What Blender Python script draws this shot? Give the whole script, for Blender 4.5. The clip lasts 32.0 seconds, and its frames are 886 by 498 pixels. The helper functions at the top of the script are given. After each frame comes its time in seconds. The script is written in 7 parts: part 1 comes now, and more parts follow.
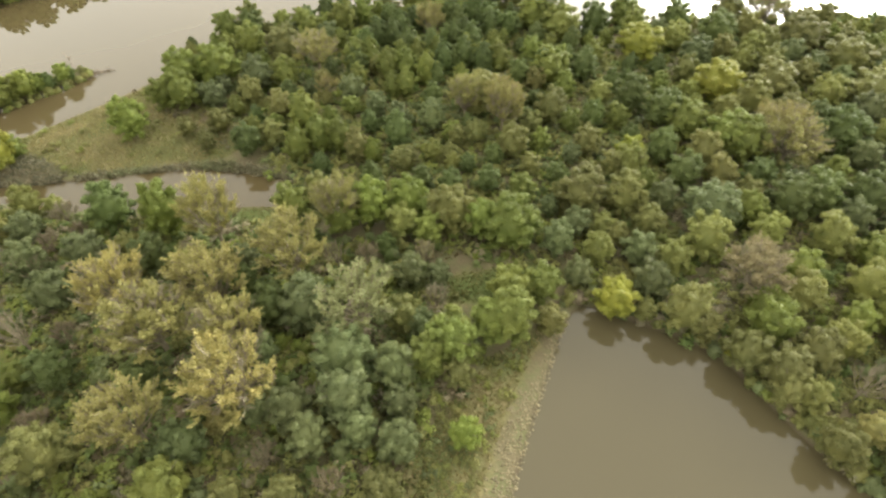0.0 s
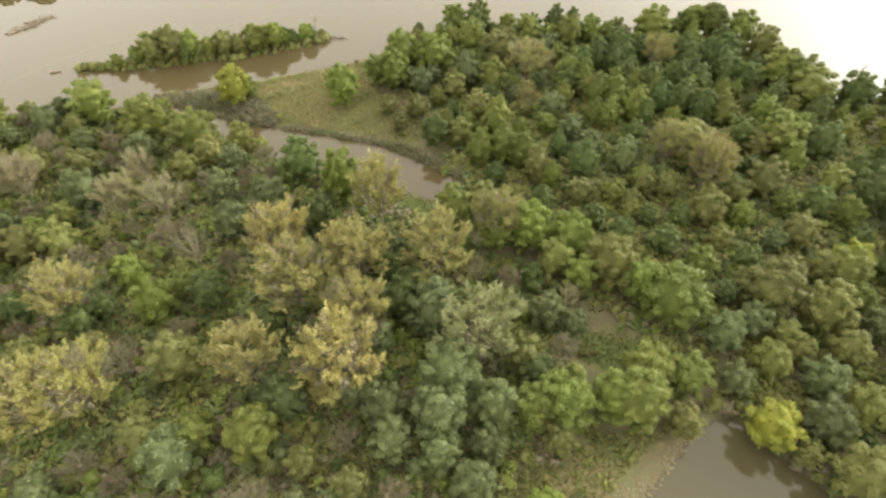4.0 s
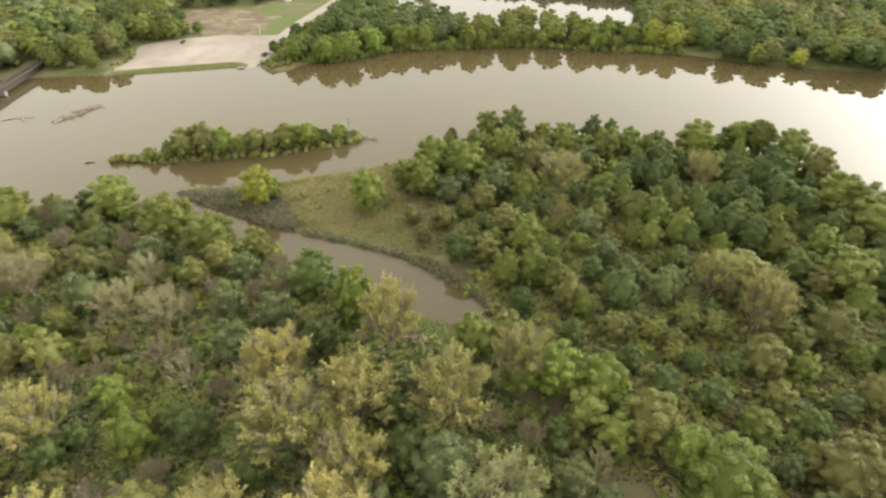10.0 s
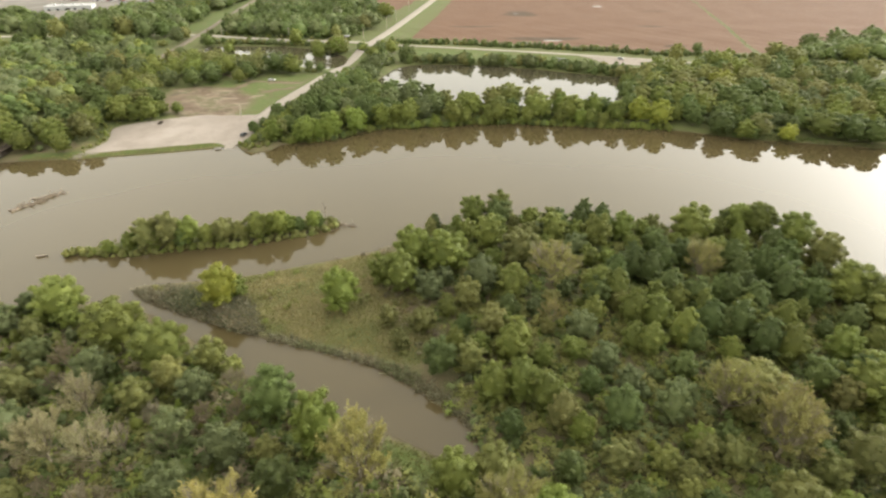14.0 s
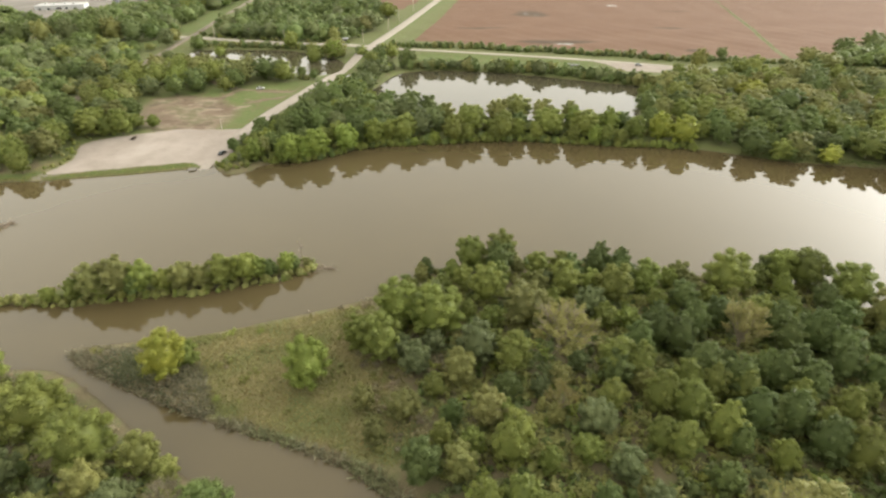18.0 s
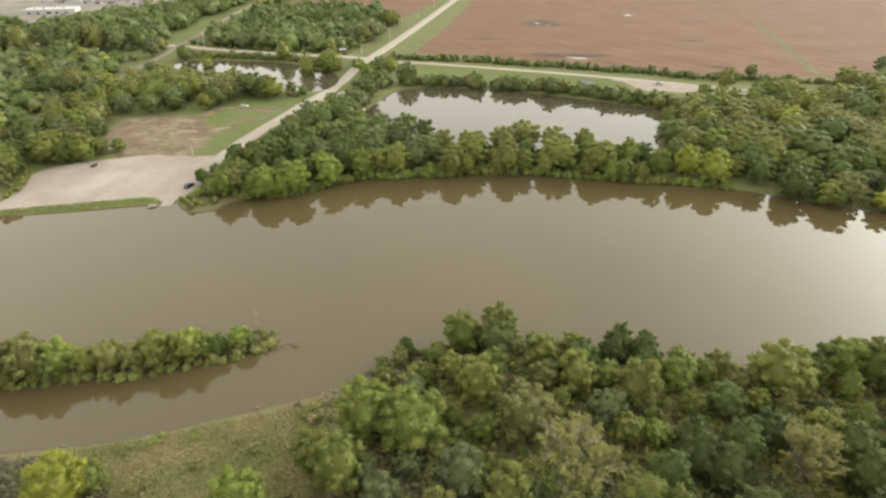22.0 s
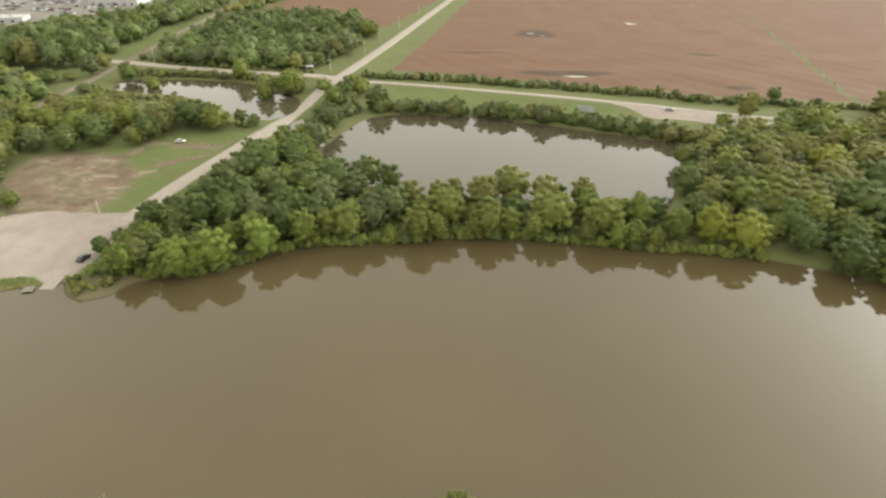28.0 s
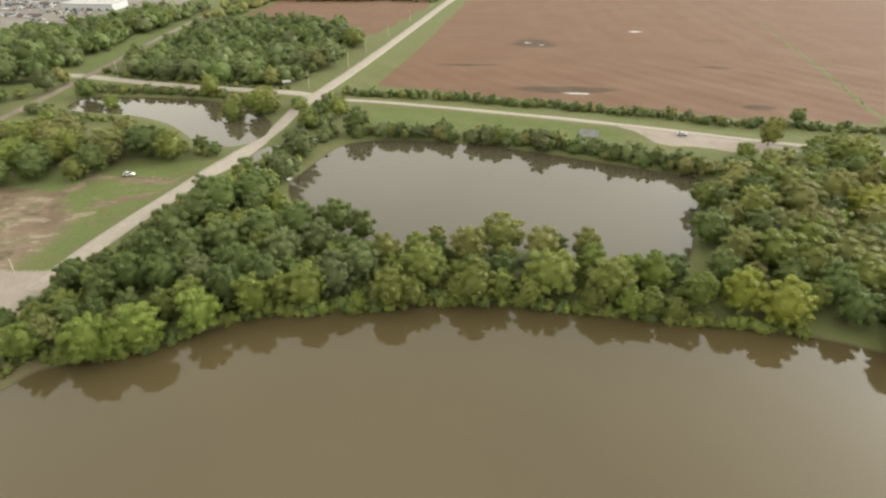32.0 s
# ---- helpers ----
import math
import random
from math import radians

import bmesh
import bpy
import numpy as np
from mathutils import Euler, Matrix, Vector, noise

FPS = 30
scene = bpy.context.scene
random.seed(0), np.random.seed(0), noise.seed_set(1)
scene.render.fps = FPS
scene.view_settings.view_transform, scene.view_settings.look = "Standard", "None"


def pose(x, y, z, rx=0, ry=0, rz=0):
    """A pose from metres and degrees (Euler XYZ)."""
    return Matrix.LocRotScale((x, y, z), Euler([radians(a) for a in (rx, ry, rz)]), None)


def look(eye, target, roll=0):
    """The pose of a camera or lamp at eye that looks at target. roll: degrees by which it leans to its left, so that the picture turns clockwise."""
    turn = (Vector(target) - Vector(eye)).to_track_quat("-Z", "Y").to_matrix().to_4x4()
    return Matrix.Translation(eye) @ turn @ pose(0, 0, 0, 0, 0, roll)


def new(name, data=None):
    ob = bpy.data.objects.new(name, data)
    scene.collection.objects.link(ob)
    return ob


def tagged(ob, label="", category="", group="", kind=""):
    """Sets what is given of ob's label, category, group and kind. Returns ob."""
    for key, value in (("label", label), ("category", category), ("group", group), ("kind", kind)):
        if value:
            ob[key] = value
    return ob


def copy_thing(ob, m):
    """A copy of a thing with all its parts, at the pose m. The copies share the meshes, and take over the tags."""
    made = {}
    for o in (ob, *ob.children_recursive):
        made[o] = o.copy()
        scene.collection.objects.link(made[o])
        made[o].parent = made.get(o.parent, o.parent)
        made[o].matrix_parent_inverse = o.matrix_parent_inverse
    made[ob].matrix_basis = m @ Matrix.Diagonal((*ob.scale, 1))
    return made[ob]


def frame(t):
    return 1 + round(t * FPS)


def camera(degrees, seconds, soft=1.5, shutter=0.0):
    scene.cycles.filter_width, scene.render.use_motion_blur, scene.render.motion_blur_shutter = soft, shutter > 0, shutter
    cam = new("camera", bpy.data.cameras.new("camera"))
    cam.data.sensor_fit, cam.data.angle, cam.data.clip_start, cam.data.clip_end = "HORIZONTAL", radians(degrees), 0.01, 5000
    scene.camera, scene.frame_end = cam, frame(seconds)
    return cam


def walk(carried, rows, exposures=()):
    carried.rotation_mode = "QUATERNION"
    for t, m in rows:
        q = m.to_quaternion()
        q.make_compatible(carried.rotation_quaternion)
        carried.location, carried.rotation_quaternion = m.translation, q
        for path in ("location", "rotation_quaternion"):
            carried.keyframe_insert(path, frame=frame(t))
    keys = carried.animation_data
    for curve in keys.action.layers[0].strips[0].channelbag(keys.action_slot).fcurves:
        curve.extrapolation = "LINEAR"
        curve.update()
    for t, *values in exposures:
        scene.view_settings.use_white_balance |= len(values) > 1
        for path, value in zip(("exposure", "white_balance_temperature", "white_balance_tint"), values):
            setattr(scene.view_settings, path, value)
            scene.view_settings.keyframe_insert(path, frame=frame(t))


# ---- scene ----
# ---- camera ----
cam = camera(78.76, 32.0, soft=2.34)
walk(cam, [
    (0, pose(0.03, 0.02, 98.34, 42.263, -0.003, -28.355)),
    (0.5, pose(0.52, 0.61, 97.97, 42.406, -0.074, -23.317)),
    (1, pose(1.01, 1.13, 97.70, 42.525, -0.075, -20.907)),
    (1.5, pose(1.66, 1.82, 97.65, 42.552, -0.059, -18.268)),
    (2, pose(2.32, 2.64, 97.65, 42.567, 0.029, -15.001)),
    (2.5, pose(2.85, 3.36, 97.57, 42.629, 0.001, -11.758)),
    (3, pose(3.18, 4.23, 97.48, 42.675, -0.036, -8.944)),
    (3.5, pose(3.53, 5.11, 97.51, 42.728, -0.150, -6.329)),
    (4, pose(4.03, 6.04, 97.55, 42.787, -0.119, -3.862)),
    (4.5, pose(4.52, 7.24, 97.58, 42.793, -0.097, -1.442)),
    (6.5, pose(6.14, 12.30, 97.85, 43.065, -0.049, 1.242)),
    (7, pose(6.56, 13.61, 97.95, 41.910, -0.026, 1.450)),
    (7.5, pose(6.80, 15.24, 98.09, 41.845, -0.032, 1.468)),
    (8, pose(6.96, 17.01, 97.93, 47.678, -0.082, 1.445)),
    (8.5, pose(6.89, 18.24, 97.80, 50.503, -0.207, 1.256)),
    (9, pose(6.90, 19.77, 98.03, 50.567, -0.208, 1.039)),
    (9.5, pose(7.24, 21.47, 98.26, 50.580, -0.198, 0.916)),
    (10, pose(7.65, 23.35, 98.36, 50.680, -0.210, 0.850)),
    (10.5, pose(8.09, 25.34, 98.50, 50.824, -0.249, 0.783)),
    (11, pose(8.35, 27.39, 98.52, 51.765, -0.229, 0.622)),
    (11.5, pose(8.56, 29.38, 98.35, 54.540, -0.187, 0.404)),
    (12, pose(9.01, 31.50, 98.42, 56.992, -0.088, 0.232)),
    (12.5, pose(9.53, 33.93, 98.78, 56.970, -0.075, 0.128)),
    (13, pose(10.12, 36.47, 98.99, 56.938, -0.049, 0.050)),
    (13.5, pose(10.63, 39.03, 98.85, 56.986, -0.025, -0.069)),
    (14, pose(11.20, 41.78, 98.54, 57.021, 0.044, -0.183)),
    (14.5, pose(11.88, 44.87, 98.27, 56.956, 0.133, -0.293)),
    (16.5, pose(14.39, 59.62, 97.74, 56.770, 0.173, 0.192)),
    (17, pose(15.06, 63.63, 97.65, 56.688, 0.242, 0.417)),
    (17.5, pose(15.63, 67.95, 97.76, 56.606, 0.199, 0.678)),
    (18, pose(16.21, 72.21, 97.82, 56.591, 0.186, 0.897)),
    (18.5, pose(16.89, 76.58, 97.75, 56.591, 0.191, 1.087)),
    (19, pose(17.56, 80.96, 97.60, 56.532, 0.179, 1.307)),
    (19.5, pose(18.37, 85.37, 97.46, 56.560, 0.187, 1.493)),
    (20, pose(19.13, 89.78, 97.36, 56.596, 0.156, 1.689)),
    (20.5, pose(19.73, 94.02, 97.39, 56.641, 0.092, 1.822)),
    (21, pose(20.32, 98.36, 97.37, 56.696, 0.011, 1.984)),
    (21.5, pose(20.93, 102.62, 97.36, 56.724, -0.036, 2.115)),
    (22, pose(21.46, 107.10, 97.40, 56.755, -0.064, 2.206)),
    (22.5, pose(22.04, 111.45, 97.48, 56.784, -0.017, 2.249)),
    (23, pose(22.76, 115.76, 97.38, 56.804, -0.010, 2.284)),
    (23.5, pose(23.43, 119.98, 97.15, 56.861, -0.004, 2.301)),
    (24, pose(24.09, 124.26, 96.93, 56.924, 0.030, 2.256)),
    (24.5, pose(24.89, 128.56, 96.58, 56.988, 0.025, 2.215)),
    (25, pose(25.61, 132.91, 96.31, 56.995, 0.011, 2.138)),
    (25.5, pose(26.44, 137.39, 96.26, 56.940, 0.010, 2.039)),
    (27.5, pose(29.43, 155.28, 96.27, 56.686, -0.060, 1.854)),
    (28, pose(30.20, 159.93, 96.29, 56.672, -0.105, 1.876)),
    (28.5, pose(30.98, 164.55, 96.34, 56.579, -0.079, 1.849)),
    (29, pose(31.75, 169.13, 96.47, 56.546, -0.112, 1.865)),
    (29.5, pose(32.50, 173.61, 96.57, 56.517, -0.061, 1.877)),
    (30, pose(33.08, 178.08, 96.49, 56.522, -0.086, 1.852)),
    (30.5, pose(33.77, 182.47, 96.41, 56.527, -0.069, 1.902)),
    (31, pose(34.42, 186.88, 96.46, 56.546, -0.105, 1.924)),
    (31.5, pose(34.98, 191.22, 96.54, 56.542, -0.069, 1.909)),
    (32, pose(35.53, 195.48, 96.53, 56.564, -0.112, 1.906)),
], exposures=[(0, 2.2), (7, 2.14), (13, 1.9), (19, 1.82), (25, 1.72), (32, 1.63)])

# ---- world and light: an overcast afternoon ----
world = bpy.data.worlds.new("overcast_sky")
scene.world = world
world.use_nodes = True
wn, wl = world.node_tree.nodes, world.node_tree.links
SUN_ELEVATION, SUN_ROTATION = radians(20), radians(64)
sky = wn.new("ShaderNodeTexSky")
sky.sky_type, sky.sun_disc = "NISHITA", False
sky.sun_elevation, sky.sun_rotation = SUN_ELEVATION, SUN_ROTATION
sky.air_density, sky.dust_density, sky.ozone_density = 1.0, 9.0, 1.0
grey = wn.new("ShaderNodeHueSaturation")
grey.inputs["Saturation"].default_value = 0.12
warm = wn.new("ShaderNodeMix")
warm.data_type, warm.blend_type = "RGBA", "MULTIPLY"
warm.inputs[0].default_value = 1.0
warm.inputs[7].default_value = (1.0, 1.0, 0.945, 1)
wl.new(sky.outputs[0], grey.inputs["Color"])
wl.new(grey.outputs[0], warm.inputs[6])
cloud = wn.new("ShaderNodeMix")  # the even white of the cloud cover
cloud.data_type = "RGBA"
cloud.inputs[0].default_value = 0.63
cloud.inputs[7].default_value = (5.55, 5.3, 4.6, 1)
wl.new(warm.outputs[2], cloud.inputs[6])
wl.new(cloud.outputs[2], wn["Background"].inputs[0])
wn["Background"].inputs[1].default_value = 0.15
sun = new("sun", bpy.data.lights.new("sun", "SUN"))
sun.data.energy, sun.data.angle, sun.data.color = 0.38, radians(26), (1.0, 0.98, 0.92)
far = Vector((math.sin(SUN_ROTATION) * math.cos(SUN_ELEVATION), math.cos(SUN_ROTATION) * math.cos(SUN_ELEVATION), math.sin(SUN_ELEVATION)))
sun.matrix_world = look(far * 500, (0, 0, 0))


# ---- materials ----
class Nodes:
    """A node material under construction."""

    def __init__(self, name):
        self.material = bpy.data.materials.new(name)
        self.material.use_nodes = True
        self.tree = self.material.node_tree
        self.shader = self.tree.nodes["Principled BSDF"]

    def put(self, value, socket):
        if isinstance(value, bpy.types.NodeSocket):
            self.tree.links.new(value, socket)
        elif isinstance(value, (tuple, list)) and len(value) == 3 and len(socket.default_value) == 4:
            socket.default_value = (*value, 1)
        else:
            socket.default_value = value

    def place(self):
        return self.tree.nodes.new("ShaderNodeTexCoord").outputs["Object"]

    def noise(self, scale, detail=4.0, rough=0.55, vector=None):
        n = self.tree.nodes.new("ShaderNodeTexNoise")
        n.inputs["Scale"].default_value, n.inputs["Detail"].default_value, n.inputs["Roughness"].default_value = scale, detail, rough
        self.put(vector or self.place(), n.inputs["Vector"])
        return n.outputs["Fac"]

    def mix(self, fac, a, b, blend="MIX"):
        n = self.tree.nodes.new("ShaderNodeMix")
        n.data_type, n.blend_type = "RGBA", blend
        self.put(fac, n.inputs[0]), self.put(a, n.inputs[6]), self.put(b, n.inputs[7])
        return n.outputs[2]

    def ramp(self, fac, lo, hi, a=0.0, b=1.0):
        n = self.tree.nodes.new("ShaderNodeMapRange")
        n.interpolation_type = "SMOOTHSTEP"
        for k, v in zip(range(5), (fac, lo, hi, a, b)):
            self.put(v, n.inputs[k])
        return n.outputs[0]

    def math(self, kind, a, b=0.0):
        n = self.tree.nodes.new("ShaderNodeMath")
        n.operation = kind
        self.put(a, n.inputs[0]), self.put(b, n.inputs[1])
        return n.outputs[0]

    def bump(self, height, strength, distance):
        n = self.tree.nodes.new("ShaderNodeBump")
        n.inputs["Strength"].default_value, n.inputs["Distance"].default_value = strength, distance
        self.put(height, n.inputs["Height"])
        self.put(n.outputs[0], self.shader.inputs["Normal"])

    def done(self, colour, rough=0.8, specular=0.3, metal=0.0):
        s = self.shader.inputs
        self.put(colour, s["Base Color"]), self.put(rough, s["Roughness"])
        s["Specular IOR Level"].default_value, s["Metallic"].default_value = specular, metal
        return self.material


def leaf_material(name, joined=False):
    m = Nodes(name)
    info = m.tree.nodes.new("ShaderNodeObjectInfo")
    island = m.tree.nodes.new("ShaderNodeNewGeometry").outputs["Random Per Island"]
    if joined:
        a = m.tree.nodes.new("ShaderNodeAttribute")
        a.attribute_name = "tint"
        tint = a.outputs["Color"]
    else:
        tint = info.outputs["Color"]
    patch = m.noise(0.45, 3)
    c = m.mix(m.ramp(patch, 0.3, 0.7), m.mix(1.0, tint, (0.91, 0.92, 0.86), "MULTIPLY"), m.mix(1.0, tint, (1.24, 1.18, 1.10), "MULTIPLY"))
    c = m.mix(m.ramp(island, 0.0, 1.0, 0.0, 0.45), c, m.mix(1.0, c, (1.25, 1.22, 1.15), "MULTIPLY"))
    mat = m.done(c, 0.55, 0.25)
    thin = m.tree.nodes.new("ShaderNodeBsdfTranslucent")
    m.put(c, thin.inputs[0])
    both = m.tree.nodes.new("ShaderNodeMixShader")
    both.inputs[0].default_value = 0.40
    m.tree.links.new(m.shader.outputs[0], both.inputs[1])
    m.tree.links.new(thin.outputs[0], both.inputs[2])
    m.tree.links.new(both.outputs[0], m.tree.nodes["Material Output"].inputs[0])
    return mat


def plain(name, colour, rough=0.7, specular=0.3, metal=0.0, vary=0.25, scale=1.5, bump=0.0):
    m = Nodes(name)
    n = m.noise(scale, 5)
    dark, light = [c * (1 - vary) for c in colour], [min(1, c * (1 + vary)) for c in colour]
    c = m.mix(m.ramp(n, 0.3, 0.7), tuple(dark), tuple(light))
    if bump:
        m.bump(m.noise(scale * 6, 4), 0.6, bump)
    return m.done(c, m.ramp(n, 0.2, 0.8, rough * 0.85, min(1, rough * 1.15)), specular, metal)


LEAF = leaf_material("leaves")
LEAF_FAR = leaf_material("leaves_woodland", True)
BARK = plain("grey_bark", (0.124, 0.102, 0.081), 0.9, 0.2, vary=0.35, scale=2.0, bump=0.03)
PALE_BARK = plain("pale_bark", (0.211, 0.183, 0.127), 0.9, 0.2, vary=0.25, scale=2.0, bump=0.02)


def water_material(name, deep, silt, ripple=0.014, gloss=0.75):
    m = Nodes(name)
    big = m.noise(0.012, 3, 0.5)
    c = m.mix(m.ramp(big, 0.35, 0.65), deep, silt)
    wave = m.math("ADD", m.math("MULTIPLY", m.noise(0.22, 3), 0.7), m.math("MULTIPLY", m.noise(1.6, 2), 0.12))
    m.bump(wave, ripple, 0.10)
    mat = m.done(c, 0.03, gloss)
    m.shader.inputs["IOR"].default_value = 1.333
    return mat


RIVER = water_material("muddy_river_water", (0.060, 0.047, 0.0225), (0.067, 0.052, 0.025), gloss=0.75)
POND = water_material("pond_water", (0.050, 0.045, 0.028), (0.056, 0.050, 0.031), 0.003, 0.9)
STILL = water_material("still_silty_water", (0.060, 0.051, 0.027), (0.067, 0.057, 0.030), 0.006, 0.6)


def ground_material():
    """Woodland floor, with sand, bare mud, lawn, dry grass and a ripe field where the zones say so."""
    m = Nodes("ground")
    where = m.place()
    fine, mid, wide = m.noise(1.4, 5), m.noise(0.22, 4), m.noise(0.035, 4)
    za, zb = (m.tree.nodes.new("ShaderNodeAttribute") for _ in range(2))
    za.attribute_name, zb.attribute_name = "zone_a", "zone_b"
    sa, sb = (m.tree.nodes.new("ShaderNodeSeparateColor") for _ in range(2))
    m.put(za.outputs["Color"], sa.inputs[0]), m.put(zb.outputs["Color"], sb.inputs[0])
    rag = m.math("MULTIPLY", m.math("SUBTRACT", m.math("ADD", mid, fine), 1.0), 0.55)

    def zone(socket, lo=0.35, hi=0.65):
        return m.ramp(m.math("ADD", socket, rag), lo, hi)

    floor = m.mix(m.ramp(mid, 0.35, 0.7), (0.104, 0.086, 0.049), (0.096, 0.100, 0.043))
    floor = m.mix(m.ramp(fine, 0.45, 0.8), floor, (0.120, 0.100, 0.058))
    dry = m.mix(m.ramp(fine, 0.3, 0.7), (0.105, 0.103, 0.042), (0.165, 0.138, 0.068))
    dry = m.mix(m.ramp(m.noise(0.09, 4), 0.42, 0.6), dry, (0.092, 0.102, 0.038))
    lawn = m.mix(m.ramp(fine, 0.3, 0.75), (0.066, 0.090, 0.025), (0.093, 0.112, 0.036))
    lawn = m.mix(m.ramp(mid, 0.45, 0.72, 0, 0.6), lawn, (0.104, 0.090, 0.042))
    soft_mid = m.noise(0.07, 5, 0.6)
    mud = m.mix(m.ramp(soft_mid, 0.3, 0.7), (0.098, 0.070, 0.047), (0.178, 0.138, 0.097))
    mud = m.mix(m.ramp(m.math("ADD", m.math("MULTIPLY", soft_mid, 0.6), m.math("MULTIPLY", mid, 0.4)), 0.47, 0.62, 0, 0.75), mud, (0.071, 0.074, 0.032))
    drawn = m.tree.nodes.new("ShaderNodeMapping")
    drawn.inputs["Scale"].default_value, drawn.inputs["Rotation"].default_value = (0.07, 0.15, 1.0), (0, 0, 0.6)
    m.put(where, drawn.inputs[0])
    streak = m.noise(1.0, 5, 0.65, drawn.outputs[0])
    mud = m.mix(m.ramp(streak, 0.54, 0.66, 0, 0.75), mud, (0.066, 0.050, 0.034))
    mud = m.mix(m.ramp(streak, 0.46, 0.34, 0, 0.6), mud, (0.225, 0.182, 0.140))
    sand = m.mix(m.ramp(soft_mid, 0.3, 0.7), (0.202, 0.171, 0.144), (0.268, 0.235, 0.205))
    sand = m.mix(m.ramp(wide, 0.48, 0.66, 0, 0.6), sand, (0.152, 0.127, 0.104))
    rows = m.tree.nodes.new("ShaderNodeTexWave")
    rows.bands_direction = "Y"
    for key, value in (("Scale", 0.16), ("Distortion", 6.0), ("Detail", 3.0), ("Detail Scale", 0.6)):
        rows.inputs[key].default_value = value
    m.put(where, rows.inputs["Vector"])
    crop = m.mix(m.ramp(rows.outputs["Fac"], 0.2, 0.8), (0.103, 0.058, 0.035), (0.108, 0.061, 0.037))
    crop = m.mix(m.ramp(wide, 0.35, 0.7, 0, 0.6), crop, (0.124, 0.074, 0.046))
    crop = m.mix(m.ramp(fine, 0.5, 0.8, 0, 0.5), crop, (0.084, 0.048, 0.029))
    crop = m.mix(m.ramp(m.math("ADD", sb.outputs[2], m.math("MULTIPLY", rag, 0.5)), 0.3, 0.7, 0, 0.85), crop, (0.047, 0.032, 0.019))
    c = m.mix(zone(sb.outputs[0]), floor, dry)
    c = m.mix(zone(sa.outputs[2]), c, lawn)
    c = m.mix(zone(sa.outputs[1]), c, mud)
    c = m.mix(zone(sa.outputs[0], 0.36, 0.62), c, sand)
    c = m.mix(m.ramp(m.math("ADD", sb.outputs[1], m.math("MULTIPLY", rag, 0.4)), 0.4, 0.6), c, crop)
    split = m.tree.nodes.new("ShaderNodeSeparateXYZ")
    m.put(where, split.inputs[0])
    c = m.mix(m.ramp(m.math("ADD", split.outputs[2], m.math("MULTIPLY", rag, 0.5)), 0.0, 0.34, 0.85, 0.0), c, (0.058, 0.045, 0.028))
    m.bump(m.math("ADD", fine, m.math("MULTIPLY", mid, 2.0)), 0.6, 0.25)
    return m.done(c, 0.9, 0.2)


GROUND = ground_material()


def gravel_material(name, base, rut):
    m = Nodes(name)
    c = m.mix(m.ramp(m.noise(0.5, 4), 0.35, 0.7), base, rut)
    c = m.mix(m.ramp(m.noise(4.0, 4), 0.5, 0.8, 0, 0.4), c, tuple(v * 0.8 for v in base))
    m.bump(m.noise(6.0, 4), 0.4, 0.05)
    return m.done(c, 0.92, 0.2)


GRAVEL = gravel_material("pale_gravel", (0.262, 0.233, 0.200), (0.228, 0.202, 0.172))
BALLAST = gravel_material("brown_ballast", (0.142, 0.118, 0.088), (0.178, 0.150, 0.115))


# ---- plan ----
def rounded(points, closed=True, turns=2):
    """The outline with its corners cut, so that it runs smoothly."""
    p = np.array(points, float)
    for _ in range(turns):
        q = np.roll(p, -1, 0) if closed else p[1:]
        a = p if closed else p[:-1]
        cut = np.stack([a * 0.75 + q * 0.25, a * 0.25 + q * 0.75], 1).reshape(-1, 2)
        p = cut if closed else np.concatenate([p[:1], cut, p[-1:]])
    return p


def signed(points, xy):
    """Distance from the outline, positive inside."""
    best, inside = np.full(len(xy), 1e9), np.zeros(len(xy), bool)
    for a, b in zip(points, np.roll(points, -1, 0)):
        d = b - a
        s = np.clip(((xy - a) @ d) / max(d @ d, 1e-9), 0, 1)
        best = np.minimum(best, ((xy - a - s[:, None] * d) ** 2).sum(1))
        cross = (a[1] > xy[:, 1]) != (b[1] > xy[:, 1])
        with np.errstate(divide="ignore", invalid="ignore"):
            inside ^= cross & (xy[:, 0] < d[0] * (xy[:, 1] - a[1]) / d[1] + a[0])
    return np.where(inside, 1, -1) * np.sqrt(best)


NORTH_BANK = [(-900, 60), (-600, 120), (-420, 190), (-300, 225), (-240, 240), (-201, 262), (-178, 266), (-141, 270), (-93, 281), (-86, 285), (-83, 279), (-77, 275),
              (-69, 277), (-66, 284), (-60, 287), (-44, 291), (-29, 301), (-18, 307), (7, 309), (31, 314), (50, 314), (74, 311), (95, 308), (111, 306), (126, 304),
              (141, 299), (161, 290), (180, 287), (220, 279), (255, 262), (285, 240), (310, 205), (330, 160), (360, 100), (420, 0), (520, -150), (700, -400)]
SOUTH_BANK = [(560, -400), (400, -150), (330, -20), (285, 60), (240, 110), (200, 130), (165, 140), (146, 148), (136, 160), (134, 175), (130, 190), (122, 202),
              (110, 206), (88, 207), (74, 208), (56, 212), (41, 214), (25, 212), (12, 208), (5, 204), (-6, 195), (-17, 190), (-37, 183), (-50, 178), (-77, 174),
              (-84, 171), (-72, 164), (-39, 150), (-11, 142), (1, 135), (12, 126), (18, 120), (21, 112), (13, 112), (2, 118), (-20, 128)]
WEST_BANK = [(-38, 137), (-53, 148), (-69, 159), (-82, 166), (-96, 165), (-107, 166), (-119, 159), (-134, 156), (-180, 150), (-260, 140), (-420, 100), (-600, 20), (-900, -60)]
ISLAND = rounded([(-118, 190.5), (-102, 189.5), (-80, 194), (-50, 200), (-30, 207), (-22, 211), (-32, 214), (-52, 210), (-80, 205), (-98, 199)])
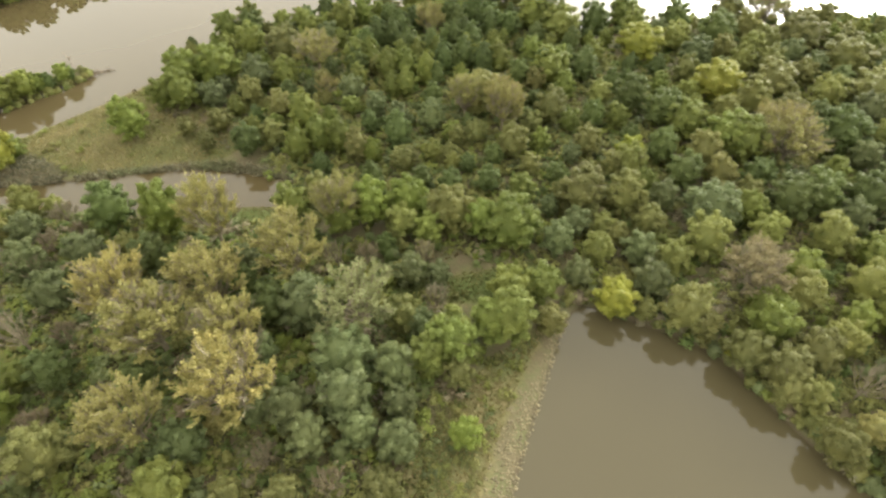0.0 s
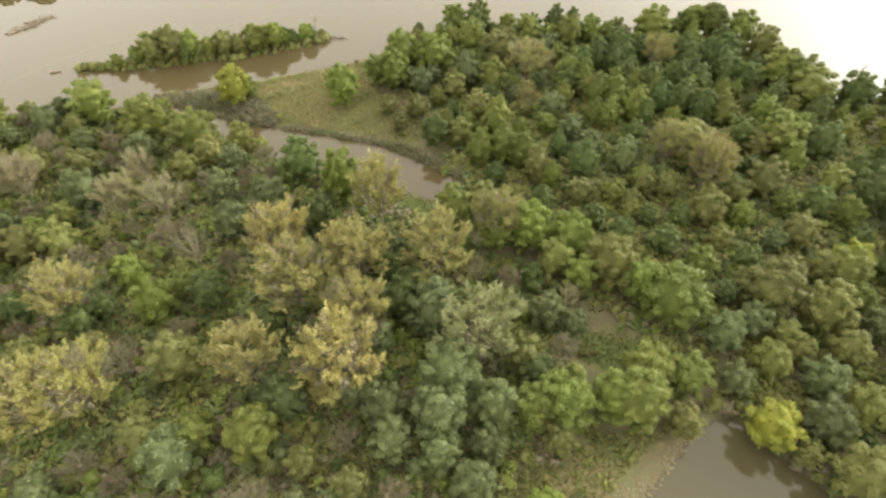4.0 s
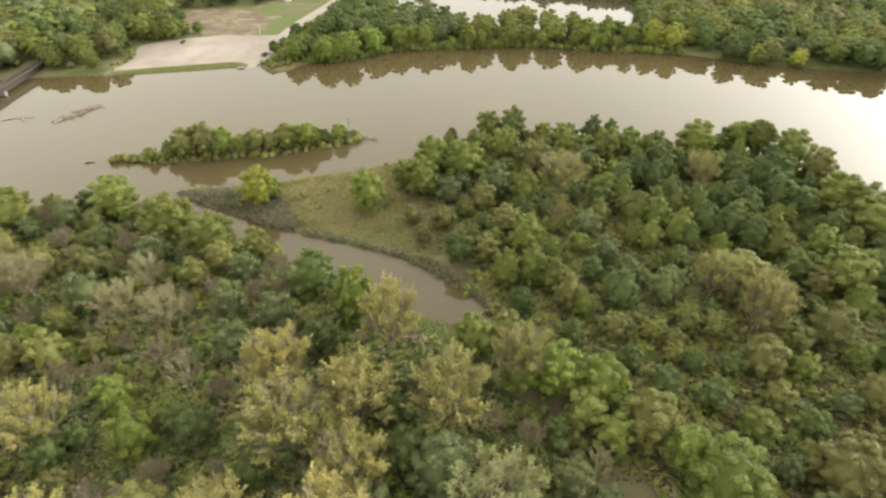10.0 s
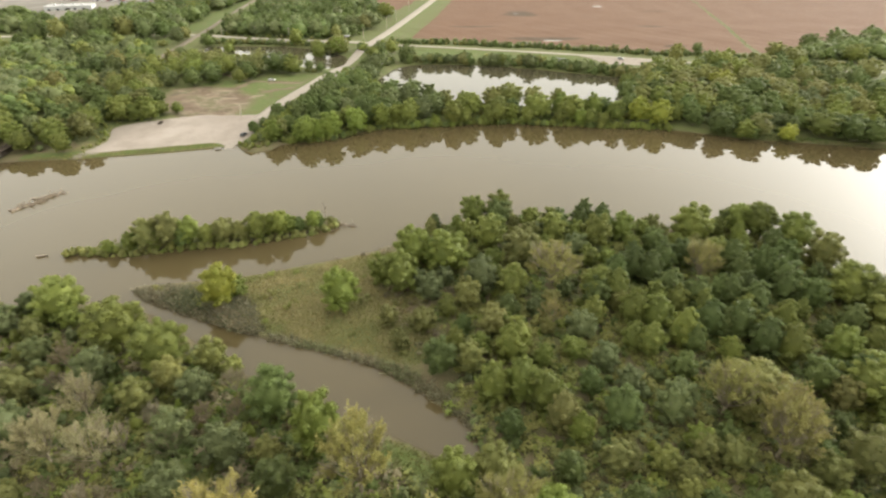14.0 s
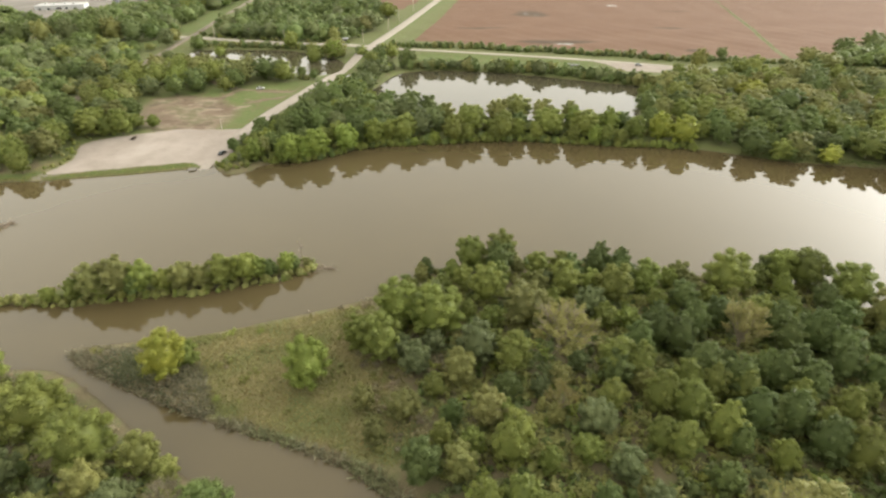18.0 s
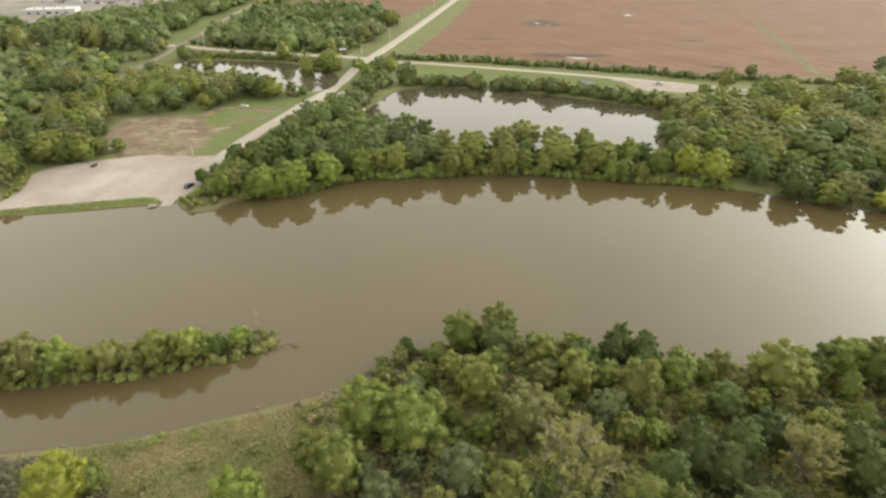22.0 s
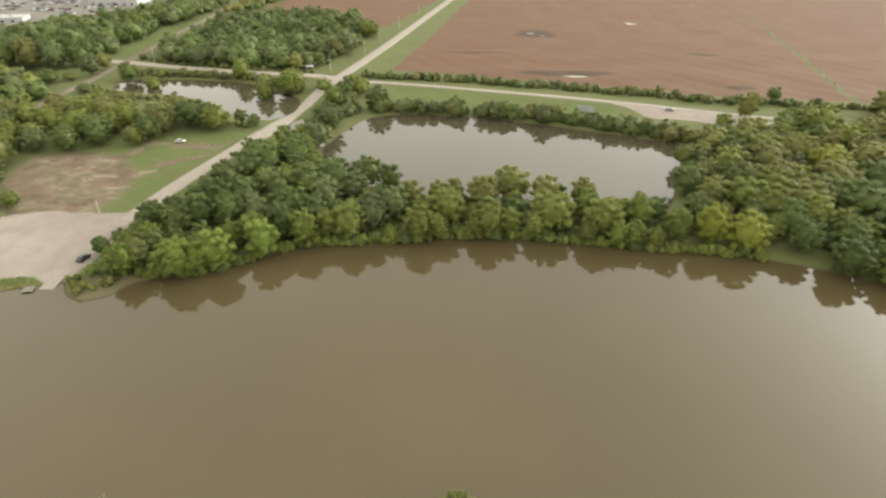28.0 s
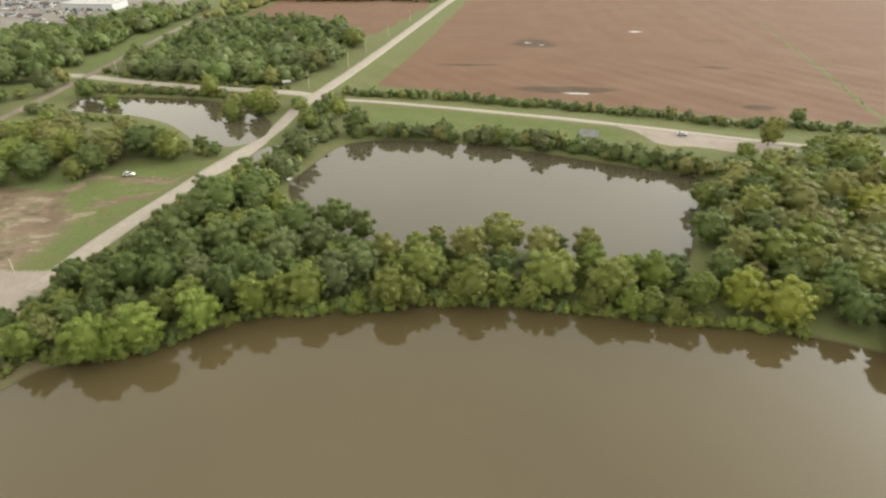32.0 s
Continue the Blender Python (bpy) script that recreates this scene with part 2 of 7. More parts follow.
RIVER_EDGE = rounded(NORTH_BANK + SOUTH_BANK + WEST_BANK)
SOUTH_POND = rounded([(62, 49.5), (56, 46.5), (50, 42.5), (42, 35.5), (35, 30), (25, 21.5), (12, 6), (2, -15), (10, -45), (50, -60), (90, -45), (90, -20), (79.5, -6), (78.5, 8), (79, 22), (76.5, 29.5), (71.5, 36), (65.5, 44)])
EAST_POND = rounded([(-33, 384), (-27, 402), (-19, 428), (6, 434), (45, 429), (81, 417), (114, 404), (138, 397), (126, 380), (112, 345), (104, 330), (85, 335), (60, 342), (30, 344), (5, 345), (-20, 360)])
WEST_POND = rounded([(-178, 470), (-174, 490), (-135, 490), (-103, 487), (-75, 470), (-58, 455), (-56, 432), (-66, 421), (-85, 425), (-108, 450), (-134, 462), (-155, 464)])
POND_ARM = rounded([(-57, 405), (-52, 426), (-40, 424), (-44, 402), (-52, 394)])
SPIT = rounded([(199, 196), (207, 184), (215, 176), (222, 160), (236, 146), (262, 128), (300, 100), (345, 130), (318, 190), (260, 205), (222, 206), (207, 204)])
WATERS = [RIVER_EDGE, SOUTH_POND, EAST_POND, WEST_POND, POND_ARM]

ROAD = rounded([(-84.2, 312), (-82, 323), (-78, 345), (-70, 371), (-56, 427), (-48, 478), (-41, 503), (-21, 592), (19, 793), (70, 1040), (150, 1400)], False)
CROSS_ROAD = rounded([(-46, 489), (-60, 495), (-103, 500), (-158, 511), (-201, 524), (-250, 525), (-330, 520), (-500, 500)], False)
LEVEE_ROAD = rounded([(-44, 484), (-12, 481), (25, 473), (87, 458), (135, 444), (170, 432), (220, 419), (300, 400), (500, 380)], False)
TRACK = rounded([(-191, 284), (-193, 313), (-195, 338), (-192, 430), (-192, 480), (-193, 510), (-193, 545), (-197, 596), (-199, 676), (-200, 760), (-200, 1000)], False)
SAND_LOT = rounded([(-158, 266), (-147, 274), (-129, 278), (-109, 282.5), (-96, 286), (-90, 283), (-85, 284), (-82, 297), (-76, 321), (-84, 322), (-98, 322), (-116, 324), (-132, 318), (-145, 312), (-155, 305), (-150, 292), (-149, 283)], turns=1)
BARE_MUD = rounded([(-98, 312), (-120, 314), (-142, 330), (-151, 351), (-150, 366), (-138, 375), (-125, 374), (-110, 366), (-97, 350), (-97, 334)])
MEADOW = rounded([(-90, 315), (-83, 325), (-76, 345), (-66, 379), (-62, 402), (-70, 407), (-90, 404), (-112, 395), (-130, 388), (-148, 384), (-154, 372), (-140, 376), (-125, 374), (-106, 364), (-94, 350), (-96, 332)])
LEVEE_GRASS = rounded([(-14, 474), (25, 468), (85, 453), (112, 446), (112, 432), (85, 434), (45, 444), (5, 450), (-12, 452)])
LEVEE_GRAVEL = rounded([(106, 453), (122, 440), (126, 427), (146, 427), (160, 419), (184, 420), (178, 428), (166, 433), (150, 441), (130, 446)])
BIG_FIELD = [(-14, 512), (42, 497), (123, 478), (173, 464), (236, 458), (300, 452), (420, 470), (700, 520), (900, 700), (900, 1250), (145, 1250), (90, 1040), (38, 793), (6, 606)]
SMALL_FIELD = [(-165, 712), (-156, 790), (-40, 800), (5, 790), (-18, 700), (-34, 650), (-60, 672), (-110, 700)]
PENINSULA_GRASS = rounded([(-78, 172), (-50, 177), (-17, 188), (-4, 193), (-6, 178), (4, 165), (12, 150), (8, 136), (-11, 144), (-39, 152), (-70, 165)])
CLEARING = rounded([(34, 62), (52, 54), (66, 56), (60, 64), (46, 68), (30, 74), (22, 72)])
POND_SHORE = rounded([(54, 48), (40, 40), (30, 32), (20, 24), (8, 8), (-4, 4), (0, 20), (10, 36), (24, 42), (40, 48)])
LOW_GLADE = rounded([(-74, 49), (-68, 54), (-59, 54), (-58, 48), (-64, 42), (-72, 41)])
RAIL_MEADOW = rounded([(-240, 470), (-205, 480), (-205, 512), (-250, 515), (-290, 500)])
RAIL_STRIP = rounded([(-190, 545), (-184, 570), (-188, 640), (-194, 720), (-212, 700), (-222, 620), (-219, 560), (-208, 540)])
CHANNEL_GRASS = rounded([(-12, 121), (0, 118), (12, 112.5), (22, 109), (29, 105), (27, 99), (14, 103), (0, 109), (-10, 115)])
PARKING = [(-560, 640), (-345, 590), (-300, 650), (-262, 690), (-240, 790), (-300, 900), (-600, 900)]


def strip_distance(line, xy):
    best = np.full(len(xy), 1e9)
    for a, b in zip(line[:-1], line[1:]):
        d = b - a
        s = np.clip(((xy - a) @ d) / max(d @ d, 1e-9), 0, 1)
        best = np.minimum(best, ((xy - a - s[:, None] * d) ** 2).sum(1))
    return np.sqrt(best)


def hills(xy):
    x, y = xy[:, 0], xy[:, 1]
    return 0.22 * np.sin(x * 0.11 + 1.3 * np.sin(y * 0.05)) + 0.18 * np.sin(y * 0.14 + 0.9 * np.sin(x * 0.07)) + 0.10 * np.sin(x * 0.31 + y * 0.27)


def heights(xy):
    """The lie of the land over the water's level."""
    wet = np.full(len(xy), -1e9)
    for edge in WATERS:
        wet = np.maximum(wet, signed(edge, xy))
    for land in (ISLAND, SPIT):
        near = signed(land, xy)
        wet = np.where((near > -8) & (wet > 0), np.minimum(wet, -near), wet)
    out = np.maximum(-wet, 0)
    land = np.where(out < 2.5, out * 0.32, 0.8 + 1.0 * (1 - np.exp(-(out - 2.5) / 22.0)))
    z = np.where(wet > 0, -np.minimum(wet * 0.35, 2.0), land + hills(xy) * np.clip((out - 2) / 12, 0, 1))
    road = np.minimum(np.minimum(strip_distance(ROAD, xy), strip_distance(CROSS_ROAD, xy)), np.minimum(strip_distance(LEVEE_ROAD, xy), strip_distance(TRACK, xy)))
    bed = np.clip((out - 1) / 14, 0, 1) * 2.2 + 0.25
    near = np.clip(1.4 - road / 9.0, 0, 1) * (out > 0)
    return z * (1 - near) + np.maximum(z * 0.3, bed) * near


def spaced(lo, hi, step, reach):
    inner = np.arange(lo, hi + step, step)
    grow = step * np.cumsum(1.28 ** np.arange(1, 60))
    grow = grow[grow < reach]
    return np.concatenate([lo - grow[::-1], inner, inner[-1] + grow])


XS, YS = spaced(-235, 320, 2.6, 3600), spaced(-80, 560, 2.6, 4200)
GX, GY = np.meshgrid(XS, YS)
GRID = np.stack([GX.ravel(), GY.ravel()], 1)
GZ = heights(GRID).reshape(GX.shape)


def lie(x, y):
    """The ground's height at one place or many, on the sheet itself."""
    x, y = np.asarray(x, float), np.asarray(y, float)
    i = np.clip(np.searchsorted(XS, x) - 1, 0, len(XS) - 2)
    j = np.clip(np.searchsorted(YS, y) - 1, 0, len(YS) - 2)
    u, v = (x - XS[i]) / (XS[i + 1] - XS[i]), (y - YS[j]) / (YS[j + 1] - YS[j])
    return (GZ[j, i] * (1 - u) + GZ[j, i + 1] * u) * (1 - v) + (GZ[j + 1, i] * (1 - u) + GZ[j + 1, i + 1] * u) * v


# ---- mesh helpers ----
def mesh_from(name, verts, faces, material, smooth=False):
    me = bpy.data.meshes.new(name)
    me.from_pydata([tuple(v) for v in verts], [], [tuple(f) for f in faces])
    me.materials.append(material)
    if smooth:
        me.polygons.foreach_set("use_smooth", [True] * len(me.polygons))
    me.update()
    return me


def mesh_quads(name, verts, quads, material, tint=None, smooth=False):
    """A mesh from arrays; faces of three or four corners each."""
    me = bpy.data.meshes.new(name)
    k = quads.shape[1]
    me.vertices.add(len(verts))
    me.vertices.foreach_set("co", np.asarray(verts, np.float32).ravel())
    me.loops.add(quads.size)
    me.loops.foreach_set("vertex_index", np.asarray(quads, np.int32).ravel())
    me.polygons.add(len(quads))
    me.polygons.foreach_set("loop_start", np.arange(0, quads.size, k, dtype=np.int32))
    if smooth:
        me.polygons.foreach_set("use_smooth", np.ones(len(quads), bool))
    if tint is not None:
        layer = me.color_attributes.new("tint", "FLOAT_COLOR", "POINT")
        layer.data.foreach_set("color", np.concatenate([tint, np.ones((len(tint), 1))], 1).astype(np.float32).ravel())
    me.materials.append(material)
    me.update(calc_edges=True)
    return me


def part(name, data, parent, label="", m=None):
    ob = new(name, data)
    ob.parent = parent
    if m is not None:
        ob.matrix_local = m
    return tagged(ob, label) if label else ob


def from_bm(name, bm, material, smooth=False):
    me = bpy.data.meshes.new(name)
    bm.to_mesh(me)
    bm.free()
    me.materials.append(material)
    if smooth:
        me.polygons.foreach_set("use_smooth", [True] * len(me.polygons))
    return me


def box_bm(bm, x0, x1, y0, y1, z0, z1, bevel=0.0):
    made = bmesh.ops.create_cube(bm, size=1.0, matrix=Matrix.Translation(((x0 + x1) / 2, (y0 + y1) / 2, (z0 + z1) / 2)) @ Matrix.Diagonal((x1 - x0, y1 - y0, z1 - z0, 1)))
    if bevel:
        edges = {e for v in made["verts"] for e in v.link_edges}
        bmesh.ops.bevel(bm, geom=list(edges), offset=bevel, segments=2, affect="EDGES", profile=0.5)


# ---- ground, water, roads ----
def build_ground():
    rows, cols = GX.shape
    k = np.arange(rows * cols).reshape(rows, cols)
    quads = np.stack([k[:-1, :-1], k[:-1, 1:], k[1:, 1:], k[1:, :-1]], -1).reshape(-1, 4)
    me = mesh_quads("ground", np.concatenate([GRID, GZ.reshape(-1, 1)], 1), quads, GROUND, smooth=True)

    def soft(edge, width=2.5):
        return np.clip(0.5 + signed(np.array(edge, float), GRID) / (2 * width), 0, 1)

    sand = np.maximum(soft(SAND_LOT, 3.2), soft(LEVEE_GRAVEL, 2.5))
    mud = np.maximum(soft(BARE_MUD, 13), soft(MEADOW, 6) * 0.37)
    lawn = np.maximum.reduce([soft(LEVEE_GRASS), soft(MEADOW, 9), soft(RAIL_MEADOW, 5), soft(RAIL_STRIP, 4), soft(LOW_GLADE, 4) * 0.5, soft(CHANNEL_GRASS, 3) * 0.75, soft(CLEARING, 3) * 0.7, np.clip((GRID[:, 1] - 275) / 14, 0, 1) * 0.56])
    shore = np.clip(1 - np.abs(signed(RIVER_EDGE, GRID) + 4) / 5, 0, 1) * (np.abs(GRID[:, 0] + 130) < 48) * (GRID[:, 1] > 240)
    verge = np.clip(1.2 - np.minimum(strip_distance(ROAD, GRID), strip_distance(CROSS_ROAD, GRID)) / 14, 0, 1) * (GRID[:, 1] > 400)
    lawn = np.maximum.reduce([lawn, shore, verge * 0.8])
    fringe = np.clip(1.3 - np.abs(signed(SAND_LOT, GRID)) / 9, 0, 1)
    dry = np.maximum.reduce([fringe, soft(PENINSULA_GRASS, 4), soft(CLEARING, 3), soft(POND_SHORE, 3), soft(ISLAND, 2) * 0.7, soft(SPIT, 2)])
    crop = np.maximum(soft(BIG_FIELD, 2), soft(SMALL_FIELD, 2))
    ditch = np.clip(1.3 - strip_distance(np.array([(295, 700), (282, 634), (269, 561), (250, 479), (246, 455)], float), GRID) / 3, 0, 1)
    crop = crop * (1 - ditch * 0.75)
    lawn = np.maximum(lawn, ditch * 0.1)
    wet = np.zeros(len(GRID))
    for px, py, a, b in ((90, 624, 20, 13), (96, 508, 30, 7), (194, 481, 9, 4), (200, 560, 14, 3), (40, 560, 22, 3), (230, 640, 40, 4)):
        weed = np.clip(1.5 - np.hypot((GRID[:, 0] - px) / a, (GRID[:, 1] - py) / b), 0, 1)
        wet = np.maximum(wet, weed)
    for line in ([(-136, 408), (-127, 400), (-110, 387), (-95, 384), (-76, 384)], [(-150, 366), (-134, 367), (-113, 370), (-108, 386)], [(-110, 334), (-106, 352), (-95, 357)], [(-80, 372), (-90, 366), (-96, 362)]):
        mud = np.maximum(mud, np.clip(1.25 - strip_distance(np.array(line, float), GRID) / 2.2, 0, 1))
    one = np.ones_like(sand)
    for name, layers in (("zone_a", (sand, mud, lawn, one)), ("zone_b", (dry, crop, wet, one))):
        layer = me.color_attributes.new(name, "FLOAT_COLOR", "POINT")
        layer.data.foreach_set("color", np.stack(layers, 1).astype(np.float32).ravel())
    tagged(new("ground", me), "leaf-littered river flood plain with grass, sand and ripe field", "ground", kind="structure")


def build_water(name, label, x0, x1, y0, y1, material):
    me = mesh_from(name, [(x0, y0, 0), (x1, y0, 0), (x1, y1, 0), (x0, y1, 0)], [(0, 1, 2, 3)], material)
    tagged(new(name, me), label, "water", kind="structure")


def outline_mesh(name, edge, z, material):
    """A flat sheet within an outline."""
    bm = bmesh.new()
    f = bm.faces.new([bm.verts.new((x, y, z)) for x, y in edge])
    f.normal_update()
    if f.normal.z < 0:
        f.normal_flip()
    bmesh.ops.triangulate(bm, faces=[f])
    return from_bm(name, bm, material)


def ribbon(name, line, width, material, lift, label, category, crown=0.06, ends=(1.0, 1.0)):
    """A road along a line: its crown, its edges and the sides that go down into the ground."""
    out = []
    d = np.linalg.norm(np.diff(line, axis=0), axis=1)
    s = np.concatenate([[0], np.cumsum(d)])
    t = np.arange(0, s[-1], 2.5)
    x, y = np.interp(t, s, line[:, 0]), np.interp(t, s, line[:, 1])
    tx, ty = np.gradient(x), np.gradient(y)
    n = np.hypot(tx, ty)
    nx, ny = -ty / n, tx / n
    rng = np.random.default_rng(5)
    wob = np.interp(t, t[::4], rng.uniform(-0.25, 0.25, len(t[::4])))
    wide = np.interp(t, [0, 22, t[-1]], [width * ends[0], width, width * ends[1]])
    for k in (-1.06, -1, -0.6, -0.2, 0.2, 0.6, 1, 1.06):
        off = k * (wide / 2 + wob * (1 if abs(k) > 0.9 else 0))
        px, py = x + nx * off, y + ny * off
        z = lie(px, py) + lift + crown * (1 - min(1, k * k)) - (0.5 if abs(k) > 1.01 else 0)
        out.append(np.stack([px, py, z], 1))
    v = np.stack(out, 1).reshape(-1, 3)
    k = np.arange(len(v)).reshape(len(t), -1)
    quads = np.stack([k[:-1, :-1], k[1:, :-1], k[1:, 1:], k[:-1, 1:]], -1).reshape(-1, 4)[:, ::-1]
    tagged(new(name, mesh_quads(name, v, quads, material, smooth=True)), label, category, kind="structure")


build_ground()
build_water("river_water", "wide muddy brown river with faint ripples", -3500, 3500, -3500, 322, RIVER)
for edge, label, water in ((EAST_POND, "calm grey-green pond beside the levee", POND), (WEST_POND, "calm grey-green pond beside the gravel road", POND), (POND_ARM, "narrow pond arm under trees beside the road", POND), (SOUTH_POND, "still silty olive-brown pond with a rocky shore", STILL)):
    cx, cy = edge.mean(0)
    grown = edge + (edge - (cx, cy)) / np.linalg.norm(edge - (cx, cy), axis=1)[:, None] * 2.5
    tagged(new("pond_water", outline_mesh("pond_water", grown, 0.02, water)), label, "water", kind="structure")
ribbon("road", ROAD, 7.6, GRAVEL, 0.10, "pale gravel road from the boat ramp to the fields", "road", ends=(0.85, 1))
ribbon("cross_road", CROSS_ROAD, 7.0, GRAVEL, 0.06, "pale gravel road beside the pond", "road")
ribbon("levee_road", LEVEE_ROAD, 4.2, GRAVEL, 0.08, "narrow pale gravel road along the levee", "road")
ribbon("railway_bed", TRACK, 5.0, BALLAST, 0.14, "brown ballast bed of the railway line", "railway")


# ---- trees ----
def card_set(rng, centres, radii, count, size, near=0.8, reach=1.22, up=0.3):
    """Leaf sprays: small three-cornered blades on the skin of the tufts, loose at their outside."""
    pick = rng.choice(len(centres), count, p=radii**2 / (radii**2).sum())
    d = rng.normal(size=(count, 3))
    d[:, 2] += 0.35
    d /= np.linalg.norm(d, axis=1)[:, None]
    p = centres[pick] + d * radii[pick, None] * rng.uniform(near, reach, (count, 1))
    n = d + rng.normal(size=(count, 3)) * 0.55 + (0, 0, up)
    n /= np.linalg.norm(n, axis=1)[:, None]
    a = np.cross(n, rng.normal(size=(count, 3)))
    a /= np.linalg.norm(a, axis=1)[:, None]
    b = np.cross(n, a)
    s = size * rng.uniform(0.6, 1.4, (count, 1))
    w = s * rng.uniform(0.6, 0.95, (count, 1))
    v = np.stack([p - a * s - b * w, p - a * s * 0.7 + b * w, p + a * s * 1.3], 1).reshape(-1, 3)
    return v, np.arange(3 * count).reshape(-1, 3)


BALLS = {}


def ball(level=1):
    if level not in BALLS:
        bm = bmesh.new()
        bmesh.ops.create_icosphere(bm, subdivisions=level, radius=1.0)
        bm.verts.ensure_lookup_table()
        BALLS[level] = (np.array([v.co[:] for v in bm.verts]), np.array([[v.index for v in f.verts] for f in bm.faces]))
        bm.free()
    return BALLS[level]


def lobes(rng, kind, count, tufts=4, fine=1.0):
    """Centres and radii of the tufts on the boughs of a crown, for a tree 11 m high and 4 m in radius."""
    c, r = [], []
    lean = rng.uniform(-0.35, 0.35, 2)
    for k in range(count):
        up, a = 1 - 1.75 * (k + 0.5) / count, k * 2.4 + rng.uniform(-0.3, 0.3)
        flat, far = math.sqrt(1 - up * up), rng.uniform(0.86, 1.06)
        if kind == "C":
            out, z = 2.6 * flat * (1 - 0.42 * max(0, up)), 5.0 + 5.2 * up
            rad = fine * (1.3 - 0.5 * max(0, up)) * rng.uniform(0.85, 1.12)
        else:
            out, z = (3.95 - 1.3 * fine) * flat, 5.0 + (5.4 - 1.1 * fine) * up
            rad = fine * rng.uniform(0.95, 1.4)
        mid = np.array((math.cos(a) * out * far + lean[0] * up, math.sin(a) * out * far + lean[1] * up, 5.0 + (z - 5.0) * far))
        c.append(mid), r.append(rad * 0.85)
        for _ in range(tufts):
            d = rng.normal(size=3) + (math.cos(a) * flat, math.sin(a) * flat, 0.5 + up)
            c.append(mid + d / np.linalg.norm(d) * rad * rng.uniform(0.45, 0.8)), r.append(rad * rng.uniform(0.38, 0.6))
    return np.array(c), np.array(r)


def crown_arrays(seed, kind, count, cards, size, tufts=4, fine=1.0):
    """The blades, and the dense shaded mass within the boughs."""
    rng = np.random.default_rng(seed)
    c, r = lobes(rng, kind, count, tufts, fine)
    v, q = card_set(rng, c, r, cards, size)
    wide, high, taper = (2.45, 5.0, 0.55) if kind == "C" else (2.6, 4.1, 0.25)

    def dome(p):
        return p * (wide, wide, high) * np.stack([1 - taper * np.clip(p[:, 2], 0, 1)] * 2 + [np.ones(len(p))], 1) + (0, 0, 5.0)

    skin, sq = card_set(rng, np.zeros((1, 3)), np.ones(1), cards // 3, 0.0, 0.95, 1.15)
    heart = dome(skin[::3])
    turn = rng.normal(size=(len(heart), 3, 3))
    turn /= np.linalg.norm(turn, axis=2)[:, :, None]
    blade = (heart[:, None] + turn * size * 1.1).reshape(-1, 3)
    v, q = np.concatenate([v, blade]), np.concatenate([q, sq + len(v)])
    bv, bf = ball(1)
    few = r > np.quantile(r, 0.15)
    inner = (bv[None] * (r[few] * 0.8)[:, None, None] * rng.uniform(0.8, 1.1, (few.sum(), len(bv), 1)) + c[few][:, None]).reshape(-1, 3)
    tri = (bf[None] + (np.arange(few.sum()) * len(bv))[:, None, None]).reshape(-1, 3)
    dv, df = ball(2)
    inner, tri = np.concatenate([inner, dome(dv * rng.uniform(0.88, 1.06, (len(dv), 1)))]), np.concatenate([tri, df + len(inner)])
    return v, q, inner, tri


def crown_mesh(name, seed, kind, count, cards, size, tufts=4, fine=1.0):
    v, q, iv, it = crown_arrays(seed, kind, count, cards, size, tufts, fine)
    return mesh_quads(name, np.concatenate([v, iv]), np.concatenate([q, it + len(v)]), LEAF)


def tube(verts, faces, a, b, ra, rb, sides=4):
    a, b = Vector(a), Vector(b)
    d = (b - a).normalized()
    s = d.orthogonal().normalized()
    t = d.cross(s)
    k = len(verts)
    for p, r in ((a, ra), (b, rb)):
        for i in range(sides):
            w = 2 * math.pi * i / sides
            verts.append(tuple(p + (s * math.cos(w) + t * math.sin(w)) * r))
    for i in range(sides):
        j = (i + 1) % sides
        faces.append((k + i, k + j, k + sides + j, k + sides + i))


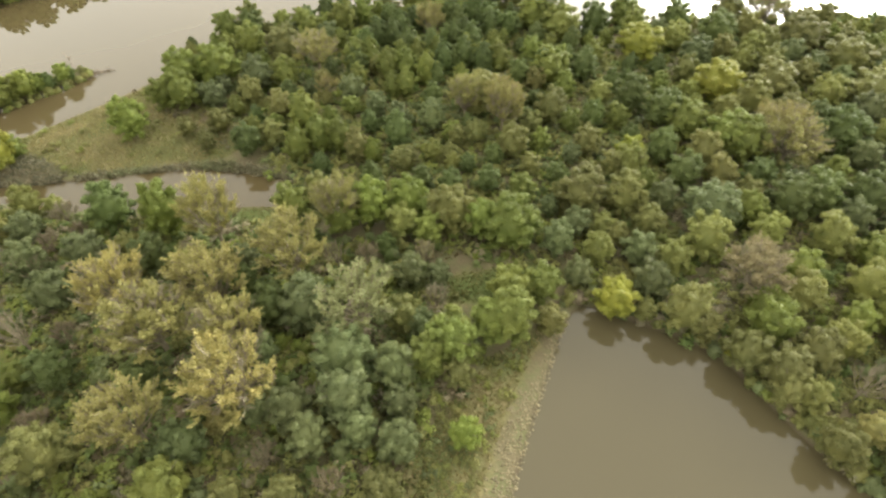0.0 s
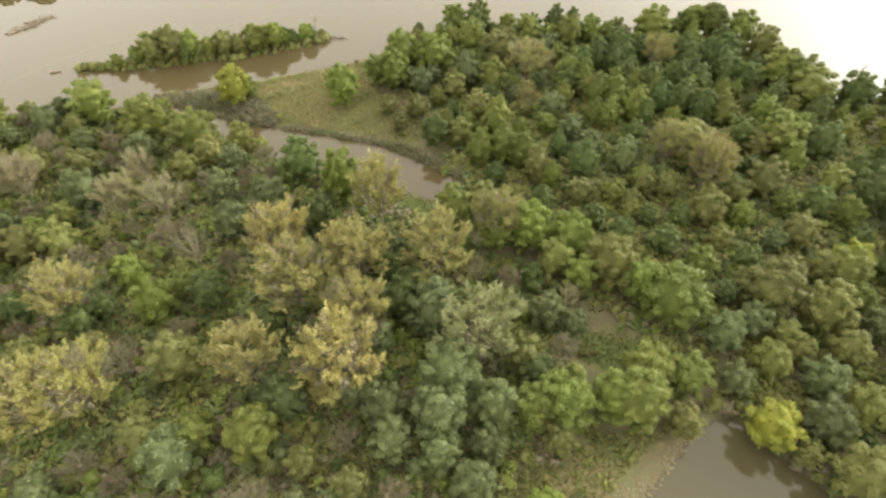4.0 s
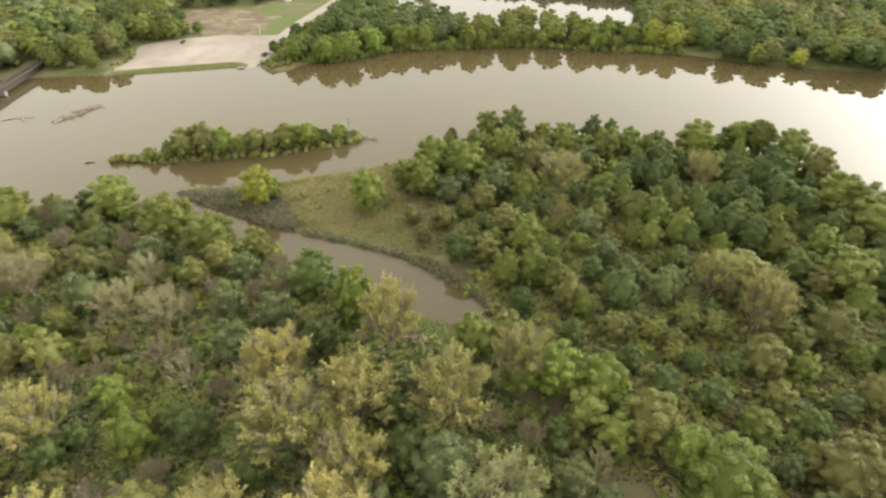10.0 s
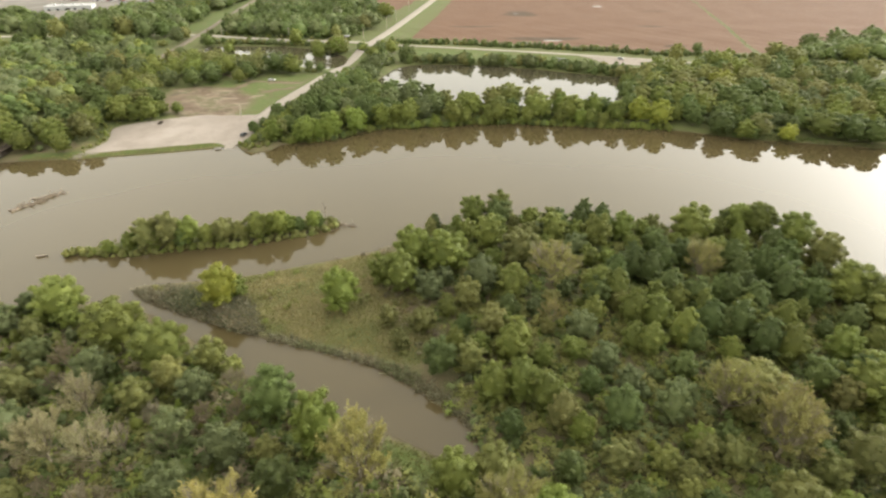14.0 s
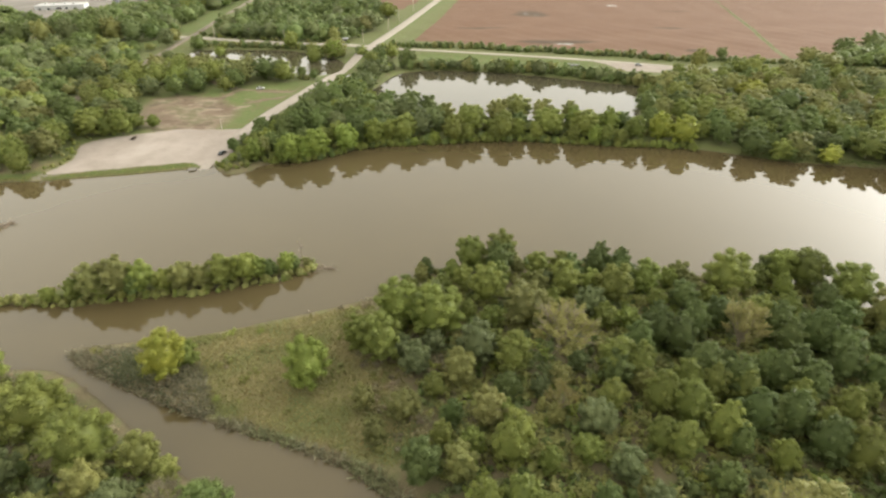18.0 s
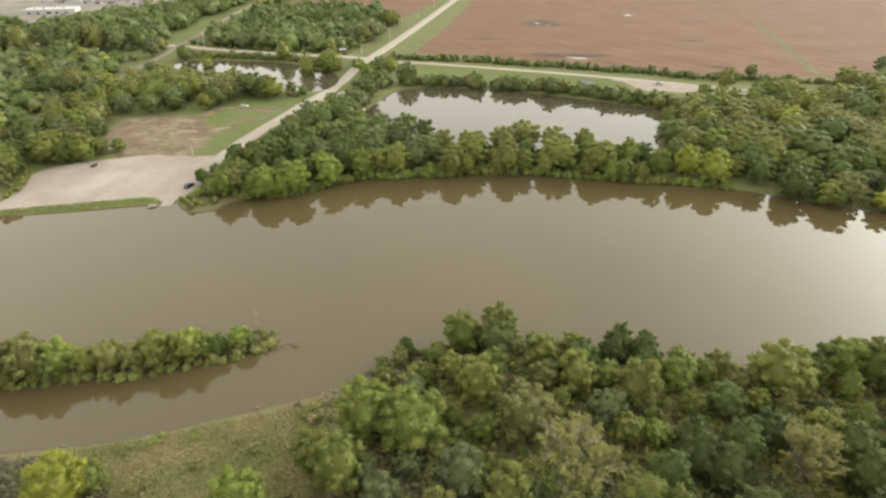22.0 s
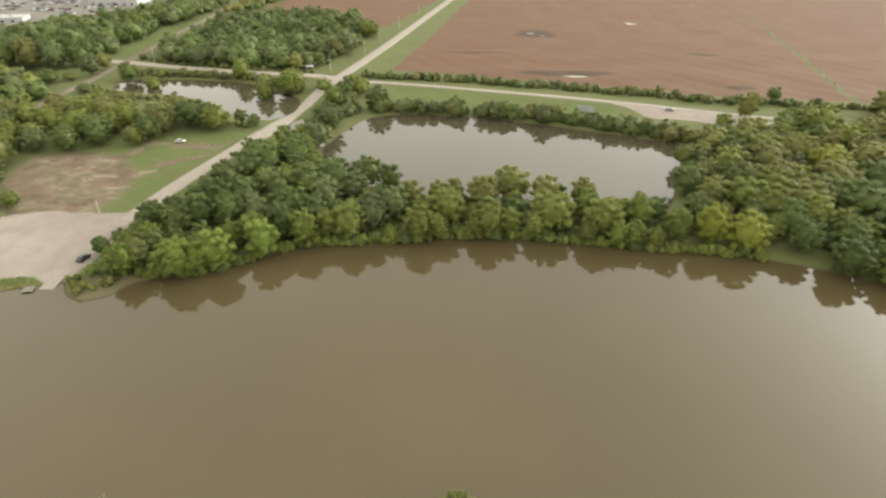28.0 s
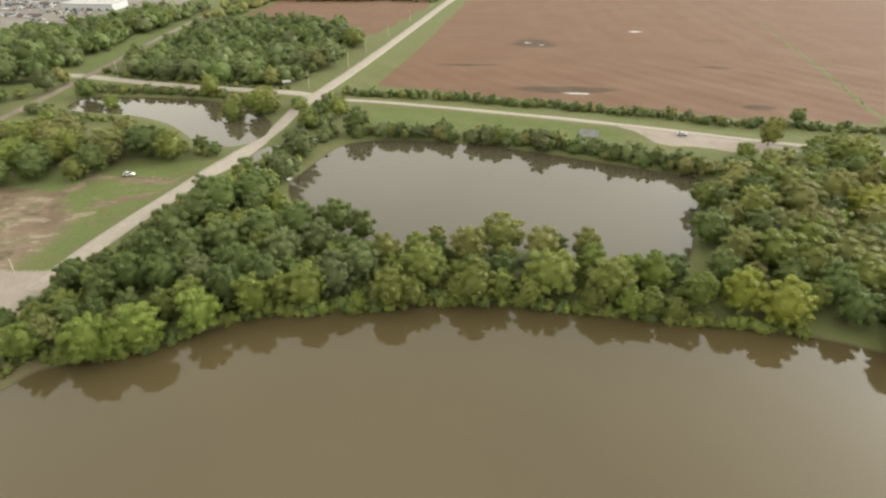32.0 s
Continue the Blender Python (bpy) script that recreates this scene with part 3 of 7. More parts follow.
def trunk_mesh(name, seed, material, top=7.0, limbs=5, twigs=0, spread=3.2, radius=0.2):
    """A tapered, slightly crooked trunk with limbs that fork."""
    rng = random.Random(seed)
    verts, faces, p = [], [], Vector((0, 0, -0.5))
    line = [p]
    for k in range(4):
        p = Vector((rng.uniform(-0.25, 0.25) * (k + 1) * 0.5, rng.uniform(-0.25, 0.25) * (k + 1) * 0.5, -0.5 + (top + 0.5) * (k + 1) / 4))
        line.append(p)
    for k in range(4):
        tube(verts, faces, line[k], line[k + 1], radius * (1 - 0.2 * k), radius * (0.8 - 0.2 * k) + 0.02, 6)
    for k in range(limbs):
        u = rng.uniform(0.35, 0.95)
        i = min(3, int(u * 4))
        base = line[i].lerp(line[i + 1], u * 4 - i)
        a = k * 2.4 + rng.uniform(-0.5, 0.5)
        tip = base + Vector((math.cos(a) * spread, math.sin(a) * spread, rng.uniform(1.4, 3.2))) * rng.uniform(0.6, 1.0)
        mid = base.lerp(tip, 0.5) + Vector((0, 0, rng.uniform(-0.1, 0.4)))
        tube(verts, faces, base, mid, 0.09, 0.06)
        tube(verts, faces, mid, tip, 0.06, 0.03)
        for j in range(twigs):
            s = rng.uniform(0.25, 1.0)
            b = base.lerp(mid, s * 2) if s < 0.5 else mid.lerp(tip, s * 2 - 1)
            e = b + Vector((rng.uniform(-1, 1), rng.uniform(-1, 1), rng.uniform(0.2, 1.2))).normalized() * rng.uniform(0.8, 1.9)
            tube(verts, faces, b, e, 0.05, 0.025, 3)
            for _ in range(2):
                e2 = b.lerp(e, rng.uniform(0.4, 1)) + Vector((rng.uniform(-1, 1), rng.uniform(-1, 1), rng.uniform(0, 1))).normalized() * rng.uniform(0.4, 1.0)
                tube(verts, faces, b.lerp(e, 0.6), e2, 0.03, 0.018, 3)
    return mesh_from(name, verts, faces, material)


def fan_tree(seed, limbs=15, leaves=7500):
    """A thinning tree: limbs that fan upwards, straight outward shoots, and small leaves along the shoots."""
    rng = random.Random(seed)
    gen = np.random.default_rng(seed)
    verts, faces, shoots = [], [], []
    heart = Vector((0, 0, 1.2))

    def shoot(b, spread, length):
        d = (b - heart).normalized() + Vector((rng.uniform(-1, 1), rng.uniform(-1, 1), rng.uniform(-0.5, 1.0))) * spread
        return b + d.normalized() * length

    tube(verts, faces, (0, 0, -0.5), (0.1, 0, 2.6), 0.22, 0.16, 6)
    for k in range(limbs):
        a, u = k * 2.4 + rng.uniform(-0.4, 0.4), math.sqrt((k + 0.4) / limbs)
        base = Vector((0.1, 0, rng.uniform(1.5, 2.7)))
        tip = Vector((math.cos(a) * 2.7 * u, math.sin(a) * 2.7 * u, 8.8 - 3.2 * u * u + rng.uniform(-1.0, 0.7)))
        mid = base.lerp(tip, 0.5) + Vector((math.cos(a), math.sin(a), 0)) * 0.3
        tube(verts, faces, base, mid, 0.085, 0.055)
        tube(verts, faces, mid, tip, 0.055, 0.02)
        for _ in range(9):
            b = mid.lerp(tip, rng.uniform(0.0, 1.0))
            e = shoot(b, 0.5, rng.uniform(0.8, 1.5))
            tube(verts, faces, b, e, 0.026, 0.014, 3)
            shoots.append((b, e))
            for _ in range(4):
                c = b.lerp(e, rng.uniform(0.2, 0.95))
                f = shoot(c, 0.55, rng.uniform(0.45, 1.0))
                tube(verts, faces, c, f, 0.015, 0.009, 3)
                shoots.append((c, f))
    trunk = mesh_from("trunk", verts, faces, PALE_BARK)
    ends = np.array([(b[:], e[:]) for b, e in shoots])
    ends = ends[gen.uniform(size=len(ends)) < 0.8]
    pick = gen.integers(len(ends), size=leaves)
    b, e = ends[pick, 0], ends[pick, 1]
    way = (e - b) / np.linalg.norm(e - b, axis=1)[:, None]
    p = b + (e - b) * gen.uniform(0.3, 1.08, (len(pick), 1)) + gen.normal(size=(len(pick), 3)) * 0.07
    a = way + gen.normal(size=(len(pick), 3)) * 0.45
    a /= np.linalg.norm(a, axis=1)[:, None]
    side = np.cross(a, gen.normal(size=(len(pick), 3)))
    side /= np.linalg.norm(side, axis=1)[:, None]
    size = gen.uniform(0.06, 0.13, (len(pick), 1))
    v = np.stack([p - a * size, p - side * size * 0.5, p + a * size, p + side * size * 0.5], 1).reshape(-1, 3)
    return trunk, mesh_quads("crown", v, np.arange(len(v)).reshape(-1, 4), LEAF)


TINT = {  # leaf colours
    "g": (0.147, 0.176, 0.046), "G": (0.097, 0.130, 0.043), "b": (0.150, 0.192, 0.044), "l": (0.176, 0.194, 0.061), "s": (0.121, 0.147, 0.065),
    "o": (0.156, 0.165, 0.059), "y": (0.226, 0.220, 0.084), "Y": (0.222, 0.246, 0.046), "t": (0.248, 0.232, 0.136), "m": (0.176, 0.156, 0.107), "p": (0.284, 0.272, 0.104), "q": (0.226, 0.252, 0.122),
}
STAND_HAZE = {"west woods": 0.95, "river island": 1.16, "peninsula": 0.88, "north bank": 1.04, "lot woods": 0.97, "rail woods": 1.05, "far woods": 1.08, "corner wood": 1.06, "levee wood": 1.06, "levee corner": 1.04, "river wood": 1.2, "far belt": 1.25, "far wood": 1.2, "field grove": 1.2}  # leaf tone per stand, with haze painted in: near darker, far paler
NAMES = {
    "B": ("broadleaf_tree", "tree"), "C": ("young_cottonwood_tree", "tree"), "S": ("thinning_tree", "tree"), "D": ("bare_tree", "tree"),
}
COLOUR_WORDS = {"g": "green", "G": "dark green", "b": "bright green", "l": "lime-green", "s": "sage-green", "o": "olive-green", "y": "yellowing olive", "Y": "yellow-green", "t": "tan", "m": "mauve-brown", "p": "straw-coloured", "q": "pale sage"}
FANS = [fan_tree(50 + k) for k in range(4)]
BROAD_FANS = [fan_tree(54 + k, 25, 15000) for k in range(4)]
CROWNS = {
    "big": [crown_mesh("crown", 40 + k, "B", 30 + k, 6500, 0.105, 4, 0.72) for k in range(4)],
    "B": [crown_mesh("crown", 10 + k, "B", 22 + k % 3, 4200, 0.132, 3, 0.82) for k in range(6)],
    "bigfar": [crown_mesh("crown", 60 + k, "B", 30 + k, 3200, 0.135, 2, 0.66) for k in range(4)],
    "far": [crown_mesh("crown", 20 + k, "B", 18, 1900, 0.17, 2, 0.85) for k in range(6)],
    "C": [crown_mesh("crown", 30 + k, "C", 28, 4400, 0.118, 3, 0.66) for k in range(4)],
    "S": [f[1] for f in FANS],
    "broad": [f[1] for f in BROAD_FANS],
}
TRUNKS = {
    "B": [trunk_mesh("trunk", 70 + k, BARK) for k in range(3)],
    "C": [trunk_mesh("trunk", 80 + k, BARK, 8.5, 4, 0, 1.6, 0.16) for k in range(2)],
    "S": [f[0] for f in FANS],
    "D": [f[0] for f in FANS],
    "broad": [f[0] for f in BROAD_FANS],
}


def shade(rng, key, amount=0.22):
    c = np.array(TINT[key]) * rng.uniform(1 - amount, 1 + amount) * rng.uniform(0.965, 1.035, 3)
    return c


def dry_spot(x, y):
    """The nearest place that a trunk can stand on."""
    for d in (0, 1.5, 3, 4.5, 6, 8):
        for k in range(12):
            a, b = x + d * math.cos(k * 0.5236), y + d * math.sin(k * 0.5236)
            if lie(a, b) > 0.15:
                return a, b
    return x, y


def plant_tree(rng, x, y, h, r, code, where):
    kind, colour = code
    x, y = dry_spot(x, y)
    if where == "lot woods":
        r = min(r, 6.6)
    name, category = NAMES[kind]
    if kind == "B":
        name = "small_broadleaf_tree" if h < 7.6 else "dark_broadleaf_tree" if colour == "G" else "sage_broadleaf_tree" if colour in "sm" else "yellowing_broadleaf_tree" if colour in "oyYlt" else name
    root = tagged(new(name), label_of(kind, colour, where), category, group="trees of the " + where)
    root.location, root.rotation_euler.z = (x, y, float(lie(x, y))), rng.uniform(0, 6.28)
    wide = r / 3.9
    root.scale = (wide, wide, h / 10.6)
    broad = kind == "S" and r > 7
    trunks = TRUNKS["broad" if broad else kind]
    part("trunk", trunks[rng.integers(len(trunks))], root)
    if kind != "D":
        crowns = CROWNS["broad" if broad else kind if kind != "B" else ("bigfar" if r > 5.6 else "far") if y > 345 else "big" if r > 5.6 else "B"]
        crown = part("crown", crowns[rng.integers(len(crowns))], root)
        # the stand's painted haze goes into the crown's leaf colour
        crown.color = (*(shade(rng, colour, 0.09 if kind == "S" else 0.2) * STAND_HAZE.get(where, 1.0)), 1)
    return root


def label_of(kind, colour, where):
    word = COLOUR_WORDS[colour]
    if kind == "D":
        return "leafless pale grey tree standing in the " + where
    if kind == "S":
        return "half-bare tree with " + word + " leaves in the " + where
    if kind == "C":
        return "slender upright " + word + " cottonwood in the " + where
    return "round-crowned " + word + " broadleaf tree in the " + where


TREES = []
where = 'west woods'
TREES += [
    (-26.5, 91.5, 20.5, 9.2, 'Sp', where), (-21.6, 79.5, 19.5, 11.2, 'Sp', where), (-11.0, 60.0, 19.5, 11.2, 'Sp', where), (-8.6, 71.0, 19.0, 8.6, 'Sp', where),
    (-28.2, 61.0, 19.0, 8.8, 'Sp', where), (-9.0, 84.8, 20.5, 9.8, 'Sp', where), (8.6, 86.0, 19.5, 10.8, 'Sy', where), (-4.6, 104.2, 22.0, 9.0, 'Sy', where),
    (17.6, 83.8, 9.5, 4, 'Dt', where), (6.9, 72.6, 13.5, 6.2, 'Bs', where), (15.6, 65.6, 18.0, 11.4, 'Sq', where), (57.4, 72.2, 14.2, 7.8, 'Bb', where),
    (47.0, 83.0, 14, 6.6, 'Bl', where), (39.3, 91.5, 13, 6.0, 'Bb', where), (30.6, 94.5, 13.2, 6.2, 'Bb', where), (21.4, 106.5, 11, 5.0, 'Bl', where),
    (22.6, 95.0, 18.0, 7.4, 'Sy', where), (-26.3, 124.2, 13.5, 6.3, 'BG', where), (-14.6, 114.4, 17.0, 5.6, 'Bb', where), (-39.4, 136, 6.5, 2.8, 'Bl', where),
    (-45.1, 138, 9.6, 4.1, 'Bl', where), (-93.4, 157.7, 13.5, 7.7, 'Bg', where), (-73.3, 147.6, 13.5, 8.3, 'Bg', where), (-57.7, 139.6, 13.5, 7.2, 'Bg', where),
]
where = 'west woods'
TREES += [
    (-119.4, 149.3, 13.5, 7.6, 'Bg', where), (-88.7, 153.1, 7.8, 3.3, 'Bb', where), (-68.5, 79.0, 18, 8.4, 'Sp', where), (-59.4, 87.9, 9.8, 4.2, 'Bb', where),
    (-51.6, 78.6, 11.5, 4.9, 'Bb', where), (-40.6, 81, 11.1, 4.7, 'BG', where), (-66.5, 54.4, 18, 10.8, 'Sp', where), (-57.8, 57.0, 18, 10.6, 'Sp', where),
    (-53.6, 64.7, 10, 4.3, 'Dt', where), (-43, 63.7, 13, 5.5, 'Bo', where), (-36.4, 49.2, 10.4, 4.4, 'Bg', where), (-26.1, 48.1, 12.5, 5.3, 'Bg', where),
    (-39.1, 44.5, 12.7, 5.4, 'Bs', where), (-21.6, 55.1, 10.5, 4.5, 'Bs', where), (-3.5, 52.1, 11, 4.7, 'Bs', where), (9.1, 57.2, 13.5, 6.7, 'Bs', where),
    (6.3, 49.4, 13, 5.5, 'Bs', where), (-2.1, 45.9, 10, 4.3, 'Bs', where), (16.8, 50.6, 10.8, 4.6, 'Bs', where), (29, 50.1, 13.5, 5.9, 'Bg', where),
    (42.2, 50, 13.5, 6.3, 'Bg', where), (47.2, 56.8, 11, 5.4, 'Bg', where), (50.7, 46.6, 8.7, 3.7, 'Bo', where), (66.4, 44.6, 10.5, 5.1, 'BY', where),
]
where = 'west woods'
TREES += [
    (-46.4, 92.8, 13.5, 5.9, 'Dt', where), (-68.9, 110.9, 15, 7.3, 'St', where), (-58.3, 110.2, 14.9, 6.9, 'St', where), (-0, 76.3, 11.8, 5, 'BG', where),
    (-3.6, 85.7, 10.8, 4.6, 'BG', where), (-20.3, 103.3, 11.3, 4.8, 'BG', where), (-44.8, 114.7, 11.3, 4.8, 'Bs', where), (-32.6, 110.8, 11.8, 5, 'Bs', where),
    (-79.8, 115.9, 12.1, 5.2, 'Bs', where), (-97.9, 128.1, 10.7, 4.5, 'Bo', where), (-81.7, 108, 8.3, 3.5, 'Bl', where), (-100.4, 111.1, 11.2, 4.8, 'Bg', where),
    (-108.8, 130.1, 11.2, 5.2, 'Sp', where), (-95.4, 118.9, 15, 7.6, 'St', where), (-85.6, 127.8, 9.9, 4.2, 'Bo', where), (-67.9, 123, 13.4, 6.2, 'St', where),
    (-56.8, 124.5, 10.5, 4.4, 'Bo', where), (-86.7, 97.1, 10.4, 4.4, 'Bo', where), (-86.8, 103.5, 7.5, 3.2, 'Bg', where), (-93.7, 94.1, 12.1, 5.1, 'Bo', where),
    (-63, 79.8, 7.1, 3, 'BG', where), (-66.7, 75.9, 9.1, 3.9, 'BG', where), (-26.7, 71, 10.4, 4.4, 'BG', where), (-15.8, 57.1, 6.1, 2.6, 'By', where),
]
where = 'west woods'
TREES += [
    (52.5, 77.8, 12, 5.0, 'Bb', where), (13.6, 104.5, 12, 5.2, 'Bg', where), (35.4, 86.0, 10.5, 4.6, 'Bl', where),
    (-5, 66.8, 9.6, 4.1, 'Bs', where), (39.8, 80.9, 10.4, 4.4, 'Bg', where), (30.4, 71.6, 9.3, 4, 'Bs', where), (35.7, 68.5, 7.6, 3.2, 'Bs', where),
    (23.7, 61.2, 10.7, 4.5, 'Bo', where), (36.0, 75.5, 7.9, 3.6, 'St', where), (14.8, 44.3, 8.6, 3.7, 'Bs', where), (25.8, 58.7, 8.1, 3.4, 'Bs', where),
]
where = 'peninsula'
TREES += [
    (-51.7, 163.3, 13.5, 5.9, 'BY', where), (-48.2, 166.6, 7.7, 3.3, 'Bg', where), (-17.1, 161.1, 13.5, 5.9, 'Bb', where), (7.2, 204.8, 7.4, 3, 'CG', where),
    (22.4, 208.3, 12.4, 5.3, 'Bg', where), (31.4, 211.4, 12.6, 5.3, 'Bg', where), (2.2, 182.6, 13.5, 6.9, 'Bb', where), (12.9, 179.3, 13.5, 7.9, 'Bb', where),
    (-0.7, 169.2, 13.5, 5.8, 'Bg', where), (-6.1, 172.6, 11.3, 4.8, 'Bb', where), (36.4, 182.7, 13.5, 6.9, 'Bo', where), (44.3, 171.4, 15, 10.3, 'Sy', where),
    (60.6, 206.3, 11.7, 4.7, 'CG', where), (66, 202.9, 11.5, 4.7, 'CG', where), (71.1, 196.4, 10.8, 4.6, 'Bg', where), (61, 191.3, 13.3, 5.6, 'Bg', where),
    (82.6, 201.3, 8.2, 3.5, 'Bo', where), (95.2, 197.4, 13.5, 7.4, 'Bg', where), (112.4, 203.1, 12.1, 5.2, 'Bg', where), (121.7, 202.3, 13.5, 6.4, 'Bg', where),
    (130.3, 192.9, 13.5, 7.3, 'Bg', where), (130, 181.2, 13.5, 6.1, 'Bo', where), (88.8, 173.7, 15, 7.2, 'Sy', where), (126.5, 162.8, 13.5, 7.2, 'Bg', where),
]
where = 'peninsula'
TREES += [
    (131, 157.4, 13.5, 8, 'Bg', where), (62.1, 153.3, 12.5, 5.1, 'Cg', where), (67.5, 150.8, 12.5, 5.4, 'Cg', where), (72.2, 145, 12.5, 5.2, 'Cg', where),
    (80.2, 148.5, 12.5, 5.3, 'CG', where), (87.8, 148.5, 12.5, 5.3, 'CG', where), (91.9, 141.7, 12.5, 5.5, 'CG', where), (96.6, 139.5, 12.5, 5.4, 'Cg', where),
    (74.6, 162.5, 12.5, 5.4, 'CG', where), (81.1, 158.5, 12.5, 5.3, 'CG', where), (90.5, 159.8, 12.5, 5.3, 'CG', where), (96.4, 157.2, 12.5, 5.2, 'CG', where),
    (59.9, 162.5, 12.3, 5, 'Cg', where), (63, 141.6, 10.9, 4.4, 'Cg', where), (68.3, 174.3, 12.5, 5.3, 'CG', where), (78, 177.5, 12.5, 5.4, 'CG', where),
    (99.1, 177.5, 12.5, 5.8, 'CG', where), (106.4, 174.4, 12.5, 5.7, 'CG', where), (22.8, 127.6, 12.3, 5, 'Cg', where), (29.5, 128.5, 12.5, 5.7, 'Cg', where),
    (34.5, 124.9, 12.5, 5.2, 'Cg', where), (37.2, 119.8, 11.6, 4.7, 'Co', where), (40.5, 116.4, 9.1, 3.7, 'Cb', where), (73.6, 122.4, 16, 7.4, 'Sy', where),
]
where = 'peninsula'
TREES += [
    (80.2, 111.6, 17, 8.2, 'Sy', where), (54.2, 128.9, 8.6, 3.7, 'Bs', where), (63.4, 124, 10.2, 4.4, 'Bs', where), (18, 136.8, 9.8, 4.2, 'Bo', where),
    (0.6, 144.6, 6.8, 2.9, 'Bo', where), (10.9, 136.3, 11.2, 4.8, 'BG', where), (94.5, 107.6, 12.9, 5.5, 'Bo', where), (112.1, 128.7, 12.5, 5.3, 'Bg', where),
    (75.5, 98.9, 11.6, 4.9, 'Bo', where), (55.4, 108.7, 7.5, 3.2, 'Bl', where), (58.1, 102.6, 5.6, 2.4, 'Bl', where), (46.3, 109.2, 8.6, 3.7, 'Bo', where),
    (22.8, 168.1, 12.6, 5.4, 'Bs', where), (30.9, 165.2, 11.6, 5, 'Bg', where), (55.4, 163.9, 12.5, 6.6, 'Cg', where), (7.8, 164.2, 9.9, 4.2, 'Bs', where),
    (18.4, 161, 10.6, 4.5, 'Bo', where), (24.7, 149.5, 10.6, 4.5, 'Bo', where), (29.9, 142.7, 12.5, 5.1, 'Cg', where), (47, 147.3, 10.5, 4.5, 'Bs', where),
    (40.5, 152.3, 10.3, 4.7, 'Sy', where), (98.3, 129.6, 10.6, 4.5, 'BG', where), (109.7, 139.5, 10.7, 4.5, 'Bg', where), (113.8, 159.9, 11.3, 4.8, 'BG', where),
]
where = 'peninsula'
TREES += [
    (110.2, 168.3, 11.8, 5, 'BG', where), (101, 124.7, 9.7, 4.1, 'Bo', where), (-3.1, 153.3, 7.1, 3, 'Bo', where), (6.4, 150.5, 9.2, 3.9, 'Bo', where),
    (48.5, 195, 11.7, 5, 'Bg', where), (53.5, 185.9, 10.3, 4.4, 'Bs', where), (42.1, 203, 10.2, 4.3, 'Bg', where), (26.2, 191.2, 13.3, 5.6, 'Bg', where),
    (85.7, 105.1, 9.4, 4, 'Bo', where), (69.4, 109.3, 9.2, 3.9, 'Bo', where), (86.1, 131.1, 8.1, 3.5, 'BG', where), (64.5, 111.2, 8.2, 3.5, 'Bo', where),
]
where = 'pond shore'
TREES += [
    (84.2, 46.2, 10.7, 4.6, 'Bl', where), (95.3, 33.9, 15, 9.3, 'St', where), (76.3, 34.6, 13, 5.5, 'Bo', where), (78.5, 30.4, 8.6, 3.7, 'Bo', where),
    (89.3, 23.6, 12.6, 5.3, 'Bg', where), (146.8, 126, 13.5, 9, 'BY', where), (149.4, 94, 13.5, 9, 'BY', where), (165.7, 86.5, 13.5, 7.8, 'Bo', where),
    (98.7, 77.5, 11.6, 4.9, 'Bl', where), (114.4, 108.5, 9.4, 4, 'Bl', where), (79.9, 123.6, 13.5, 8.6, 'Bo', where), (131.9, 69.1, 13.5, 7.1, 'Bg', where),
    (144.9, 66.6, 15, 10.9, 'Sy', where), (103.6, 53.7, 13.5, 7.3, 'Bs', where), (88.1, 67.2, 13.4, 5.7, 'Bo', where), (78.9, 72.8, 13.5, 6.3, 'Bo', where),
    (123.5, 91, 13.5, 6.4, 'BG', where), (120.1, 101.3, 13.5, 6, 'BG', where), (107.5, 126.3, 13.5, 7.2, 'Bg', where), (130.2, 150.4, 13.5, 8.1, 'Bg', where),
    (146.1, 149.1, 13.5, 6.2, 'BG', where), (162.6, 152.6, 13.5, 6.4, 'Bg', where), (171.5, 134.8, 13.5, 6.1, 'BG', where), (176.9, 119.5, 13.5, 7.7, 'BG', where),
]
where = 'pond shore'
TREES += [
    (195.6, 130.3, 13.5, 7, 'Bo', where), (205.3, 122, 15, 11.7, 'Sy', where), (87.7, 58, 10.3, 4.4, 'Bo', where), (72.2, 66.4, 9.1, 3.9, 'Bs', where),
    (77.7, 62.9, 8.4, 3.6, 'Bo', where), (123.3, 46.2, 13.5, 6.5, 'BG', where), (110, 42.1, 10.5, 4.5, 'Bl', where), (105.4, 30, 11.9, 5.1, 'Bg', where),
    (78.8, 21.4, 11.1, 4.7, 'Bo', where), (82.9, 15.2, 11.7, 5, 'Bo', where), (83.6, 9.3, 9, 3.8, 'Bo', where), (78.3, 23.2, 3.8, 1.6, 'BY', where),
    (70.9, 39.7, 6.8, 2.9, 'Bo', where), (116.2, 62.2, 11.1, 4.7, 'Bo', where), (108.6, 67.3, 11.9, 5.1, 'BG', where), (110.9, 78.2, 11.9, 5, 'BG', where),
    (27.6, 44.7, 8.3, 3.5, 'Bo', where), (11.5, 37.5, 10.4, 4.4, 'Bs', where), (23, 33.9, 7.7, 3.3, 'Bb', where), (6.1, 43.2, 9.2, 3.9, 'Bs', where),
    (54.0, 54.6, 10.5, 4.8, 'Bg', where), (63.9, 53.9, 8.4, 3.6, 'Bs', where), (23.9, 49.9, 11.1, 4.7, 'Bg', where), (38.9, 51, 12.1, 5.2, 'Bg', where),
]
where = 'pond shore'
TREES += [
    (30, 53, 11.5, 4.9, 'Bg', where),
]
where = 'east woods'
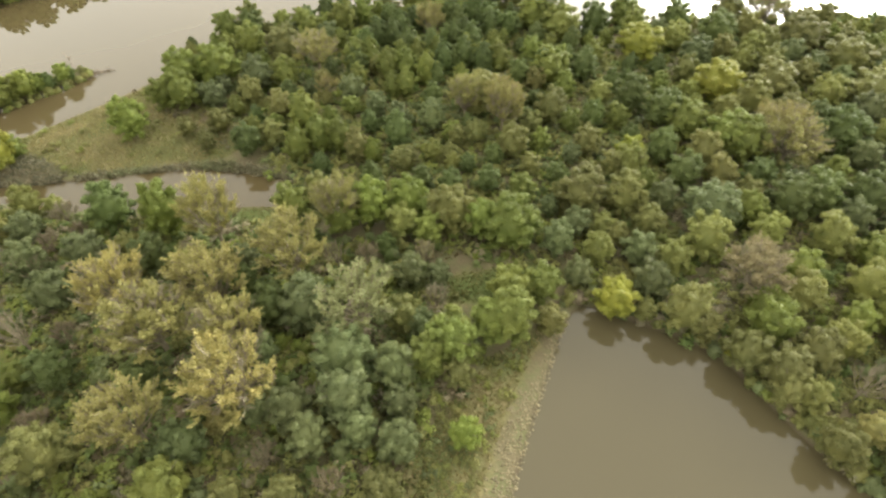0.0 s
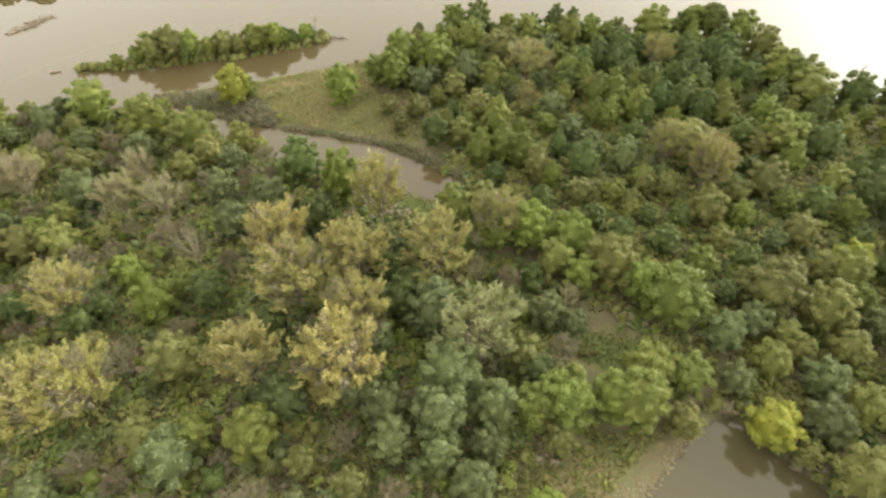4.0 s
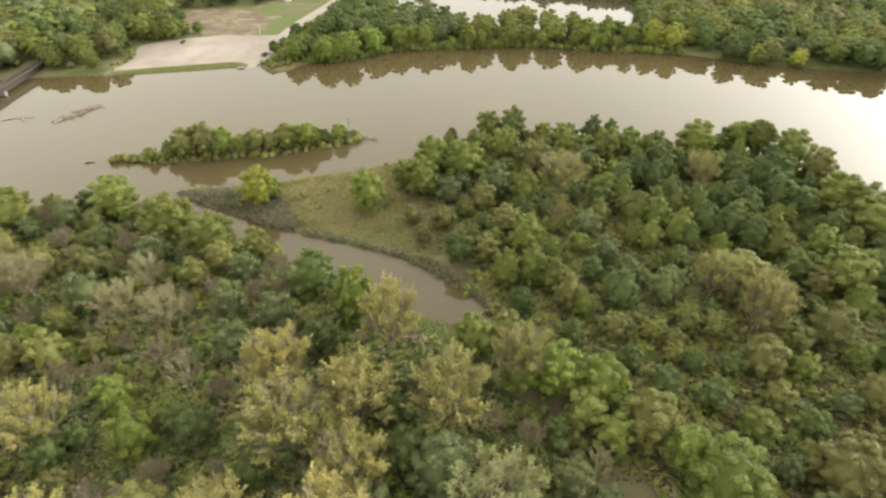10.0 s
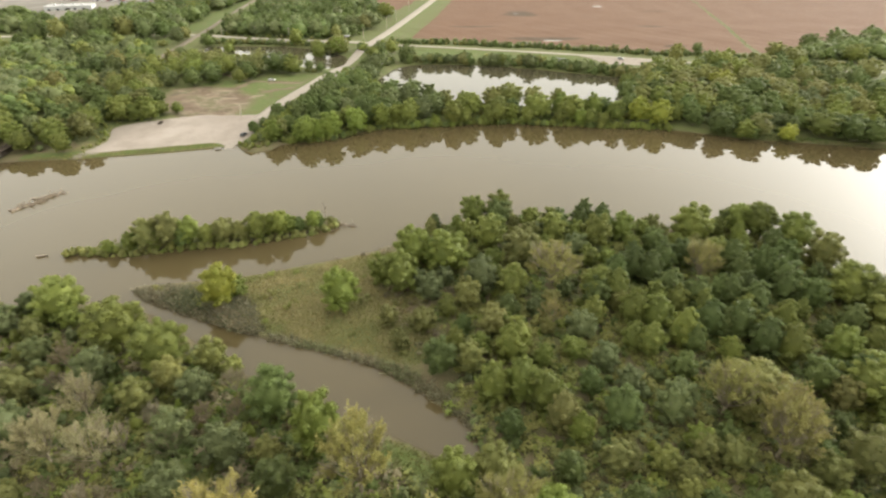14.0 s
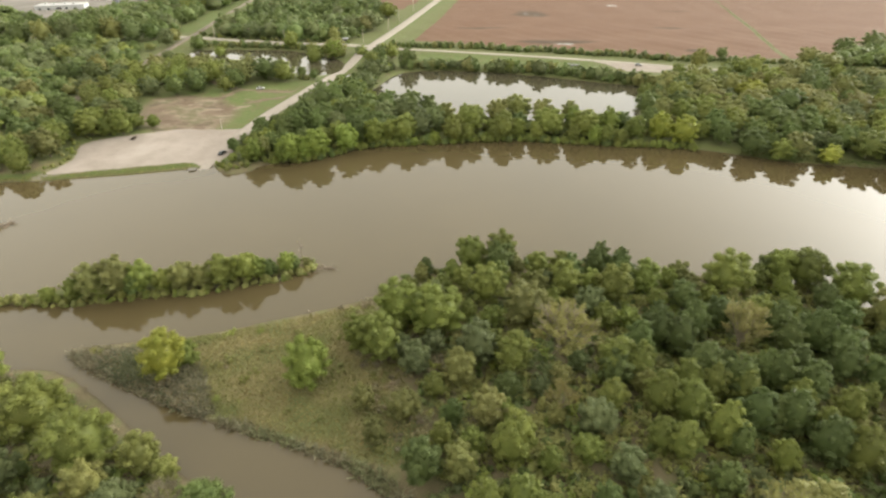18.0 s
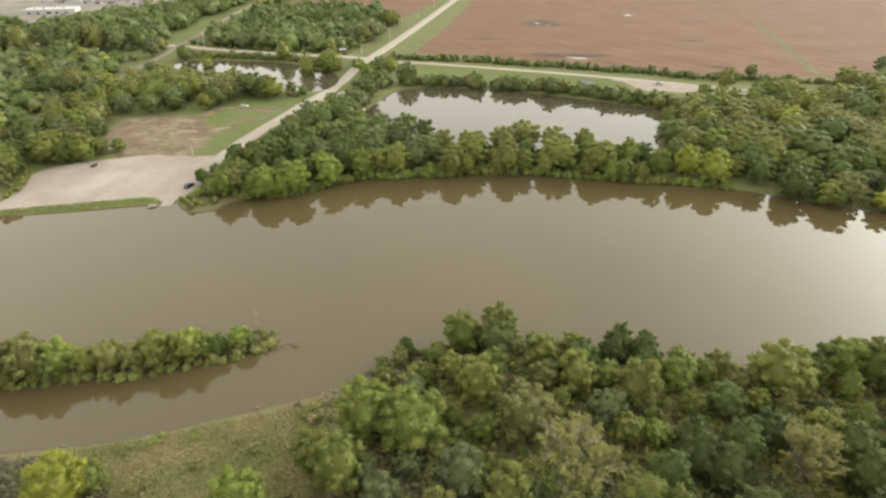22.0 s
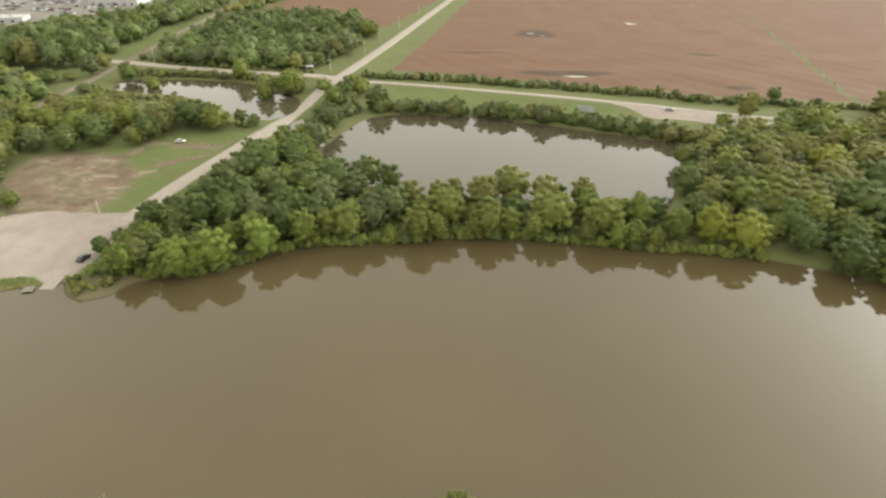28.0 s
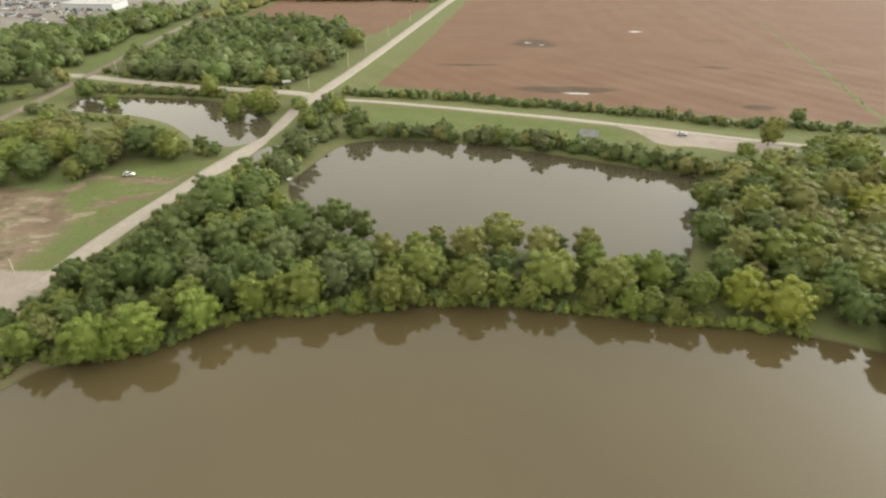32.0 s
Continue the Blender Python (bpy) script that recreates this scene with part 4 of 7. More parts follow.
TREES += [
    (130.3, 72.7, 13.5, 7.4, 'Bg', where), (141.2, 60.9, 15, 11.4, 'Sy', where), (124.9, 83.4, 13.5, 6.6, 'Bg', where), (159.4, 58.5, 13.5, 8.1, 'BG', where),
    (141.7, 38.3, 13.5, 6.6, 'BG', where), (130.5, 44.3, 13.5, 6.3, 'BG', where), (100.6, 25.5, 12.4, 5.3, 'Bo', where), (98.7, 13.7, 10.6, 4.5, 'Bl', where),
    (93.4, 5.3, 12.4, 5.3, 'Dt', where), (115.2, 20.4, 12.7, 5.4, 'Bl', where), (198.8, 84.3, 13.5, 9, 'Bo', where), (199.4, 102.1, 13.5, 9, 'Bo', where),
    (186.5, 67.2, 13.5, 8.8, 'Bo', where), (120.8, 33.4, 12.4, 5.3, 'Bl', where), (91.8, 26.9, 11.1, 4.7, 'Bg', where), (91.5, 14.6, 11.4, 4.9, 'Bo', where),
    (72.9, 11.9, 9.6, 4.1, 'Bo', where), (76.9, 0.1, 10, 4.2, 'Bo', where), (88, -0.6, 7.9, 3.4, 'By', where),
]
where = 'north bank'
TREES += [
    (-53.2, 289.3, 13.5, 6.1, 'Bb', where), (-43.1, 293.7, 13.5, 6.8, 'Bb', where), (-30.9, 296.3, 13.5, 5.8, 'Bb', where), (-19.1, 301.3, 13.3, 5.6, 'Bb', where),
    (-57.1, 287.4, 10.8, 4.6, 'Bb', where), (-68.8, 288.3, 10.9, 4.6, 'Bb', where), (-66.6, 292.4, 9.9, 4.2, 'Bo', where), (-47.9, 288.1, 10.8, 4.6, 'Bb', where),
    (26, 321.7, 13.5, 7.3, 'Bg', where), (17.4, 312, 13.5, 6, 'Bg', where), (40.4, 315.4, 13.5, 6.4, 'Bg', where), (47.6, 316.3, 10.4, 4.4, 'Bg', where),
    (62, 320.2, 13.5, 8.5, 'Bg', where), (77.8, 316.8, 13.5, 7.3, 'Bg', where), (91.2, 320.4, 13, 5.5, 'Bb', where), (101.3, 313.4, 12.4, 5.3, 'Bg', where),
    (112.9, 312.9, 13.5, 6.2, 'BY', where), (121.9, 308.4, 13.5, 7.2, 'BY', where), (8.4, 305.7, 6.2, 2.6, 'Bb', where), (28.8, 350.9, 7.9, 3.4, 'Bl', where),
    (49.7, 341.2, 13.5, 8.4, 'Bl', where), (13.6, 329.9, 12.1, 5.2, 'Bl', where), (39, 332.6, 13.5, 6.3, 'Bo', where), (61.2, 333.4, 13.5, 6, 'Bo', where),
]
where = 'north bank'
TREES += [
    (69.9, 344.1, 8.5, 3.6, 'BG', where), (75.1, 335, 12.4, 5.3, 'Bl', where), (116.9, 347.2, 13.5, 7.1, 'BG', where), (87.2, 310.2, 9.2, 3.9, 'Bg', where),
    (81.1, 309.9, 9.2, 3.9, 'Bb', where), (1.1, 316.7, 13.5, 6.5, 'Bs', where), (8, 322.6, 13.3, 5.7, 'Bs', where), (-5.5, 311.2, 13.5, 6.3, 'Bg', where),
    (-12.2, 311.5, 10.9, 4.6, 'Bg', where), (-17.8, 316, 13.5, 5.8, 'BG', where), (-26.9, 310.4, 13.5, 6.3, 'BG', where), (-47.5, 360.5, 13.5, 8.1, 'BG', where),
    (-37.8, 367.3, 13.5, 8.3, 'BG', where), (-53, 352.1, 13.5, 7.4, 'BG', where), (-56.5, 340.8, 13.5, 7, 'BG', where), (-56.1, 326.1, 13.5, 6.2, 'BG', where),
    (-44.7, 326.5, 13.5, 6.5, 'BG', where), (-35.4, 333.1, 13.5, 7.1, 'BG', where), (-26.2, 340.2, 13.5, 7.3, 'BG', where), (-16.9, 345.9, 13.5, 7.2, 'BG', where),
    (-4.1, 351.2, 13.5, 6.9, 'BG', where), (4.3, 345.4, 12.3, 5.2, 'BG', where), (-7.7, 334.1, 13.5, 6.4, 'Bs', where), (-60.5, 308.8, 12.5, 5.3, 'BG', where),
]
where = 'north bank'
TREES += [
    (-56.3, 314.6, 13.5, 5.8, 'BG', where), (-46.1, 315, 13.5, 5.8, 'BG', where), (-37, 315.8, 12.9, 5.5, 'Bs', where), (-26, 321.2, 13.5, 6, 'BG', where),
    (-16.3, 327.5, 13.5, 6.2, 'Bs', where), (-73.3, 314.6, 9.7, 4.1, 'BG', where), (131.4, 332.9, 13.5, 7.9, 'Bg', where), (137.5, 325.7, 13.5, 7, 'Bg', where),
    (132.4, 346, 13.5, 6.6, 'BG', where), (120.9, 335.6, 13.5, 6, 'Bo', where), (150.4, 346.6, 13.5, 7.4, 'Bo', where), (155, 333.7, 13.5, 7.6, 'Bo', where),
    (177, 362.6, 13.5, 9, 'BY', where), (138.7, 316.5, 13.3, 5.7, 'BG', where), (140, 308, 11.9, 5.1, 'BG', where), (155, 365.8, 13.5, 8.1, 'Bo', where),
    (141.1, 369.6, 13.5, 7, 'BG', where), (171.7, 375.1, 13.5, 7.5, 'Bo', where), (92.4, 308, 8.4, 3.6, 'Bg', where), (72.6, 312.1, 8.6, 3.7, 'Bg', where),
    (34.3, 310.7, 9.3, 4, 'Bg', where), (54.2, 311.4, 9.3, 4, 'Bg', where), (22.1, 310.3, 9.3, 4, 'Bg', where),
]
where = 'north bank'
TREES += [
    (-80.5, 298, 6.2, 2.7, 'BG', where), (-76.5, 293.5, 5.0, 3.0, 'Bg', where), (-73.5, 298, 7.5, 3.8, 'Bg', where), (-78, 303, 6.0, 3.0, 'Bs', where),
    (-73, 306, 8.0, 4.0, 'BG', where), (-78.5, 287.5, 3.6, 2.4, 'Bg', where),
]
where = 'lot woods'
TREES += [
    (-168, 447, 7, 4.6, 'Bg', where), (-152, 443, 6.5, 4.2, 'Bs', where), (-182, 457, 6.5, 4.4, 'Bs', where),
]
where = 'levee corner'
TREES += [
    (-114.2, 407.5, 13, 9, 'Bo', where), (-99, 411.2, 13, 9, 'BG', where), (-86.4, 405.5, 13, 7.4, 'Bg', where), (-78.5, 416.4, 7.2, 4, 'BG', where),
    (-13.3, 439.2, 12.8, 7.1, 'BG', where), (-46.3, 610.4, 13, 9, 'BG', where), (-25.4, 459.3, 10.4, 5.8, 'Bg', where), (-32.9, 411.3, 12.6, 7, 'Bs', where),
    (-33.7, 388.5, 12.3, 6.9, 'Bs', where), (-37.3, 443.4, 9.9, 5.5, 'Bg', where), (-74.5, 461.2, 13, 7.7, 'Bo', where), (-65.9, 470.6, 13, 7.3, 'Bo', where),
    (-88.9, 474.6, 8.6, 4.8, 'Bo', where), (-172, 487.3, 11.5, 6.4, 'BG', where), (-56.4, 545.4, 13, 9, 'Bo', where), (-64.7, 466, 10.7, 5.9, 'Bg', where),
    (-154.4, 412.4, 13, 9, 'Bg', where), (-142.2, 412.8, 13, 8.6, 'Bo', where), (-146.5, 394.3, 13, 8.1, 'Bg', where), (-141.1, 423.1, 13, 7.9, 'Bo', where),
    (-134.2, 389.8, 12.6, 7, 'BG', where), (52.6, 429.4, 8.3, 4.6, 'Bg', where), (72.1, 422.4, 10, 5.6, 'Bs', where), (29.4, 433.1, 6.5, 3.6, 'Bs', where),
]
where = 'levee corner'
TREES += [
    (16.2, 434.6, 6.6, 3.6, 'Bs', where), (119.7, 411.5, 6.9, 3.8, 'Bo', where), (112.1, 414.2, 7, 3.9, 'Bs', where), (2.9, 435.5, 6.6, 3.7, 'Bo', where),
    (195, 415.4, 11.5, 6.4, 'Bg', where), (176.8, 398.6, 10.7, 6, 'Bg', where), (142, 390.1, 12.1, 6.7, 'BG', where),
]
where = 'river island'
TREES += [
    (-87.6, 191.2, 11.9, 5, 'Bo', where), (-79.7, 195.5, 13.1, 5.6, 'Bo', where), (-73.9, 196.7, 10.2, 4.3, 'Bg', where), (-63.6, 197.5, 10.2, 4.4, 'Bo', where),
    (-68.3, 196, 8.2, 3.5, 'Bg', where), (-58.2, 198, 8.3, 3.5, 'Bo', where), (-51.8, 197.6, 11.2, 4.8, 'Bg', where), (-44.9, 196.8, 10.2, 4.3, 'Bg', where),
    (-38.8, 203.2, 6.6, 2.8, 'BG', where), (-32.2, 204.7, 5.2, 2.2, 'BG', where), (-41.6, 198, 7.4, 3.1, 'Bg', where), (-84.1, 192.3, 8.1, 3.4, 'Bg', where),
    (-91.9, 188.6, 7, 3, 'Bg', where), (-99.9, 190.6, 5.3, 2.2, 'Bg', where), (-75.3, 194.1, 8.1, 3.5, 'BG', where), (-48.9, 196.1, 7.3, 3.1, 'Bg', where),
    (-34, 199.2, 7.4, 3.1, 'Bg', where), (-28.3, 204.6, 3.7, 1.6, 'Bo', where),
]
where = 'north bank'
TREES += [
    (-81.8, 298.7, 6.7, 2.9, 'BG', where), (-72, 287.9, 7.3, 3.1, 'Bg', where), (-74, 311, 8.1, 3.5, 'BG', where), (-73.6, 318, 8.4, 3.6, 'BG', where),
    (-70.9, 297.4, 9.7, 4.1, 'Bg', where),
]
where = 'lot woods'
TREES += [
    (-149.3, 327.3, 13, 8.7, 'Bo', where), (-171.1, 347.6, 13, 7.4, 'Bg', where), (-159.3, 360.3, 13, 8.3, 'Bo', where), (-177.2, 372.8, 12.6, 7, 'Bg', where),
    (-175.8, 403.7, 13, 9, 'Bg', where), (-160.3, 397.8, 13, 8.8, 'Bg', where), (-132.9, 398.8, 13, 7.6, 'Bg', where), (-169.7, 416.6, 13, 7.4, 'Bo', where),
    (-185, 406.2, 13, 8.4, 'Bo', where), (-213.9, 430.9, 13, 8.4, 'Bs', where), (-234.6, 441.5, 13, 9, 'Bs', where), (-201, 400.9, 13, 8.3, 'BG', where),
    (-137.8, 323.9, 7.9, 4.4, 'Bg', where), (-130.5, 326.3, 6.3, 3.5, 'Bg', where), (-146.6, 314.2, 9.2, 5.1, 'Bg', where), (-109.8, 399.7, 13, 9, 'Bo', where),
    (-111.6, 389.7, 12.1, 6.7, 'BG', where), (-90.5, 407.1, 12.9, 7.2, 'BG', where), (-113.3, 422.2, 12.2, 6.8, 'Bo', where), (-128.8, 405.7, 12.9, 7.2, 'Bg', where),
    (-152, 420.8, 12.2, 6.8, 'Bo', where), (-69.2, 408.5, 6.7, 3.7, 'BG', where), (-211.3, 400.5, 13, 8.9, 'BG', where), (-154.7, 321.4, 12, 6.7, 'Bg', where),
]
where = 'lot woods'
TREES += [
    (-141.3, 376.5, 11.7, 6.5, 'BG', where), (-154.8, 376, 10.7, 5.9, 'Bs', where), (-131.4, 383.3, 9.8, 5.5, 'BG', where), (-114.8, 383.9, 9.8, 5.5, 'Bg', where),
    (-147.9, 338.5, 11.1, 6.2, 'BG', where), (-190, 374.7, 11.7, 6.5, 'Bs', where),
]
where = 'levee wood'
TREES += [
    (121.7, 372.7, 10.4, 5.8, 'Bg', where), (196.5, 367.8, 13, 9, 'Bo', where), (199.6, 354.9, 13, 9, 'Bo', where), (193.8, 406.4, 13, 9, 'Bg', where),
    (187, 414.9, 10.8, 6, 'Bg', where), (158.6, 377, 13, 9, 'Bg', where), (137.6, 362.3, 13, 7.7, 'Bg', where), (151.3, 330.4, 13, 9, 'Bo', where),
    (162.9, 336.1, 13, 7.9, 'BG', where), (145.2, 341, 13, 8.1, 'Bb', where), (171, 331.1, 13, 9, 'BG', where), (175, 316.5, 13, 8.5, 'BG', where),
    (155.9, 287, 10, 5.5, 'Bg', where), (148.7, 297.5, 12, 6.7, 'BG', where), (149.5, 321.9, 11.8, 6.5, 'Bg', where), (138.5, 346.6, 13, 7.3, 'Bo', where),
    (140.7, 384, 12.9, 7.2, 'Bo', where), (200.6, 456.7, 8.3, 4.6, 'BG', where), (214.3, 398.6, 13, 9, 'Bo', where), (229.5, 399.2, 13, 9, 'BG', where),
    (248.7, 437.1, 13, 9, 'Bo', where), (151.3, 384.4, 12.9, 7.2, 'Bg', where),
]
where = 'levee wood'
TREES += [
    (173, 426.7, 15, 5.6, 'Bl', where), (196.6, 403, 16.5, 6.6, 'Bl', where),
]
where = 'far woods'
TREES += [
    (-268.3, 517, 13.5, 9, 'BG', where), (-217.9, 513.8, 13.5, 9, 'BG', where), (-293.1, 596.7, 13.5, 9, 'BG', where), (-281.2, 609.3, 13.5, 9, 'BG', where),
    (-251, 598.3, 13.5, 9, 'Bg', where), (-234.6, 623.7, 13.5, 9, 'Bg', where), (-226.9, 651.3, 13.5, 9, 'Bg', where), (-218.5, 681.7, 13.5, 9, 'Bg', where),
    (-225.7, 576.5, 13.5, 9, 'BG', where), (-254.9, 485.7, 13.5, 9, 'BG', where), (-251.2, 464.8, 13.5, 8.5, 'BG', where), (-242.3, 565.2, 13.5, 8.9, 'BG', where),
    (-74.6, 509.6, 12.8, 5.4, 'Bo', where), (-141.4, 521.7, 13.5, 9, 'Bs', where), (-130.5, 549.2, 13.5, 9, 'BG', where), (-115.2, 569.8, 13.5, 9, 'BG', where),
    (-101.4, 603.7, 13.5, 9, 'BG', where), (-65.6, 542.2, 13.5, 9, 'Bs', where), (-50.7, 552.2, 13.5, 8.5, 'Bs', where), (-43, 605.8, 13.5, 9, 'Bg', where),
    (-85.3, 616.4, 13.5, 9, 'BG', where), (-103.7, 491.2, 13.5, 6, 'Bg', where), (-93.8, 523.4, 13.5, 8.1, 'Bs', where), (-157.5, 601.7, 13.5, 9, 'BG', where),
]
where = 'far woods'
TREES += [
    (-170.5, 547.8, 13.5, 8.5, 'Bs', where), (-69.2, 464.9, 13.5, 7.7, 'Bb', where), (-79.5, 458.2, 13.5, 6.2, 'Bg', where),
]
where = 'peninsula'
TREES += [
    (7.5, 201.8, 7.2, 2.9, 'Co', where), (30.7, 206.1, 11.4, 4.8, 'BG', where), (59, 203.9, 11, 4.5, 'CG', where), (114.3, 207, 9.7, 4.1, 'BG', where),
    (20.2, 197.1, 8.5, 3.6, 'Bg', where), (29.5, 197.9, 9.3, 4, 'Bg', where), (49.2, 205.1, 8.9, 3.8, 'Bg', where), (54.3, 161, 10.8, 4.6, 'BG', where),
    (61.6, 169.4, 12.5, 5.1, 'CG', where), (72.5, 171.4, 12.5, 5.2, 'CG', where), (86.2, 181.2, 11, 4.7, 'BG', where), (96.6, 181.4, 11, 4.7, 'Bg', where),
    (69.5, 158.3, 11, 4.5, 'Cg', where), (74.8, 156.9, 10.9, 4.4, 'Cg', where), (81.4, 155.6, 10.7, 4.4, 'Cg', where), (91.9, 153.8, 10.5, 4.3, 'Cg', where),
    (93.3, 146.3, 9.9, 4, 'Cg', where), (101.7, 151.4, 10.3, 4.2, 'Cg', where), (74.5, 142.5, 9.6, 3.9, 'CG', where), (59.1, 143.3, 9.7, 4, 'Cg', where),
    (27.7, 149.7, 7.8, 3.3, 'Bb', where), (28, 140.5, 12, 4.9, 'Cg', where), (20.8, 142.3, 7.3, 3.1, 'Bg', where), (39.1, 149.6, 5.6, 2.4, 'Bo', where),
]
where = 'peninsula'
TREES += [
    (96.9, 163.5, 11.4, 4.6, 'CG', where), (108, 172.1, 12, 4.9, 'CG', where), (107.9, 163.7, 11.3, 4.6, 'CG', where), (116.6, 179.8, 10.9, 4.6, 'BG', where),
    (99, 171.9, 12, 4.9, 'CG', where), (43.3, 196.9, 7.7, 3.3, 'Bs', where), (79.7, 188.8, 10.1, 4.3, 'BG', where), (69.1, 178.9, 11.1, 4.5, 'CG', where),
    (56.4, 181.1, 8.3, 3.5, 'Bg', where), (88.8, 161.7, 11.2, 4.6, 'CG', where), (83.7, 148.5, 10.1, 4.1, 'CG', where), (59.7, 158.9, 7.7, 3.3, 'Bo', where),
    (41.9, 160.3, 7.2, 3.1, 'Bo', where), (36.8, 157.8, 6, 2.6, 'Bs', where), (46.7, 165.7, 6.3, 2.7, 'Bs', where), (26.6, 171.3, 7.8, 3.3, 'Bg', where),
    (12, 171.4, 7.2, 3.1, 'Bs', where), (4.3, 169.1, 7.8, 3.3, 'Bs', where), (-1.5, 172.9, 7.3, 3.1, 'Bs', where), (8.9, 179.7, 11.1, 4.7, 'Bb', where),
]
where = 'peninsula'
TREES += [
    (40.7, 194.2, 9.2, 3.9, 'Bo', where), (51.5, 201.7, 9.8, 4.2, 'BG', where), (66.9, 207.3, 9.2, 3.7, 'CG', where), (65.5, 198.7, 11.2, 4.5, 'CG', where),
    (55.9, 196.3, 8.3, 3.5, 'Bg', where), (75.2, 205.2, 5.7, 2.4, 'Bo', where), (100.4, 203, 8.1, 3.5, 'Bg', where), (92.7, 197.3, 9.3, 3.9, 'Bg', where),
    (84.9, 205.9, 3.6, 1.5, 'Dt', where), (14.2, 195.4, 6.8, 2.9, 'Bg', where), (36.4, 205.8, 5.8, 2.5, 'Bo', where), (46.1, 200.7, 6, 2.6, 'Bo', where),
    (79.1, 198.8, 7.4, 3.1, 'Bg', where), (84, 195.5, 7.2, 3.1, 'Bo', where), (104.5, 199.3, 8.4, 3.6, 'Bg', where),
]
where = 'far woods'
TREES += [
    (-230, 508, 18, 8.5, 'Bs', where), (-213.7, 474.4, 9, 6.0, 'BG', where), (-205.2, 481, 6, 4.4, 'Bo', where),
    (-244, 506, 20, 9, 'Bo', where), (-259, 504, 20, 9, 'BG', where), (-275, 500, 20, 9, 'Bs', where), (-292, 496, 20, 9, 'Bo', where),
    (-238, 517, 19, 8.5, 'BG', where), (-254, 515, 20, 8.5, 'Bs', where), (-308, 492, 19, 9, 'BG', where), (-197.5, 491.4, 13.5, 6.6, 'Bs', where),
    (-196.6, 504.9, 11.2, 4.8, 'Bo', where),
]
where = 'west woods'
TREES += [
    (-54.4, 113.2, 10.3, 4.4, 'Dt', where), (-53, 97.6, 11.4, 5.3, 'Sm', where), (-103.6, 124, 10, 4.3, 'Dt', where), (-44.6, 112.3, 10.6, 4.9, 'Ss', where),
    (-84.9, 120.2, 9.1, 3.9, 'Dt', where), (-79.6, 88.7, 7.8, 3.3, 'Bo', where), (-80.1, 79.2, 8.5, 3.6, 'BG', where), (-9, 55.9, 7.4, 3.2, 'Bs', where),
    (-54.5, 68.5, 8, 3.4, 'Dt', where),
]
where = 'peninsula'
TREES += [
    (50.2, 120.6, 12.5, 5.4, 'CG', where), (61.4, 121.3, 10, 4.2, 'Bs', where), (83.9, 117.8, 15, 7.5, 'Sy', where), (59, 105.8, 6.5, 2.8, 'Bo', where),
    (84.2, 97.8, 8.2, 3.5, 'Bg', where), (94.6, 90, 10.5, 4.4, 'Bo', where), (82.2, 75.5, 12.4, 5.3, 'Bo', where), (77.2, 67.4, 6.9, 2.9, 'Bo', where),
    (103, 81.8, 10, 4.2, 'BY', where), (61.5, 99.7, 6.3, 2.7, 'BG', where), (97, 101.3, 8.4, 3.6, 'Bg', where), (104.6, 100.2, 9.7, 4.1, 'BG', where),
    (79.3, 83.5, 8.2, 3.5, 'BG', where), (71, 75, 6.7, 2.8, 'Bs', where), (69.3, 98.7, 7.6, 3.2, 'BG', where), (48.3, 109.8, 7.3, 3.1, 'Bo', where),
    (30.7, 93.8, 10.5, 4.5, 'Bg', where), (22.8, 94.1, 11.2, 4.8, 'Bg', where), (110.8, 96.1, 9.5, 4, 'Bg', where), (106.7, 116.5, 11.3, 4.6, 'Cg', where),
    (119.7, 123.4, 12.5, 6.2, 'CG', where), (106.6, 129, 12.5, 5.2, 'CG', where), (75.6, 77.6, 7.3, 3.1, 'Bo', where), (95.1, 79.5, 8.6, 3.7, 'Bo', where),
]
where = 'peninsula'
TREES += [
    (98.8, 70.4, 8.2, 3.5, 'Bg', where), (78.8, 59.2, 7.6, 3.2, 'Bo', where), (75.8, 90.7, 7.9, 3.4, 'Bo', where), (88.6, 88.9, 7.2, 3.1, 'Bs', where),
    (64.1, 113.7, 7.5, 3.2, 'Bg', where), (70.1, 113.5, 7.5, 3.2, 'BG', where), (87.6, 108.6, 7.3, 3.1, 'BG', where), (35.1, 85.9, 6.4, 2.7, 'Bs', where),
    (29.3, 82.5, 6.9, 2.9, 'BG', where),
]
where = 'lot woods'
TREES += [
    (-172.9, 284.9, 13, 8.5, 'Bg', where), (-160.2, 290.2, 13, 9, 'Bo', where), (-210.1, 329.1, 13, 9, 'Bo', where), (-206.6, 302.9, 13, 8.9, 'Bg', where),
    (-154.5, 313.8, 13, 9, 'Bg', where), (-180.9, 305.5, 13, 8.4, 'BG', where), (-207.8, 287.2, 13, 8.6, 'Bo', where), (-233.7, 323.2, 13, 9, 'Bo', where),
    (-171.9, 330.3, 13, 9, 'BG', where), (-141, 316.1, 13, 7.4, 'Bg', where), (-187.3, 281.7, 10.9, 6.1, 'Bg', where),
]
where = 'levee wood'
